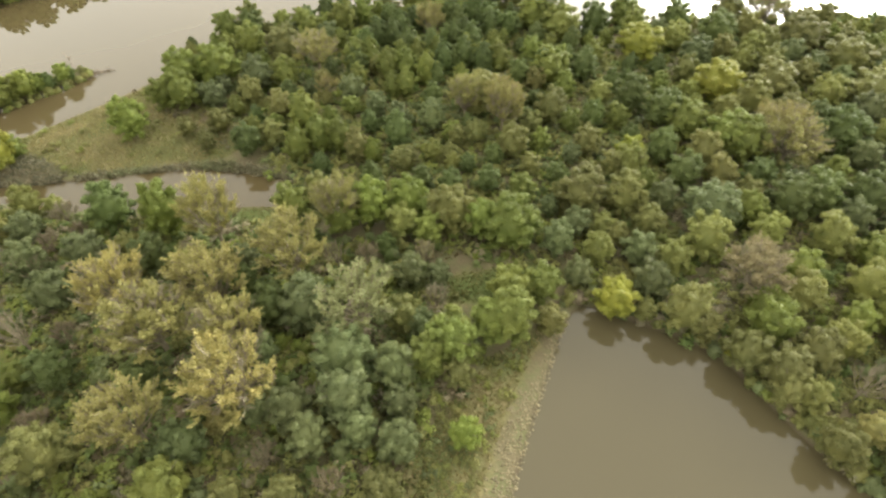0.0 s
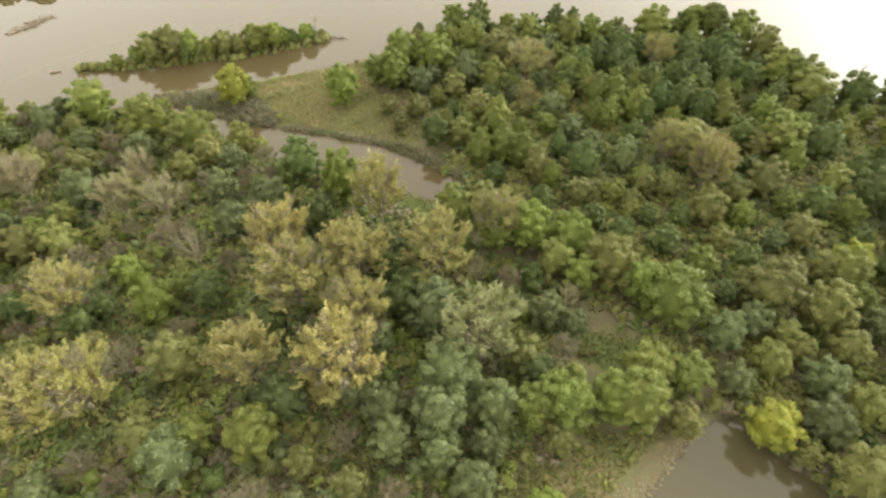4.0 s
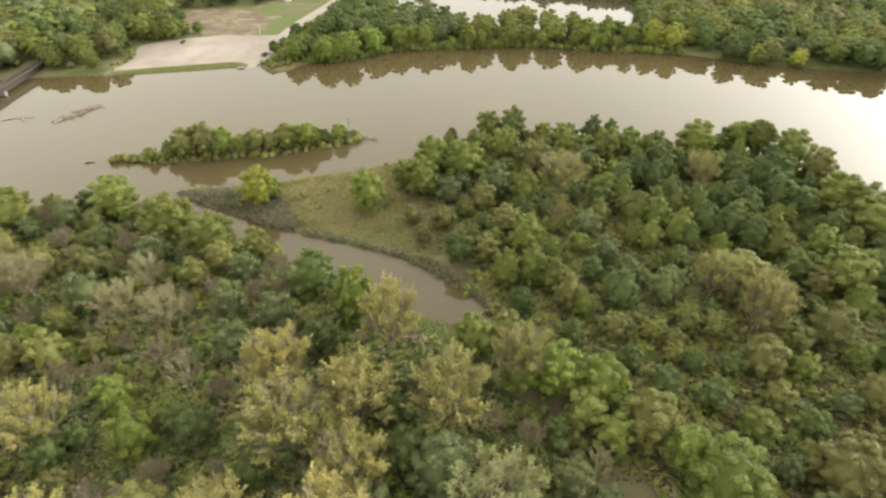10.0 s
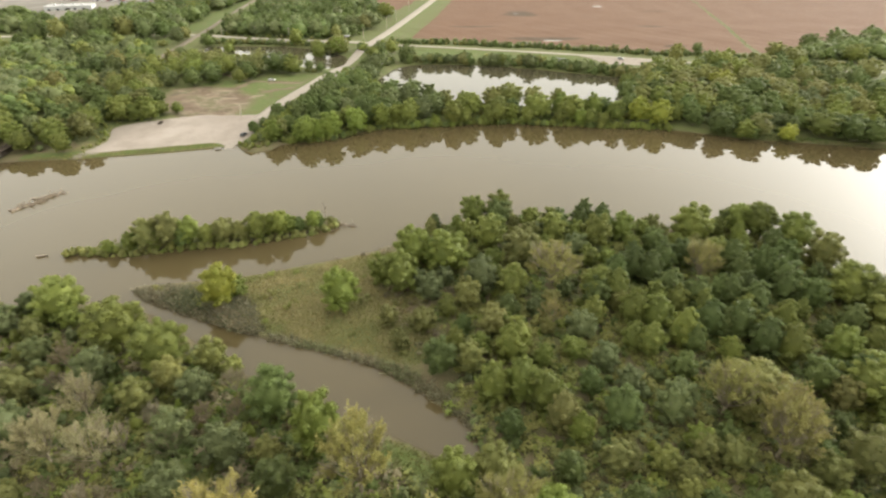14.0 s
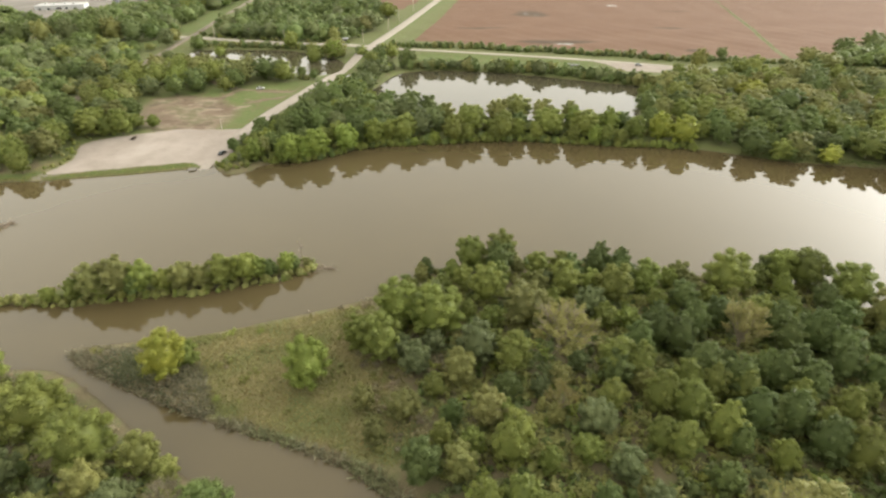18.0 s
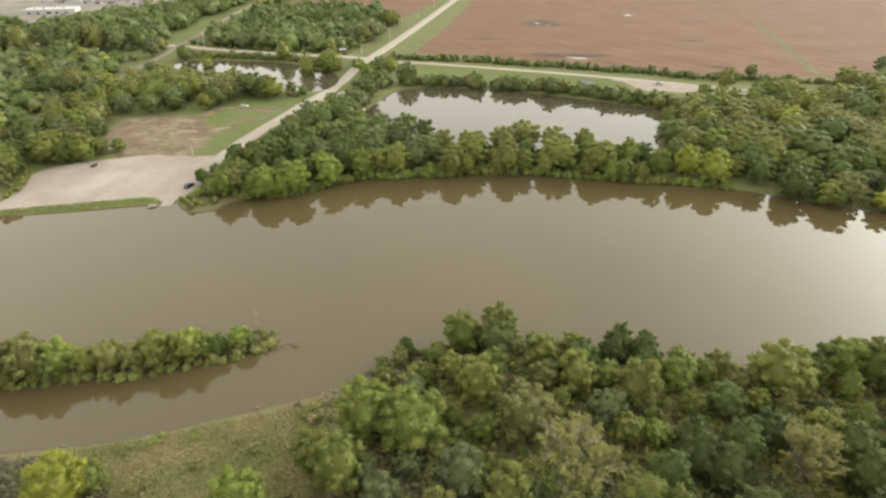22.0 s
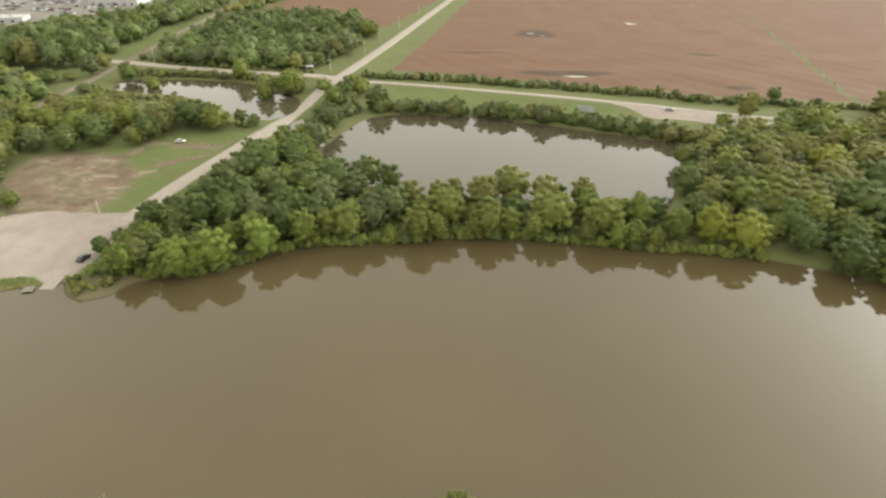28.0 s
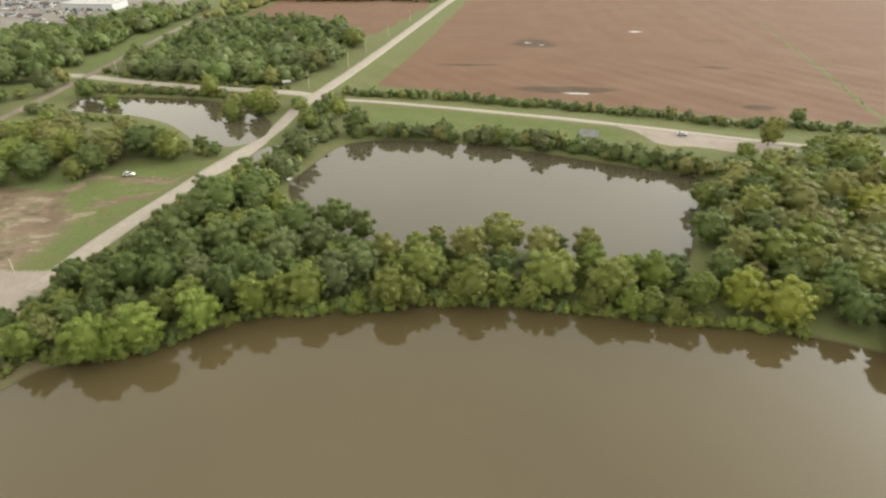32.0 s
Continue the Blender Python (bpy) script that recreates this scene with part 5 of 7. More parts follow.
TREES += [
    (192.2, 315.1, 13, 9, 'Bg', where), (195.9, 292.7, 13, 8.5, 'Bg', where), (175.9, 288.1, 8.9, 4.9, 'BY', where), (207.1, 287.2, 13, 8.3, 'BG', where),
    (215.2, 283, 12.8, 7.1, 'BG', where), (165.4, 294, 12.2, 6.8, 'Bo', where), (158.8, 290.2, 8.4, 4.7, 'BG', where), (172.9, 349.5, 13, 9, 'Bo', where),
    (190.2, 349.6, 13, 9, 'BG', where), (201.6, 341.9, 13, 9, 'Bo', where), (222.7, 345.3, 13, 9, 'Bo', where), (227.2, 328.6, 13, 9, 'BG', where),
    (254.8, 342.1, 13, 9, 'BG', where), (232, 373.5, 13, 9, 'Bo', where), (258.4, 390.8, 13, 9, 'Bo', where), (282.4, 390.9, 13, 9, 'Bo', where),
    (222.3, 400.6, 13, 9, 'Bo', where), (200.6, 390.6, 13, 8.2, 'Bg', where), (253.1, 425.2, 13, 9, 'Bo', where), (321.4, 486.1, 13, 9, 'BG', where),
    (352.5, 492.6, 13, 9, 'BG', where), (289.3, 465.9, 13, 8.8, 'BG', where), (300.4, 430.3, 13, 9, 'Bg', where), (191.1, 301.3, 11.4, 6.3, 'BG', where),
]
where = 'levee wood'
TREES += [
    (183, 313.5, 11.9, 6.6, 'BG', where), (225.8, 311.5, 13, 7.8, 'Bo', where), (237.5, 311.6, 13, 7.8, 'Bg', where), (211.6, 307.4, 12.8, 7.1, 'Bg', where),
]
where = 'lot woods'
TREES += [
    (-245.9, 370.6, 13, 9, 'Bo', where), (-216.4, 363.3, 13, 9, 'Bo', where), (-216.9, 397.5, 13, 9, 'BG', where), (-176.5, 355.2, 13, 9, 'Bg', where),
    (-158.9, 355.3, 13, 7.3, 'Bo', where), (-207, 417, 13, 9, 'Bo', where), (-196.3, 286.1, 12.7, 7, 'Bg', where), (-202.8, 310.2, 12.6, 7, 'BG', where),
    (-168.5, 281.6, 13, 8, 'Bg', where), (-163.1, 301.6, 13, 7.4, 'Bg', where), (-179.9, 275.1, 10.2, 5.7, 'Bg', where), (-150, 408, 13, 8.3, 'Bg', where),
    (-271.9, 477.3, 13, 9, 'Bs', where), (-309.5, 477.1, 13, 9, 'BG', where), (-275.7, 536.1, 13, 9, 'BG', where), (-308.3, 554.3, 13, 9, 'BG', where),
    (-226.8, 536.4, 13, 7.9, 'BG', where), (-152.2, 474.8, 9.2, 5.1, 'Bg', where), (-262.7, 424.7, 13, 9, 'BG', where), (-290.1, 424.6, 13, 9, 'Bs', where),
    (-247, 424.8, 13, 9, 'Bs', where), (-227.6, 329.1, 13, 9, 'Bo', where), (-204.5, 324.3, 13, 8.5, 'BG', where), (-182.2, 339.6, 13, 8.9, 'BG', where),
]
where = 'lot woods'
TREES += [
    (-182.1, 394.8, 13, 8.1, 'Bs', where),
]


# ---- woods: what grows between the trees above ----
WOODS = [  # name, outline, spacing, heights, colours, detail
    ("west woods", [(-150, 70), (-120, 40), (-70, 8), (-40, 0), (-14, 6), (4, 14), (24, 36), (40, 52), (30, 70), (24, 90), (10, 110), (-20, 125), (-55, 146), (-82, 163), (-110, 162), (-135, 153), (-180, 145), (-170, 100)], 4.9, (3.2, 7.2), "osGogsGgbGso", 0),
    ("peninsula", [(10, 114), (24, 112), (40, 84), (60, 72), (110, 70), (150, 110), (140, 150), (130, 180), (115, 200), (60, 208), (15, 205), (0, 190), (4, 165), (14, 148), (14, 130)], 5.0, (2.2, 4.8), "GGsGgGso", 0),
    ("east woods", [(36, 84), (62, 52), (76, 30), (75, 10), (78, -12), (98, -14), (180, 20), (255, 80), (205, 126), (150, 140), (110, 72), (60, 72)], 6.5, (4, 8.4), "GgGgsool", 0),
    ("channel thicket", [(8, 112), (24, 114), (44, 84), (42, 70), (28, 72), (20, 94)], 3.4, (2.2, 4.5), "oGsog", 0),
    ("river island", [(-112, 191.5), (-80, 196), (-50, 202), (-28, 210), (-50, 208), (-80, 203), (-98, 197)], 3.6, (2.4, 5.0), "gogl", 0),
    ("north bank", [(-66, 292), (-45, 295), (-30, 306), (0, 314), (50, 318), (112, 311), (122, 325), (108, 326), (60, 334), (10, 336), (-24, 352), (-36, 385), (-44, 392), (-62, 385), (-72, 345), (-80, 310), (-77, 284)], 5.0, (5, 9.0), "gGGsgob", 0),
    ("levee wood", [(118, 312), (150, 302), (200, 290), (250, 272), (300, 300), (350, 340), (360, 445), (300, 430), (240, 410), (150, 408), (142, 396), (130, 378), (116, 344)], 7.0, (4, 8.5), "GGsGgGos", 0),
    ("field grove", [(262, 438), (282, 462), (319, 482), (368, 495), (372, 450), (333, 438)], 6.4, (6, 10), "GGsG", 1),
    ("river wood", [(258, 268), (290, 244), (318, 205), (380, 250), (380, 340), (300, 298)], 7.0, (5, 9), "gGoog", 1),
    ("far wood", [(350, 340), (420, 330), (560, 440), (420, 450), (360, 445)], 7.5, (5, 9), "gGoog", 1),
    ("lot woods", [(-160, 272), (-158, 300), (-158, 325), (-158, 365), (-158, 395), (-140, 410), (-110, 412), (-95, 413), (-128, 424), (-186, 430), (-188, 272)], 6.4, (5, 10.0), "GGsgGGsg", 0),
    ("rail woods", [(-197, 262), (-198, 460), (-240, 462), (-300, 495), (-350, 485), (-330, 430), (-270, 320), (-240, 250)], 7.0, (6, 13), "GsgGsGo", 1),
    ("corner wood", [(-185, 540), (-155, 522), (-75, 508), (-58, 520), (-50, 560), (-40, 620), (-60, 665), (-110, 692), (-170, 712), (-183, 640)], 6.8, (3, 12.0), "sGsGGGsG", 1),
    ("far woods", [(-202, 540), (-300, 532), (-410, 530), (-470, 620), (-420, 600), (-345, 580), (-296, 642), (-255, 685), (-208, 760), (-203, 640)], 7.8, (6, 15), "GGsGGGss", 1),
    ("far belt", [(-195, 700), (-195, 860), (-160, 860), (10, 815), (10, 800), (-40, 806), (-160, 796), (-170, 716)], 7.5, (6, 10), "gGog", 1),
]
STRIPS = [  # hedges: line, width, spacing, heights, colours
    ("levee hedge", [(-30, 496), (42, 487), (123, 468), (173, 454), (240, 446), (300, 440)], 6.0, 1.35, (1.4, 5.2), "GsGo"),
    ("pond hedge", [(-18, 436), (5, 439), (45, 434), (85, 423), (114, 409), (140, 401)], 6.5, 1.3, (1.8, 8.5), "sGGo"),
    ("road hedge", [(-44, 400), (-38, 440), (-36, 470), (-30, 492)], 8.0, 3.0, (2.5, 6.0), "gGsG"),
    ("west pond hedge", [(-180, 497), (-135, 496), (-103, 493), (-80, 480), (-62, 466)], 5.5, 2.0, (2.0, 5.4), "ogGs"),
    ("west pond shore", [(-152, 452), (-128, 446), (-100, 424), (-90, 414), (-70, 410)], 5.0, 2.6, (1.4, 3.6), "ogG"),
    ("north bank", [(-64, 287.5), (-44, 291.8), (-29, 302.5), (-18, 307.5), (7, 309.8), (31, 314.5), (50, 314.5), (74, 311.5), (95, 308.5), (112, 306.5), (128, 304.5)], 2.6, 1.1, (1.6, 4.2), "gGgGgb"),
    ("peninsula bank", [(2, 200), (12, 205.5), (25, 209.5), (41, 211.5), (56, 209.5), (74, 205.5), (88, 204.5), (110, 203.5), (121, 199), (129, 186), (133, 172)], 3.4, 2.2, (1.4, 3.6), "ogGo"),
    ("island shore", [(-113, 191), (-95, 190.5), (-80, 193), (-60, 196.5), (-40, 201.5), (-27, 207.5)], 2.4, 1.5, (1.4, 3.2), "ogol"),
    ("upper river bank", [(136, 172), (139, 160), (149, 150), (166, 142), (200, 132), (240, 112), (285, 62)], 7.0, 2.4, (2.5, 6.5), "gGoG"),
    ("field ditch", [(288, 668), (282, 634), (269, 561), (250, 479)], 3.0, 5.0, (0.3, 0.9), "oot"),
    ("lot fringe", [(-158, 270), (-152, 285), (-154, 298), (-158, 306), (-148, 316), (-140, 324)], 7.0, 2.4, (0.6, 2.2), "ogog"),
    ("cross road verge", [(-188, 533), (-158, 519), (-103, 508), (-64, 503)], 6.0, 3.6, (0.9, 3.8), "Gogs"),
    ("ramp bank", [(-83, 284), (-80, 281), (-76, 280), (-72, 284), (-70, 290), (-64, 291)], 5.0, 1.0, (1.0, 2.6), "ogoG"),
    ("west pond bank", [(-184, 472), (-182, 462), (-160, 456), (-140, 452)], 7.0, 1.8, (0.8, 2.6), "ogGs"),
    ("pond corner", [(-50, 470), (-40, 462), (-33, 450), (-26, 436), (-34, 420), (-36, 404)], 9.0, 1.5, (1.6, 6.0), "gGsGg"),
    ("cross road bank", [(-184, 503), (-150, 499), (-104, 493.5), (-78, 484), (-60, 474)], 5.0, 1.8, (0.8, 3.4), "ogGo"),
    ("pond shore", [(58, 50), (63.5, 51), (67.5, 44.5), (73, 37.5), (78.5, 30.5), (81, 22), (80.5, 8), (81.5, -6), (88, -12)], 3.6, 1.2, (1.4, 3.6), "osoosm"),
]


FAR_SET = [[crown_arrays(200 + k, "BC"[k % 4 == 3], 8, 340, 0.3, 1) for k in range(8)], [crown_arrays(220 + k, "B", 8, 210, 0.36, 1) for k in range(6)]]


def drift(x, y, a=0.045, b=0.06, c=0.0):
    """A slow wave over the land, by which heights and colours drift from stand to stand."""
    return math.sin(x * a + c + 1.4 * math.sin(y * b * 0.6)) * 0.6 + math.sin(y * b + 2 * c + 1.2 * math.sin(x * a * 0.8)) * 0.4


def joined_trees(name, places, label, category="woods", detail=0):
    """Many crowns as one mesh, each with a tint of its own."""
    vs, qs, ts, n = [], [], [], 0
    for k, (x, y, z, h, r, a, tint) in enumerate(places):
        v, q, iv, it = FAR_SET[detail][k % len(FAR_SET[detail])]
        p = np.concatenate([v, iv])
        c, s = math.cos(a), math.sin(a)
        w = r / 3.9
        p = np.stack([(p[:, 0] * c - p[:, 1] * s) * w + x, (p[:, 0] * s + p[:, 1] * c) * w + y, p[:, 2] * h / 10.6 + z], 1)
        qs.append(np.concatenate([q, it + len(v)]) + n)
        vs.append(p), ts.append(np.repeat(tint[None], len(p), 0))
        n += len(p)
    if vs:
        me = mesh_quads(name, np.concatenate(vs), np.concatenate(qs), LEAF_FAR, np.concatenate(ts))
        tagged(new(name, me), label, category, kind="stuff")


def scatter(rng, outline, gap):
    p = np.array(outline, float)
    lo, hi = p.min(0), p.max(0)
    x, y = np.meshgrid(np.arange(lo[0], hi[0], gap), np.arange(lo[1], hi[1], gap * 0.87))
    x = x + (np.arange(x.shape[0]) % 2)[:, None] * gap / 2
    xy = np.stack([x.ravel(), y.ravel()], 1) + rng.uniform(-0.55, 0.55, (x.size, 2)) * gap
    return xy[signed(p, xy) > 0.5]


def clear_of(xy, margin=1.2):
    """Places that are neither wet, nor on a way, a clearing or a thing's ground."""
    ok = lie(xy[:, 0], xy[:, 1]) > 0.22
    for line, half in ((ROAD, 8.5), (CROSS_ROAD, 7.0), (LEVEE_ROAD, 5.0), (TRACK, 1.6)):
        ok &= strip_distance(line, xy) > half
    for edge in (SAND_LOT, BARE_MUD, MEADOW, LEVEE_GRASS, LEVEE_GRAVEL, PENINSULA_GRASS, CLEARING, POND_SHORE, LOW_GLADE, PARKING, RAIL_MEADOW, RAIL_STRIP, CHANNEL_GRASS):
        ok &= signed(np.array(edge, float), xy) < 0.5
    return ok


CANOPY = {  # stands that close between the trees above: radii, spacing, codes
    "west woods": ((3.0, 5.0), 0.92, ("Bs", "Bg", "Sm", "Bs", "Sm", "Sm", "Bo", "Sm", "Bs", "Sm", "Bo", "Bl")),
    "peninsula": ((2.9, 4.5), 0.9, ("CG", "Cg", "CG", "Cg", "CG", "Bg", "Cs", "Cg", "Co")),
    "east woods": ((4.0, 6.0), 0.84, ("BG", "Bo", "Bg", "Bo", "Bs", "Bl", "BG")),
    "north bank": ((3.6, 5.2), 0.78, ("Bg", "BG", "Bg", "BG", "Bb", "Bg")),
    "levee wood": ((3.8, 6.0), 0.82, ("BG", "Bo", "Bg", "BG", "Bs", "Bo")),
    "lot woods": ((4.4, 6.4), 0.82, ("BG", "Bg", "Bs", "Bo", "BG")),
}


def fill_canopy(rng, taken):
    """Trees between those of the list, as close as the stand grows."""
    grown = []
    for where, (radii, close, codes) in CANOPY.items():
        outline = next(w[1] for w in WOODS if w[0] == where)
        xy = scatter(rng, outline, 2.6)
        xy = xy[clear_of(xy)]
        xy = xy[(xy[:, 0] < 260) & ((xy[:, 1] < 385) | (where != "lot woods")) & (xy[:, 0] > (-150 if where == "west woods" else -300)) & (strip_distance(ROAD, xy) > 14)]
        for x, y in xy[rng.permutation(len(xy))]:
            r = rng.uniform(*radii)
            thin = where == "peninsula" and y < 138
            if (np.hypot(taken[:, 0] - x, taken[:, 1] - y) < close * (1.25 if thin else 1) * (taken[:, 2] * 0.9 + r)).any():
                continue
            taken = np.concatenate([taken, [(x, y, r)]])
            pick = int(np.clip((0.5 + 0.5 * drift(x, y, 0.07, 0.09, 2.0)) * 0.6 + rng.uniform(0, 0.4), 0, 0.999) * len(codes))
            grown.append((x, y, r * rng.uniform(2.0, 2.5), r, ("Bo", "BG", "Bg", "Bs", "CG")[pick % 5] if thin else codes[pick], where))
    return grown, taken


def build_woods():
    rng = np.random.default_rng(11)
    taken = np.array([(t[0], t[1], t[3]) for t in TREES])
    grown, taken = fill_canopy(rng, taken)
    for x, y, h, r, code, where in TREES + grown:
        plant_tree(rng, x, y, h, r, code, where)
    for where, outline, gap, (low, high), colours, detail in WOODS:
        under = where in CANOPY
        xy = scatter(rng, outline, gap * (1.2 if under else 1.0))
        xy = xy[clear_of(xy)]
        free = np.array([(np.hypot(taken[:, 0] - a, taken[:, 1] - b) > taken[:, 2] * 0.5).all() for a, b in xy])
        places = []
        for x, y in xy[free]:
            h = (low + (high - low) * rng.uniform() ** (1.7 if detail else 1.0)) * (1.12 if detail else 1.0) * (1 + 0.28 * drift(x, y)) * (0.62 if under else 1.0)
            pick = int(np.clip((0.5 + 0.5 * drift(x, y, 0.07, 0.09, 2.0)) * 0.6 + rng.uniform(0, 0.4), 0, 0.999) * len(colours))
            # joined crowns take the same painted haze in their tint
            places.append((x, y, float(lie(x, y)) - 0.06 * h, h, (h * rng.uniform(0.34, 0.6) + (1.4 if detail else 0.0)), rng.uniform(0, 6.28), shade(rng, colours[pick], 0.18) * STAND_HAZE.get(where, 1.0)))
        joined_trees("woodland", places, "dense mixed green woodland of the " + where, detail=detail)
    for where, line, width, gap, (low, high), colours in STRIPS:
        p = np.array(line, float)
        s = np.concatenate([[0], np.cumsum(np.linalg.norm(np.diff(p, axis=0), axis=1))])
        places = []
        for t in np.arange(0, s[-1], gap * 0.62):
            x, y = np.interp(t, s, p[:, 0]) + rng.uniform(-0.5, 0.5) * width, np.interp(t, s, p[:, 1]) + rng.uniform(-0.5, 0.5) * width
            h = low + (high - low) * rng.uniform() ** 1.6
            places.append((x, y, float(lie(x, y)) - 0.25 * h, h * 1.25, h * rng.uniform(0.5, 0.75), rng.uniform(0, 6.28), shade(rng, colours[rng.integers(len(colours))]) * (1.12 if where == "island shore" else 1.0)))
        joined_trees("hedge", places, "uneven green " + where + " of low shrubs", "hedge", 1)


build_woods()

# ---- undergrowth, reeds, grass ----
def low_set(seed, cards, size):
    """A low bush for an undergrowth: clumps on a few small lobes."""
    rng = np.random.default_rng(seed)
    c = np.stack([rng.uniform(-1.0, 1.0, 5), rng.uniform(-1.0, 1.0, 5), rng.uniform(0.3, 1.0, 5)], 1)
    r = rng.uniform(0.4, 0.7, 5)
    v, q = card_set(rng, c, r, cards, size, 0.6, 1.5)
    bv, bf = ball(1)
    inner = (bv[None] * (r[:, None, None] * 0.7) * rng.uniform(0.6, 1.15, (5, len(bv), 1)) + c[:, None]).reshape(-1, 3)
    tri = (bf[None] + (np.arange(5) * len(bv))[:, None, None]).reshape(-1, 3)
    return v, q, inner, tri


LOW_SET = [low_set(300 + k, 110, 0.17) for k in range(6)]


def joined_low(name, places, label, category):
    vs, qs, ts, n = [], [], [], 0
    for k, (x, y, z, w, h, a, tint) in enumerate(places):
        v, q, iv, it = LOW_SET[k % len(LOW_SET)]
        p = np.concatenate([v, iv])
        c, s = math.cos(a), math.sin(a)
        p = np.stack([(p[:, 0] * c - p[:, 1] * s) * w + x, (p[:, 0] * s + p[:, 1] * c) * w + y, p[:, 2] * h + z - 0.15], 1)
        qs.append(np.concatenate([q, it + len(v)]) + n)
        vs.append(p), ts.append(np.repeat(tint[None], len(p), 0))
        n += len(p)
    me = mesh_quads(name, np.concatenate(vs), np.concatenate(qs), LEAF_FAR, np.concatenate(ts))
    tagged(new(name, me), label, category, kind="stuff")


def build_undergrowth():
    rng = np.random.default_rng(21)
    for where, gap, colours in (("west woods", 3.1, "mGogso"), ("peninsula", 3.3, "ooGsoog"), ("east woods", 3.2, "ooogGm"), ("north bank", 5.0, "goG")):
        outline = next(w[1] for w in WOODS if w[0] == where)
        xy = scatter(rng, outline, gap)
        ok = lie(xy[:, 0], xy[:, 1]) > 0.2
        for line, half in ((ROAD, 5.0), (CROSS_ROAD, 5.0)):
            ok &= strip_distance(line, xy) > half
        for edge in (CLEARING, PENINSULA_GRASS, POND_SHORE, SAND_LOT, CHANNEL_GRASS):
            ok &= signed(np.array(edge, float), xy) < 0.5
        ok &= xy[:, 0] < 230
        places = [(x, y, float(lie(x, y)), rng.uniform(1.2, 2.5), rng.uniform(0.7, 1.7), rng.uniform(0, 6.28), shade(rng, colours[rng.integers(len(colours))], 0.15) * 1.2) for x, y in xy[ok]]
        joined_low("undergrowth", places, "low tangled undergrowth of the " + where, "undergrowth")
    # bushes of the open shores
    for outline, gap, colours, where in ((POND_SHORE, 2.6, "ooslo", "rocky pond shore"), (CLEARING, 6.5, "oog", "grassy clearing"), (PENINSULA_GRASS, 8.0, "oogo", "peninsula meadow"), ([(-16, 189), (4, 203), (20, 196), (22, 168), (15, 146), (5, 140), (-2, 158)], 3.0, "tmotm", "peninsula's brown scrub"),
                                         (ISLAND, 2.6, "oogG", "river island"), (SPIT, 8.0, "oogo", "grassy spit")):
        xy = scatter(rng, outline, gap)
        xy = xy[lie(xy[:, 0], xy[:, 1]) > 0.1]
        if where == "rocky pond shore":
            xy = xy[strip_distance(SOUTH_POND, xy) > 5.0]
        places = [(x, y, float(lie(x, y)), rng.uniform(0.5, 1.5), rng.uniform(0.4, 1.2), rng.uniform(0, 6.28), shade(rng, colours[rng.integers(len(colours))], 0.25)) for x, y in xy]
        joined_low("bushes", places, "scattered low bushes on the " + where, "bushes")


def blades(name, outline, gap, height, tint, label, category, lean=0.35, wide=0.12, edge=0.0):
    """Upright blades in tufts, three to a tuft."""
    rng = np.random.default_rng(len(label))
    xy = scatter(rng, outline, gap)
    xy = xy[lie(xy[:, 0], xy[:, 1]) > edge]
    z = lie(xy[:, 0], xy[:, 1])
    n = len(xy)
    base = np.repeat(np.concatenate([xy, z[:, None] - 0.05], 1), 3, 0)
    base[:, :2] += rng.uniform(-0.3, 0.3, (3 * n, 2))
    a = rng.uniform(0, 6.28, 3 * n)
    side = np.stack([np.cos(a), np.sin(a), 0 * a], 1) * wide * rng.uniform(0.6, 1.4, (3 * n, 1))
    tip = base + np.concatenate([rng.normal(size=(3 * n, 2)) * lean * height, height * rng.uniform(0.6, 1.25, (3 * n, 1))], 1)
    v = np.stack([base - side, base + side, tip + side * 0.35, tip - side * 0.35], 1).reshape(-1, 3)
    wave = np.array([drift(a, b, 0.21, 0.26, 1.0) for a, b in xy])
    pick = np.clip(((0.5 + 0.5 * wave) * 0.7 + rng.uniform(0, 0.3, n)) * len(tint), 0, len(tint) - 1).astype(int)
    t = np.array([np.array(tint[k]) for k in pick]) * rng.uniform(0.8, 1.2, (n, 1))
    me = mesh_quads(name, v, np.arange(len(v)).reshape(-1, 4), LEAF_FAR, np.repeat(t, 12, 0))
    tagged(new(name, me), label, category, kind="stuff")


build_undergrowth()
blades("reeds", [(-84, 172), (-66, 173), (-52, 172), (-42, 163), (-36, 152), (-40, 149), (-72, 163)], 0.55, 0.9, [(0.149, 0.146, 0.099), (0.180, 0.167, 0.118), (0.112, 0.124, 0.074)], "grey-green reeds on the tip of the peninsula", "reeds", 0.8, 0.20)
blades("reeds", [(-36, 152), (-28, 150), (2, 139), (14, 129), (20, 121), (23, 113), (19, 111), (10, 126), (-2, 135), (-36, 148)], 0.6, 0.9, [(0.180, 0.174, 0.118), (0.143, 0.155, 0.087)], "grey-green reeds along the channel's bank", "reeds", 0.8, 0.20)
blades("grass", PENINSULA_GRASS, 0.55, 0.42, [(0.140, 0.150, 0.053), (0.165, 0.158, 0.064), (0.205, 0.176, 0.086), (0.154, 0.154, 0.060)], "dry knee-high meadow grass on the peninsula", "grass", 0.5, 0.12, 0.25)
blades("grass", POND_SHORE, 0.7, 0.5, [(0.167, 0.155, 0.068), (0.198, 0.174, 0.087), (0.124, 0.130, 0.050)], "dry grass above the rocks of the pond shore", "grass", 0.5, 0.16, 0.25)
blades("grass", CHANNEL_GRASS, 0.6, 0.4, [(0.115, 0.135, 0.045), (0.135, 0.140, 0.055)], "green grass on the channel's south bank", "grass", 0.5, 0.12, 0.1)
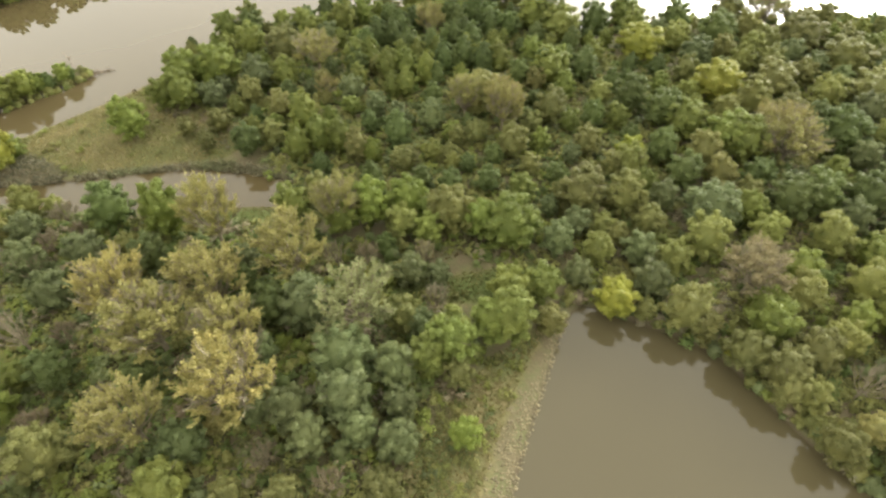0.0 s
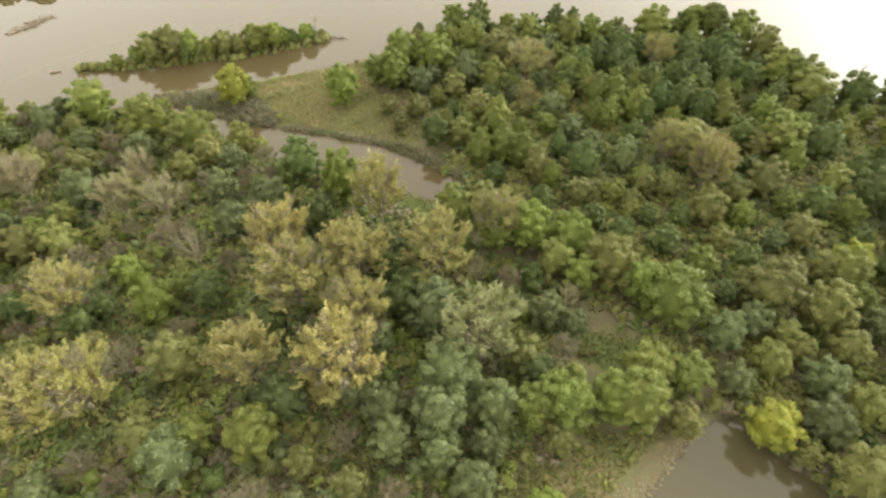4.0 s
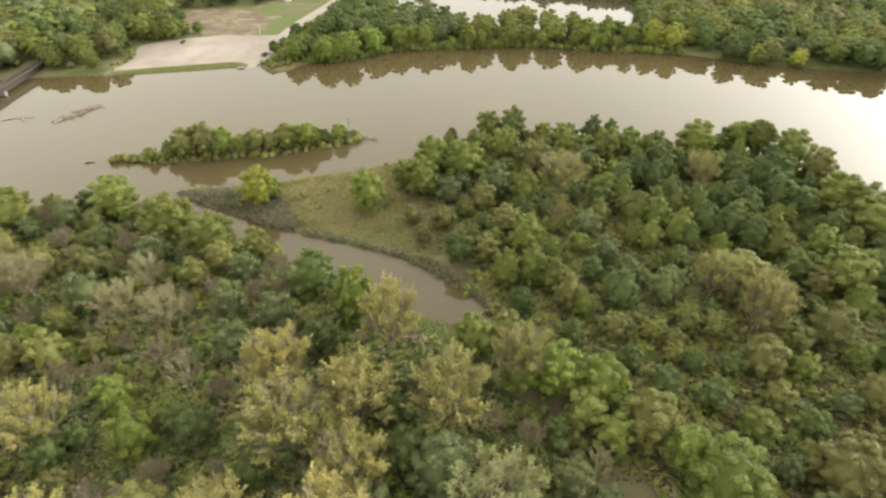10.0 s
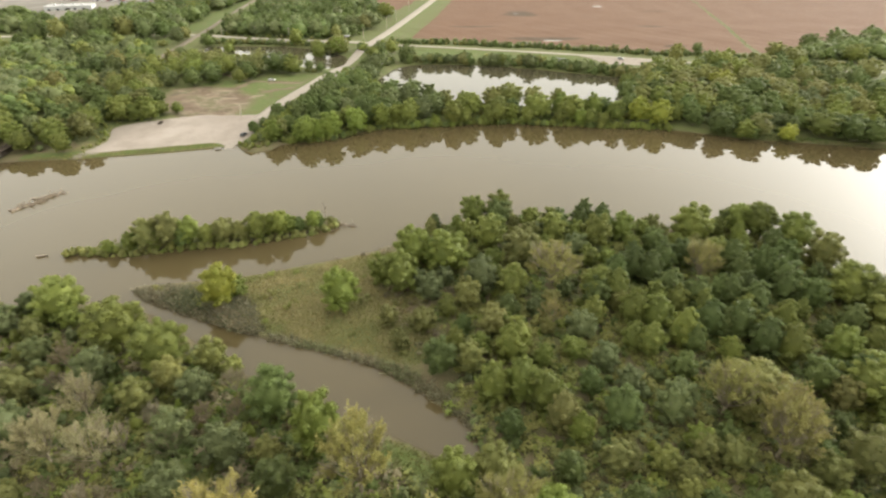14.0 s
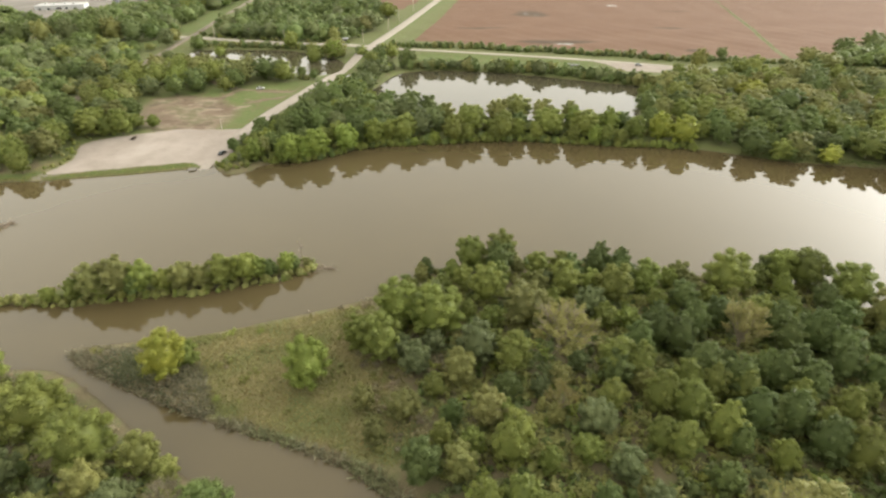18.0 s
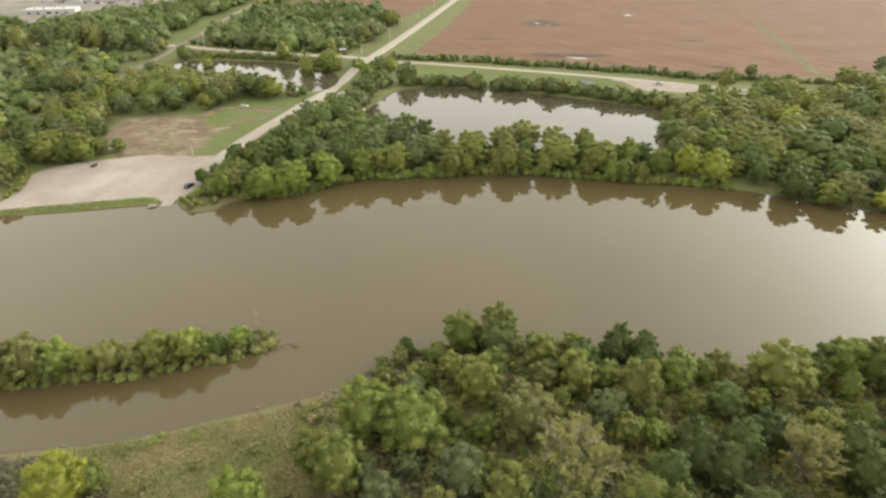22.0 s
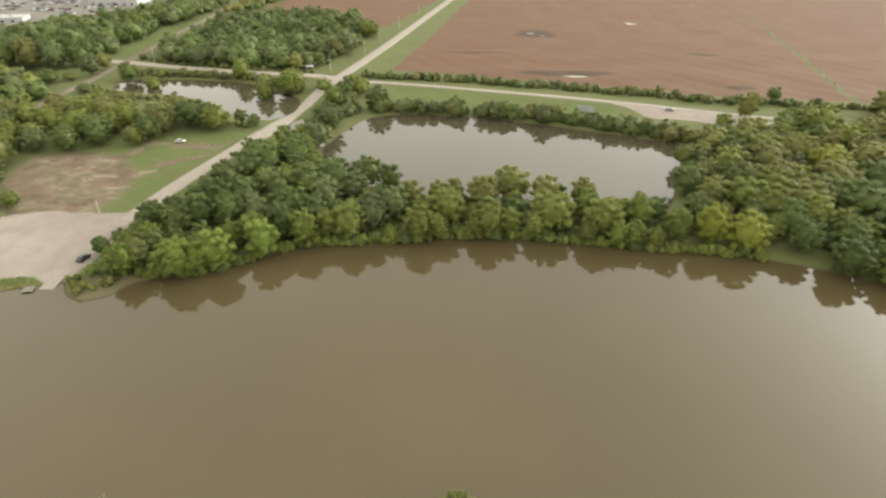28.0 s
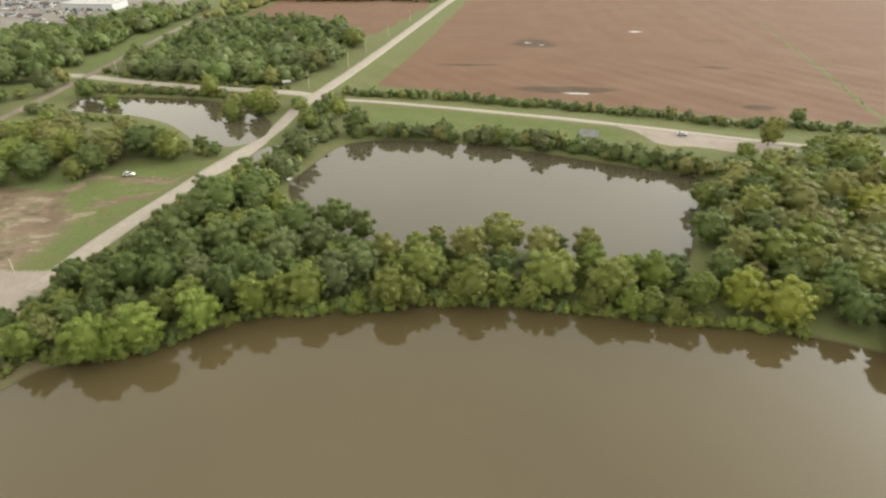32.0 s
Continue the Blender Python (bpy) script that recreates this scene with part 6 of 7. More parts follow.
blades("grass", [(30, 74), (60, 72), (110, 72), (140, 118), (112, 140), (60, 136), (30, 112), (40, 90)], 0.95, 0.5, [(0.090, 0.086, 0.038), (0.110, 0.098, 0.048), (0.080, 0.092, 0.034)], "olive-brown grass under the open wood", "grass", 0.6, 0.16, 0.2)
blades("grass", [(-100, 40), (-70, 14), (-40, 6), (-14, 10), (4, 18), (24, 38), (36, 52), (28, 70), (20, 92), (8, 106), (-20, 120), (-55, 140), (-95, 150)], 1.15, 0.75, [(0.120, 0.116, 0.050), (0.108, 0.122, 0.042), (0.135, 0.116, 0.062)], "tall olive grass between the trees", "grass", 0.7, 0.24, 0.2)
blades("grass", CLEARING, 0.7, 0.5, [(0.105, 0.122, 0.042), (0.125, 0.128, 0.050)], "green grass in a woodland clearing", "grass", 0.5, 0.16, 0.25)
blades("grass", [(-180, 257), (-141, 268), (-98, 279), (-92, 283), (-98, 286), (-129, 279), (-146, 275), (-178, 268)], 0.6, 0.26, [(0.130, 0.155, 0.050), (0.167, 0.161, 0.062)], "green grass strip along the sandy shore", "grass", 0.5, 0.16, 0.05)
blades("grass", [(140, 296), (160, 288), (182, 286), (220, 277), (222, 282), (184, 292), (150, 303)], 0.7, 0.5, [(0.074, 0.112, 0.031), (0.099, 0.112, 0.037)], "green grass on the low river bank", "grass", 0.5, 0.16, 0.05)


# ---- rocks of the pond's shore ----
STONE = plain("pale_limestone", (0.150, 0.129, 0.076), 0.9, 0.2, vary=0.35, scale=0.8, bump=0.03)


def rock_mesh(seed):
    rng = random.Random(seed)
    bm = bmesh.new()
    bmesh.ops.create_icosphere(bm, subdivisions=1, radius=1.0)
    for v in bm.verts:
        v.co *= rng.uniform(0.7, 1.15)
        v.co.z *= 0.6
    return from_bm("rock", bm, STONE)


def build_rocks():
    rng = np.random.default_rng(31)
    shapes = [rock_mesh(k) for k in range(6)]
    edge = SOUTH_POND
    bank = tagged(new("rock_bank"), "bank of loose pale limestone rocks along the pond", "rocks", kind="structure")
    spots = []
    for _ in range(14000):
        x, y = rng.uniform(-2, 60), rng.uniform(-2, 50)
        spots.append((x, y))
    xy = np.array(spots)
    d = signed(edge, xy)
    width = np.where(xy[:, 1] > 38, 2.4, 6.0) * rng.uniform(0.3, 1.0, len(xy)) ** 0.7
    keep = (d < 0.4) & (d > -width) & (xy[:, 0] < 47 + 0.2 * xy[:, 1]) & (xy[:, 0] - xy[:, 1] < 16)
    xy = xy[keep][:1900]
    order = np.argsort(-xy[:, 1])
    xy = xy[order]
    vs, qs, n = [], [], 0
    bv, bf = ball()
    for k, (x, y) in enumerate(xy):
        r = float(rng.uniform(0.14, 0.40))
        z = float(lie(x, y)) + r * 0.15
        if k < 300:
            part("rock", shapes[k % 6], bank, "", pose(x, y, z, rng.uniform(-20, 20), rng.uniform(-20, 20), rng.uniform(0, 360)) @ Matrix.Diagonal((r, r * rng.uniform(0.7, 1.2), r, 1)))
        else:
            p = bv * rng.uniform(0.7, 1.15, (len(bv), 1)) * (r, r * 0.8, r * 0.6) + (x, y, z)
            vs.append(p), qs.append(bf + n)
            n += len(bv)
    loose = part("loose_rocks", mesh_quads("loose_rocks", np.concatenate(vs), np.concatenate(qs), STONE), bank)
    tagged(loose, kind="stuff")


build_rocks()


def build_rubble():
    """Pale broken stone along the grass track."""
    rng = random.Random(37)
    shapes = [rock_mesh(20 + k) for k in range(4)]
    heap = tagged(new("rubble_row"), "row of pale broken stone along the grass track", "rocks")
    for k in range(40):
        x, y, r = -93 + 14 * rng.random(), 386.5 + rng.uniform(-0.9, 0.9), rng.uniform(0.2, 0.55)
        part("rock", shapes[k % 4], heap, "", pose(x, y, float(lie(x, y)) + r * 0.2, rng.uniform(-20, 20), 0, rng.uniform(0, 360)) @ Matrix.Diagonal((r * 1.4, r, r, 1)))


build_rubble()


# ---- driftwood and snags ----
DRIFT = plain("weathered_driftwood", (0.200, 0.165, 0.125), 0.9, 0.2, vary=0.35, scale=1.2)


def log_mesh(name, rng, length, radius, forks):
    verts, faces = [], []
    p, pts = Vector((-length / 2, 0, radius * 0.6)), []
    for k in range(5):
        pts.append(Vector((-length / 2 + length * k / 4, rng.uniform(-0.2, 0.2), radius * 0.6 + rng.uniform(-0.05, 0.12))))
    for k in range(4):
        tube(verts, faces, pts[k], pts[k + 1], radius * (1 - 0.17 * k), radius * (0.83 - 0.17 * k), 6)
    for k in range(forks):
        b = pts[rng.randrange(1, 4)].lerp(pts[4], rng.uniform(0, 0.9))
        e = b + Vector((rng.uniform(0.2, 1.2), rng.uniform(-1, 1), rng.uniform(0.0, 0.9))) * rng.uniform(0.6, 1.8)
        tube(verts, faces, b, e, radius * 0.4, radius * 0.15, 4)
        for _ in range(2):
            tube(verts, faces, b.lerp(e, 0.6), e + Vector((rng.uniform(-0.6, 0.6), rng.uniform(-0.6, 0.6), rng.uniform(0, 0.5))), radius * 0.2, radius * 0.08, 3)
    return mesh_from(name, verts, faces, DRIFT)


def lay_log(rng, x, y, turn, length, radius, forks, label):
    ob = tagged(new("driftwood_log", log_mesh("driftwood_log", rng, length, radius, forks)), label, "log", group="driftwood in the river")
    ob.matrix_world = pose(x, y, max(0.0, float(lie(x, y))) - 0.05, 0, 0, turn)


def build_driftwood():
    rng = random.Random(41)
    lay_log(rng, -120, 189.5, 10, 3.4, 0.45, 2, "dark short log afloat in the river")
    for k in range(16):
        u = k / 15
        lay_log(rng, -150 + 9 * u + rng.uniform(-1, 1), 222 + 12.5 * u + rng.uniform(-1, 1), 55 + rng.uniform(-50, 50), rng.uniform(3, 7), rng.uniform(0.18, 0.42), 7, "grey branching driftwood log stranded in the river")
    for k in range(3):
        lay_log(rng, -171 + 4 * k, 222 + k, rng.uniform(-20, 40), rng.uniform(3, 5), 0.2, 3, "grey branching driftwood log stranded in the river")
    for k in range(15):
        lay_log(rng, -37 + 1.1 * k, 209.5 - 0.1 * k + rng.uniform(-2, 2), -25 + rng.uniform(-35, 35), rng.uniform(3.5, 6), rng.uniform(0.1, 0.2), 6, "bare fallen branch at the end of the river island")
    for x, y in ((19, 312), (36, 315), (68, 313), (103, 309), (105, 308), (88, 206), (-45, 178), (-33, 182), (-22, 187), (-60, 176)):
        lay_log(rng, x, y, rng.uniform(-40, 40), rng.uniform(2.5, 4.5), rng.uniform(0.12, 0.22), 3, "pale driftwood log lying on the muddy bank")
    for x, y, h in ((157, 164, 9.0), (187, 147, 8.5), (-31, 213, 8.0), (92, 203, 8.0)):
        root = tagged(new("snag"), "dark leafless snag standing at the water's edge", "dead tree", group="snags at the water")
        root.location, root.scale = (x, y, max(-0.3, float(lie(x, y)))), (0.45, 0.45, h / 9.6)
        part("trunk", trunk_mesh("trunk", int(x) + 500, DRIFT, 9.0, 8, 3, 3.0, 0.22), root)


build_driftwood()


# ---- railway bridge and track ----
STEEL = plain("rusty_dark_steel", (0.053, 0.043, 0.034), 0.7, 0.4, 0.3, vary=0.4, scale=0.8)
RAIL_STEEL = plain("worn_rail_steel", (0.149, 0.124, 0.105), 0.45, 0.5, 0.7, vary=0.2, scale=2.0)
TIMBER = plain("dark_tie_timber", (0.081, 0.065, 0.050), 0.9, 0.2, vary=0.35, scale=1.5)
CONCRETE = plain("pale_concrete", (0.180, 0.167, 0.146), 0.9, 0.2, vary=0.18, scale=0.7, bump=0.01)
WHITE = plain("white_paint", (0.465, 0.458, 0.427), 0.5, 0.4, vary=0.06, scale=2.0)


def box_mesh(name, material, x0, x1, y0, y1, z0, z1, bevel=0.0):
    bm = bmesh.new()
    box_bm(bm, x0, x1, y0, y1, z0, z1, bevel)
    return from_bm(name, bm, material)


def build_bridge():
    x, y0, y1, top = -188.5, 146.0, 279.0, 3.6
    bridge = tagged(new("railway_bridge"), "dark steel girder railway bridge over the river", "bridge")
    bridge.location = (x, y0, 0)
    length = y1 - y0
    for side in (-1.9, 1.9):
        g = part("girder", box_mesh("girder", STEEL, side - 0.16, side + 0.16, 0, length, top - 2.5, top - 0.02, 0.03), bridge)
        for k in range(28):
            part("stiffener", box_mesh("stiffener", STEEL, side * 1.085 - 0.1, side * 1.085 + 0.1, length * (k + 0.5) / 28 - 0.06, length * (k + 0.5) / 28 + 0.06, top - 1.85, top - 0.1), g)
    tie = box_mesh("tie", TIMBER, -1.6, 1.6, -0.13, 0.13, top, top + 0.18, 0.02)
    for k in range(int(length / 1.0)):
        part("tie", tie, bridge, "", pose(0, 0.5 + k * 1.0, 0))
    for side in (-0.72, 0.72):
        part("rail", box_mesh("rail", RAIL_STEEL, side - 0.05, side + 0.05, 0, length, top + 0.18, top + 0.34, 0.01), bridge)
    part("walkway", box_mesh("walkway", TIMBER, 1.65, 2.5, 0, length, top + 0.0, top + 0.08, 0.01), bridge)
    part("handrail", box_mesh("handrail", STEEL, 2.42, 2.48, 0, length, top + 1.0, top + 1.06), bridge)
    for k in range(34):
        part("handrail_post", box_mesh("handrail_post", STEEL, 2.42, 2.48, 1 + k * 4 - 0.03, 1 + k * 4 + 0.03, top + 0.08, top + 1.0), bridge)
    for k in range(5):
        part("pier", box_mesh("pier", CONCRETE, -2.6, 2.6, length * k / 4 - 0.9 + (0.9 if k == 0 else -0.9 if k == 4 else 0), length * k / 4 + 0.9 + (0.9 if k == 0 else -0.9 if k == 4 else 0), -2.4, top - 1.9, 0.15), bridge)


def build_track():
    line = np.array(TRACK)
    s = np.concatenate([[0], np.cumsum(np.linalg.norm(np.diff(line, axis=0), axis=1))])
    t = np.arange(0, 400, 3.0)
    x, y = np.interp(t, s, line[:, 0]), np.interp(t, s, line[:, 1])
    z = lie(x, y) + 0.24
    track = tagged(new("railway_track"), "two worn steel rails on brown ballast", "railway", kind="structure")
    for side in (-0.72, 0.72):
        v = np.concatenate([np.stack([x + side + d, y, z + h], 1)[:, None] for d, h in ((-0.05, 0), (-0.05, 0.16), (0.05, 0.16), (0.05, 0))], 1).reshape(-1, 3)
        k = np.arange(len(v)).reshape(len(t), 4)
        q = np.concatenate([np.stack([k[:-1, i], k[:-1, i + 1], k[1:, i + 1], k[1:, i]], 1) for i in range(3)])
        part("rail", mesh_quads("rail", v, q, RAIL_STEEL), track)


build_bridge()
build_track()


# ---- vehicles ----
TYRE = plain("black_tyre", (0.03, 0.03, 0.03), 0.85, 0.2, vary=0.1)
GLASS = plain("dark_car_glass", (0.03, 0.035, 0.04), 0.08, 0.6, vary=0.1)
PAINTS = {c: plain(c + "_car_paint", v, 0.3, 0.5, vary=0.05) for c, v in (("black", (0.015, 0.015, 0.017)), ("white", (0.540, 0.540, 0.525)), ("silver", (0.300, 0.307, 0.315)), ("red", (0.225, 0.030, 0.022)), ("blue", (0.045, 0.068, 0.150)))}


def prism(name, profile, half, material, inset=0.0, z_in=None):
    """A car's body or cabin: a side profile drawn across its width, its upper points drawn in."""
    bm = bmesh.new()
    rows = []
    for side in (-1, 1):
        rows.append([bm.verts.new((x, side * (half - (inset if z_in is not None and z > z_in else 0)), z)) for x, z in profile])
    n = len(profile)
    for k in range(n):
        bm.faces.new((rows[0][k], rows[0][(k + 1) % n], rows[1][(k + 1) % n], rows[1][k]))
    bm.faces.new(rows[0][::-1]), bm.faces.new(rows[1])
    bmesh.ops.recalc_face_normals(bm, faces=bm.faces)
    bmesh.ops.bevel(bm, geom=list(bm.edges), offset=0.05, segments=1, affect="EDGES")
    return from_bm(name, bm, material)


CAR_BODY = [(-2.2, 0.32), (2.15, 0.32), (2.25, 0.62), (2.1, 0.82), (0.95, 0.95), (-2.0, 0.98), (-2.25, 0.75)]
CAR_CABIN = [(1.0, 0.90), (0.35, 1.42), (-1.2, 1.46), (-1.95, 0.92)]
BODY_OF = {c: prism("body", CAR_BODY, 0.9, m) for c, m in PAINTS.items()}
ROOF_OF = {c: box_mesh("roof", m, -1.2, 0.35, -0.62, 0.62, 1.40, 1.49, 0.03) for c, m in PAINTS.items()}
CABIN = prism("glasshouse", CAR_CABIN, 0.84, GLASS, 0.16, 1.2)


def wheel_mesh():
    bm = bmesh.new()
    bmesh.ops.create_cone(bm, cap_ends=True, segments=14, radius1=0.33, radius2=0.33, depth=0.22, matrix=Matrix.Rotation(radians(90), 4, "X"))
    return from_bm("wheel", bm, TYRE)


WHEEL = wheel_mesh()


CAR_PARK_Z = 2.75


def park_car(x, y, turn, colour, label, group=""):
    car = tagged(new("car"), label, "car", group=group)
    car.matrix_world = pose(x, y, float(lie(x, y)) + 0.1, 0, 0, turn)
    part("body", BODY_OF[colour], car)
    part("glasshouse", CABIN, car, "dark glass windows")
    part("roof", ROOF_OF[colour], car)
    for a in (-1.35, 1.4):
        for b in (-0.83, 0.83):
            part("wheel", WHEEL, car, "", pose(a, b, 0.33))
    return car


park_car(-86, 295, 80, "black", "black car parked on the gravel beside the boat ramp")
park_car(-96.5, 388, 5, "white", "white car parked on the grass track")
park_car(139, 438, -12, "silver", "silver car parked on the levee gravel")


PAVED = plain("worn_grey_paving", (0.146, 0.133, 0.115), 0.9, 0.2, vary=0.22, scale=0.06)


def build_parking():
    rng = random.Random(61)
    tagged(new("car_park", outline_mesh("car_park", PARKING, CAR_PARK_Z, PAVED)), "pale grey paved car park behind the woods", "pavement", kind="structure")
    first = {}
    z = CAR_PARK_Z
    for row, (x0, y0, x1, y1, n) in enumerate(((-351, 724, -316, 735, 13), (-340, 716, -308, 722, 12), (-381, 703, -343, 701, 13), (-385, 711, -345, 709, 14), (-436, 760, -400, 764, 12), (-431, 772, -394, 776, 12), (-440, 749, -404, 753, 12), (-428, 737, -399, 741, 9), (-394, 744, -360, 748, 11), (-392, 731, -358, 736, 11), (-396, 757, -366, 761, 10), (-388, 770, -350, 774, 12), (-440, 783, -400, 787, 12),
                                               (-322, 699, -300, 694, 8), (-311, 681, -295, 680, 6), (-303, 668, -290, 666, 5), (-430, 724, -400, 720, 10), (-428, 711, -398, 706, 10), (-352, 690, -328, 687, 8), (-338, 678, -318, 675, 7))):
        for k in range(n):
            if rng.random() < 0.12:
                continue
            u = (k + 0.5) / n
            x, y = x0 + (x1 - x0) * u, y0 + (y1 - y0) * u
            colour = rng.choice(("white", "white", "white", "silver", "silver", "silver", "black", "black", "black", "black", "red", "blue"))
            turn = 100 + rng.uniform(-4, 4)
            if colour in first:
                copy_thing(first[colour], pose(x, y, z, 0, 0, turn))
            else:
                first[colour] = park_car(x, y, turn, colour, colour + " car in the rows of a large car park", "cars in the car park")
                first[colour].location.z = z


build_parking()


# ---- buildings ----
SIDING = plain("pale_metal_siding", (0.390, 0.398, 0.390), 0.6, 0.4, vary=0.08, scale=0.3)
ROOFING = plain("pale_grey_roofing", (0.315, 0.315, 0.307), 0.7, 0.3, vary=0.10, scale=0.15)


def flat_building(x, y, turn, w, d, h, label):
    b = tagged(new("warehouse"), label, "building")
    b.matrix_world = pose(x, y, float(lie(x, y)) - 0.3, 0, 0, turn)
    part("wall", box_mesh("wall", SIDING, -w / 2, w / 2, -d / 2, d / 2, 0, h, 0.05), b)
    part("roof", box_mesh("roof", ROOFING, -w / 2 - 0.3, w / 2 + 0.3, -d / 2 - 0.3, d / 2 + 0.3, h + 0.004, h + 0.5, 0.08), b)
    win = box_mesh("window", GLASS, -1.2, 1.2, -0.05, 0.05, 1.2, 2.8)
    for k in range(int(w / 8)):
        part("window", win, b, "", pose(-w / 2 + 4 + 8 * k, -d / 2 - 0.03, 0))
    part("door", box_mesh("door", STEEL, -1.5, 1.5, -d / 2 - 0.06, -d / 2 + 0.05, 0, 3.2), b)
    unit = box_mesh("roof_unit", SIDING, -1.2, 1.2, -1, 1, h + 0.5, h + 1.8, 0.05)
    for k in range(4):
        part("roof_unit", unit, b, "", pose(-w / 3 + k * w / 5, d * 0.1 * (-1) ** k, 0))


flat_building(-318, 748, -2, 50, 26, 6.5, "long low pale warehouse with a flat grey roof")
flat_building(-375, 652, 14, 44, 16, 4.5, "low white-walled warehouse beside the car park")


SHED_WALL = plain("weathered_shed_wall", (0.149, 0.143, 0.124), 0.8, 0.3, vary=0.15, scale=1.5)


def small_shed(x, y, turn, w, d, h, label):
    b = tagged(new("shed"), label, "shed")
    b.matrix_world = pose(x, y, float(lie(x, y)) - 0.05, 0, 0, turn)
    part("wall", box_mesh("wall", SHED_WALL, -w / 2, w / 2, -d / 2, d / 2, 0, h, 0.03), b)
    bm = bmesh.new()
    v = [bm.verts.new(p) for p in ((-w / 2 - 0.2, -d / 2 - 0.2, h), (w / 2 + 0.2, -d / 2 - 0.2, h), (w / 2 + 0.2, d / 2 + 0.2, h), (-w / 2 - 0.2, d / 2 + 0.2, h), (-w / 2 - 0.2, 0, h + 0.8), (w / 2 + 0.2, 0, h + 0.8))]
    for f in ((0, 1, 5, 4), (2, 3, 4, 5), (0, 4, 3), (1, 2, 5), (0, 3, 2, 1)):
        bm.faces.new([v[k] for k in f])
    part("roof", from_bm("roof", bm, ROOFING), b)
    part("door", box_mesh("door", STEEL, -0.45, 0.45, -d / 2 - 0.03, -d / 2 + 0.02, 0, min(2.0, h * 0.9)), b)


small_shed(-67, 512, 15, 4.4, 3.2, 2.2, "small shed with a pale grey roof among trees")
small_shed(-31, 426.5, 20, 3.6, 2.4, 1.6, "small white fishing shed on the pond's bank")


def rowing_boat(x, y, turn, label):
    """A flat-bottomed boat drawn up on the bank."""
    boat = tagged(new("rowing_boat"), label, "boat")
    boat.matrix_world = pose(x, y, max(float(lie(x, y)), 0.0) + 0.06, 4, 3, turn)
    bm = bmesh.new()
    ring = [(-1.9, 0.62), (0.6, 0.68), (1.9, 0.15), (1.9, -0.15), (0.6, -0.68), (-1.9, -0.62)]
    lo = [bm.verts.new((a * 0.9, b * 0.75, 0)) for a, b in ring]
    hi = [bm.verts.new((a, b, 0.48)) for a, b in ring]
    inner = [bm.verts.new((a * 0.95, b * 0.9, 0.46)) for a, b in ring]
    base = [bm.verts.new((a * 0.86, b * 0.7, 0.05)) for a, b in ring]
    for k in range(6):
        j = (k + 1) % 6
        bm.faces.new((lo[k], lo[j], hi[j], hi[k])), bm.faces.new((hi[k], hi[j], inner[j], inner[k])), bm.faces.new((inner[k], inner[j], base[j], base[k]))
    bm.faces.new(lo[::-1]), bm.faces.new(base)
    bmesh.ops.recalc_face_normals(bm, faces=bm.faces)
    part("hull", from_bm("hull", bm, WHITE), boat)
    for a in (-1.2, 0.1):
        part("thwart", box_mesh("thwart", WHITE, a - 0.14, a + 0.14, -0.56, 0.56, 0.34, 0.38), boat)


rowing_boat(-32, 389.5, 70, "white rowing boat drawn up on the pond's bank")


# ---- poles, ramp, slabs, puddles ----
POLE_WOOD = plain("weathered_pole_wood", (0.36, 0.33, 0.27), 0.85, 0.2, vary=0.15, scale=1.0)


def utility_pole(x, y, h, lean, turn, arm=True):
    pole = tagged(new("utility_pole"), "weathered wooden utility pole beside the road" if arm else "bare weathered wooden post beside the gravel lot", "pole", group="roadside poles")
    pole.matrix_world = pose(x, y, float(lie(x, y)) - 0.3, lean, lean * 0.4, turn)
    verts, faces = [], []
    tube(verts, faces, (0, 0, 0), (0, 0, h), 0.21, 0.14, 8)
    faces.append(tuple(range(8, 16)))
    part("shaft", mesh_from("shaft", verts, faces, POLE_WOOD), pole)
    if arm:
        part("crossarm", box_mesh("crossarm", POLE_WOOD, -1.1, 1.1, 0.11, 0.23, h - 0.75, h - 0.6, 0.01), pole)
        for k in (-0.95, 0, 0.95):
            part("insulator", box_mesh("insulator", WHITE, k - 0.05, k + 0.05, 0.12, 0.22, h - 0.6, h - 0.42, 0.02), pole)


for x, y, h, lean, turn, arm in ((-173, 520, 10, 6, 90, True), (-198, 492, 8, -8, 90, True), (-95, 320, 6.0, 5, 100, False), (-52, 505, 10, 0, 20, True), (-37, 548, 10, 2, 80, True), (-31, 585, 10, -2, 80, True),
                                 (-113, 507, 9, 1, 5, True), (-143, 517, 9, 2, 5, True), (-22, 640, 10, 0, 80, True), (-10, 700, 10, 1, 80, True)):
    utility_pole(x, y, h, lean, turn, arm)


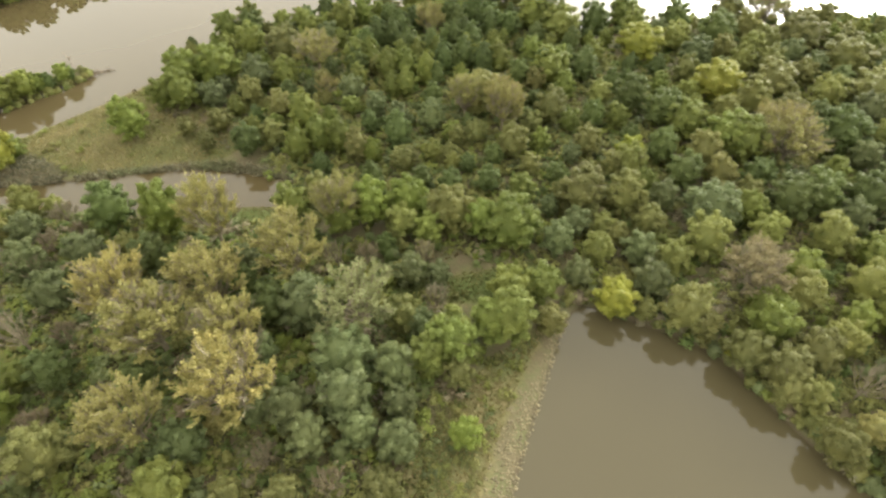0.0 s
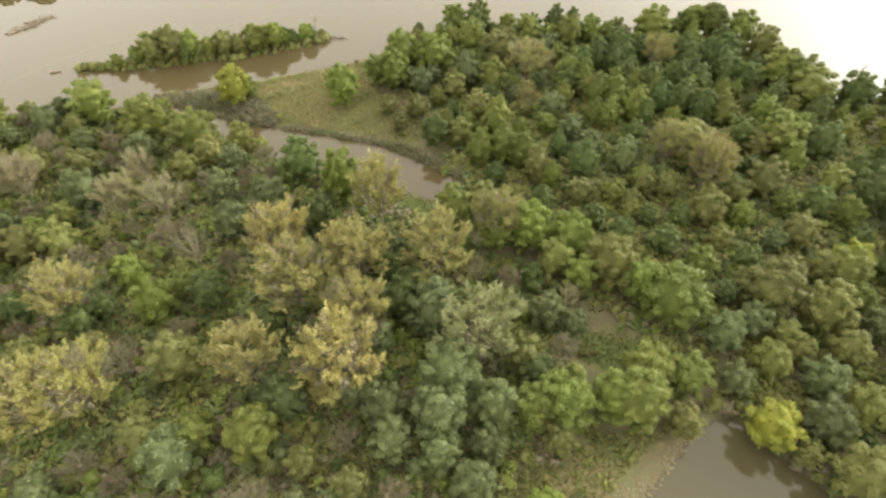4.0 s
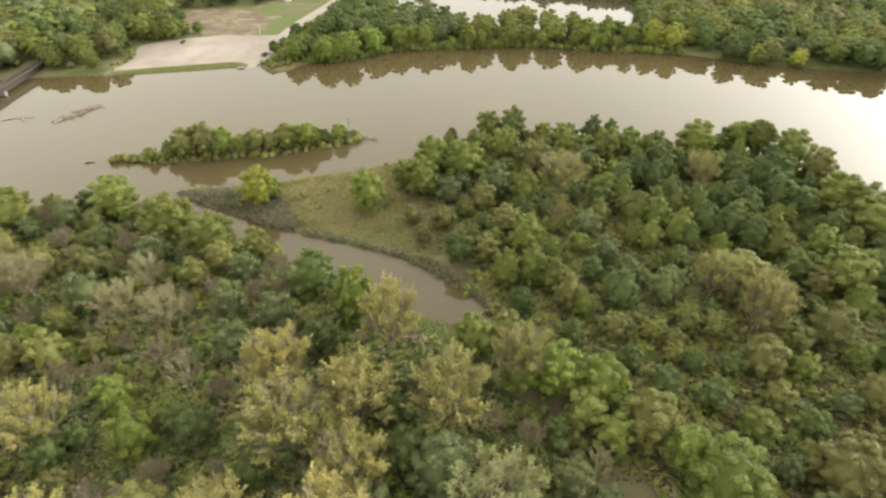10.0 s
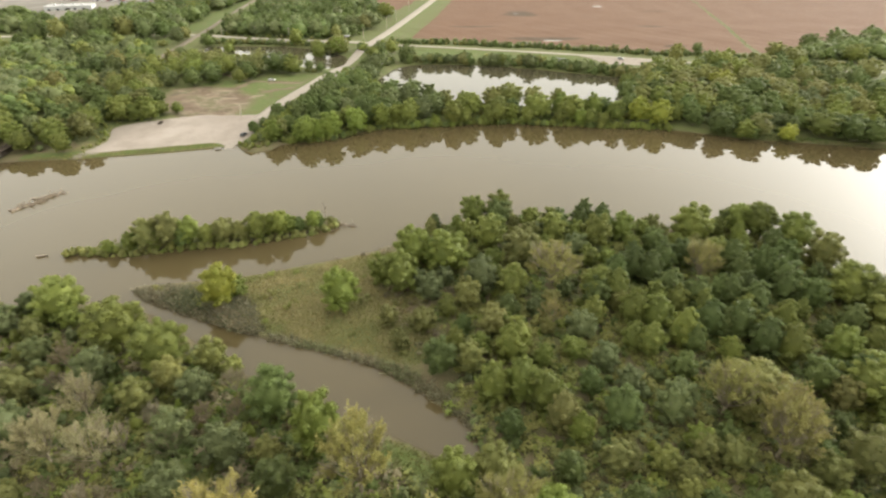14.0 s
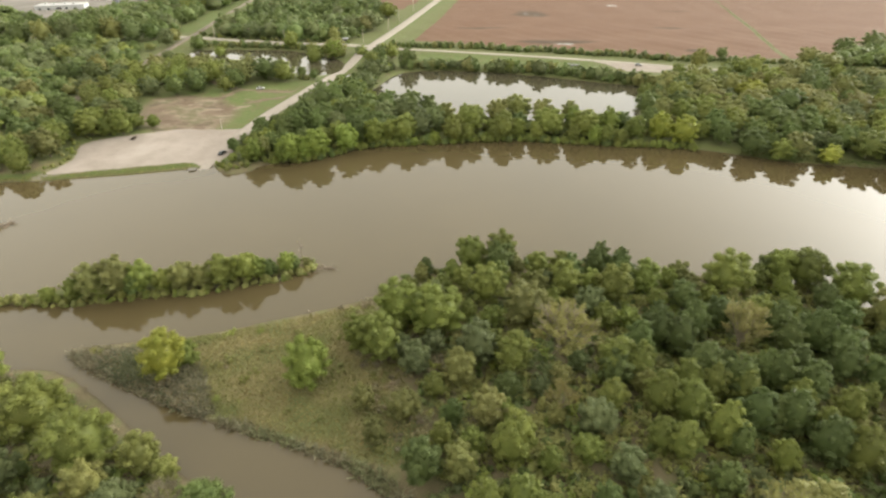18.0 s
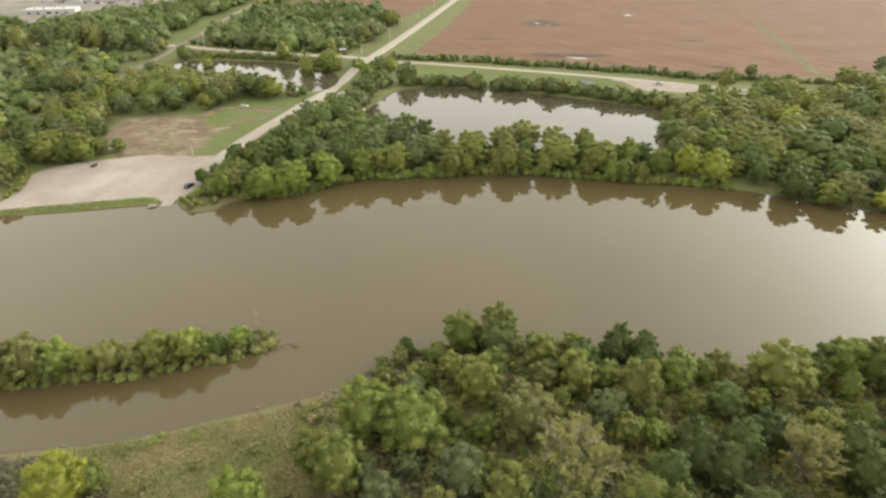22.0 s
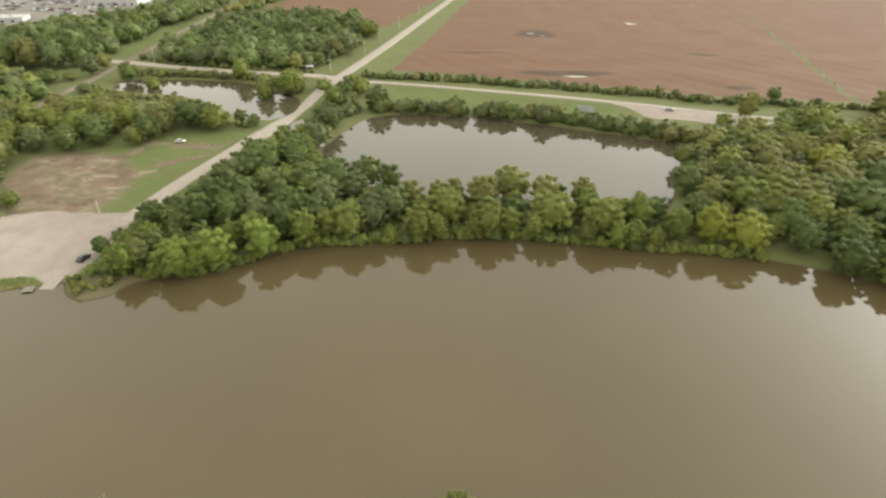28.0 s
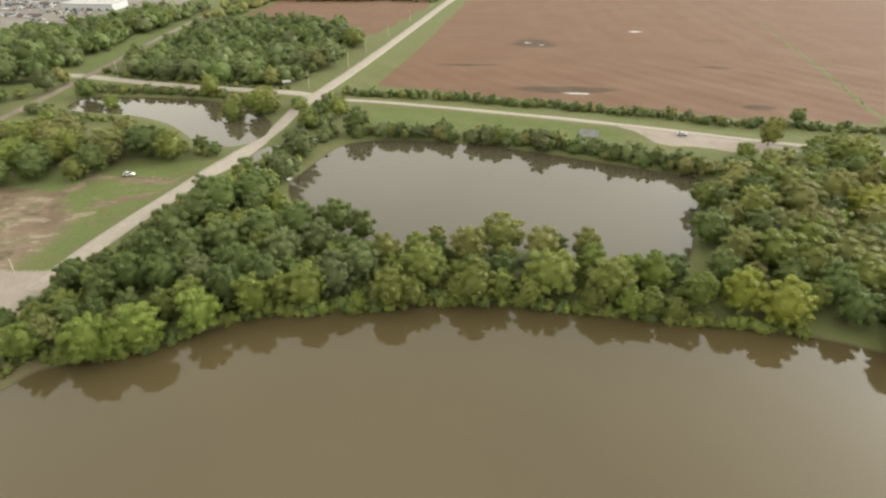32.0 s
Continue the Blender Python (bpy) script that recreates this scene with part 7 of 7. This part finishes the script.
def build_ramp():
    bm = bmesh.new()
    v = [bm.verts.new(p) for p in ((-91.4, 277.5, -0.45), (-87.4, 277.5, -0.45), (-86.2, 289, 1.12), (-91.0, 289, 1.12), (-91.4, 277.5, -0.9), (-87.4, 277.5, -0.9), (-86.2, 289, 0.6), (-91.0, 289, 0.6))]
    for f in ((0, 1, 2, 3), (4, 7, 6, 5), (0, 4, 5, 1), (1, 5, 6, 2), (2, 6, 7, 3), (3, 7, 4, 0)):
        bm.faces.new([v[k] for k in f])
    tagged(new("boat_ramp", from_bm("boat_ramp", bm, GRAVEL)), "pale concrete boat ramp sloping into the river", "ramp", kind="structure")
    dock = tagged(new("dock"), "small square pale dock beside the boat ramp", "dock")
    dock.matrix_world = pose(-93.8, 280.2, 0, 0, 0, 14)
    board = box_mesh("board", CONCRETE, -1.5, 1.5, -0.17, 0.17, 0.38, 0.46, 0.01)
    for k in range(7):
        part("board", board, dock, "", pose(0, -1.14 + k * 0.38, 0))
    post = box_mesh("post", POLE_WOOD, -0.09, 0.09, -0.09, 0.09, -1.6, 0.378)
    for a in (-1.3, 1.3):
        for b in (-1.1, 1.1):
            part("post", post, dock, "", pose(a, b, 0))


build_ramp()


def build_debris():
    """Burnt wood heaped on the sandy lot."""
    rng = random.Random(71)
    heap = tagged(new("debris_heap"), "dark heap of burnt wood on the sandy lot", "debris")
    heap.location = (-133.5, 311, float(lie(-133.5, 311)))
    for k in range(14):
        w, d = rng.uniform(0.15, 0.3), rng.uniform(0.6, 1.3)
        part("plank", box_mesh("plank", TIMBER, -d, d, -w, w, 0, 0.18, 0.02), heap, "", pose(rng.uniform(-1, 1), rng.uniform(-0.8, 0.8), 0.08 + 0.09 * k, rng.uniform(-14, 14), rng.uniform(-14, 14), rng.uniform(0, 180)))


build_debris()


MAT_GREY = plain("grey_concrete", (0.118, 0.118, 0.112), 0.9, 0.2, vary=0.2, scale=0.7)


def build_slab():
    """Ribbed grey mats on the levee's slope."""
    slab = tagged(new("erosion_mat"), "grey ribbed concrete mat on the grassy levee slope", "slab")
    z = float(lie(97, 443))
    slab.matrix_world = pose(97, 443, z + 0.25, 2, 0, -12)
    rib = box_mesh("rib", MAT_GREY, -4.6, 4.6, -0.42, 0.42, -0.5, 0.12, 0.05)
    for k in range(13):
        part("rib", rib, slab, "", pose(0, -6 + k, 0))


build_slab()

# pale base colour paints in the bright sky mirrored by the puddles
PUDDLE = water_material("puddle_water_painted_sky", (0.260, 0.242, 0.211), (0.285, 0.267, 0.236))


def puddle(x, y, a, b, turn):
    rng = random.Random(int(x))
    ring = [(x + math.cos(w) * a * k * math.cos(turn) - math.sin(w) * b * k * math.sin(turn), y + math.cos(w) * a * k * math.sin(turn) + math.sin(w) * b * k * math.cos(turn))
            for w, k in ((2 * math.pi * i / 22, rng.uniform(0.72, 1.15)) for i in range(22))]
    z = float(max(lie(px, py) for px, py in ring)) + 0.03
    tagged(new("puddle", outline_mesh("puddle", ring, z, PUDDLE)), "bright rain puddle in the brown field", "puddle", kind="structure")


for x, y, a, b, turn in ((101, 501, 8.5, 1.5, -0.12), (177, 666, 6, 2, 0), (86, 624, 3, 1.5, 0), (95, 618, 2.5, 1, 0), (180, 421.5, 5, 1.0, -0.1)):
    puddle(x, y, a, b, turn)
tagged(new("rock", rock_mesh(77)), "pale round rock in the meadow grass", "rock").matrix_world = pose(-38.5, 165.5, float(lie(-38.5, 165.5)) + 0.25) @ Matrix.Diagonal((0.7, 0.5, 0.7, 1))
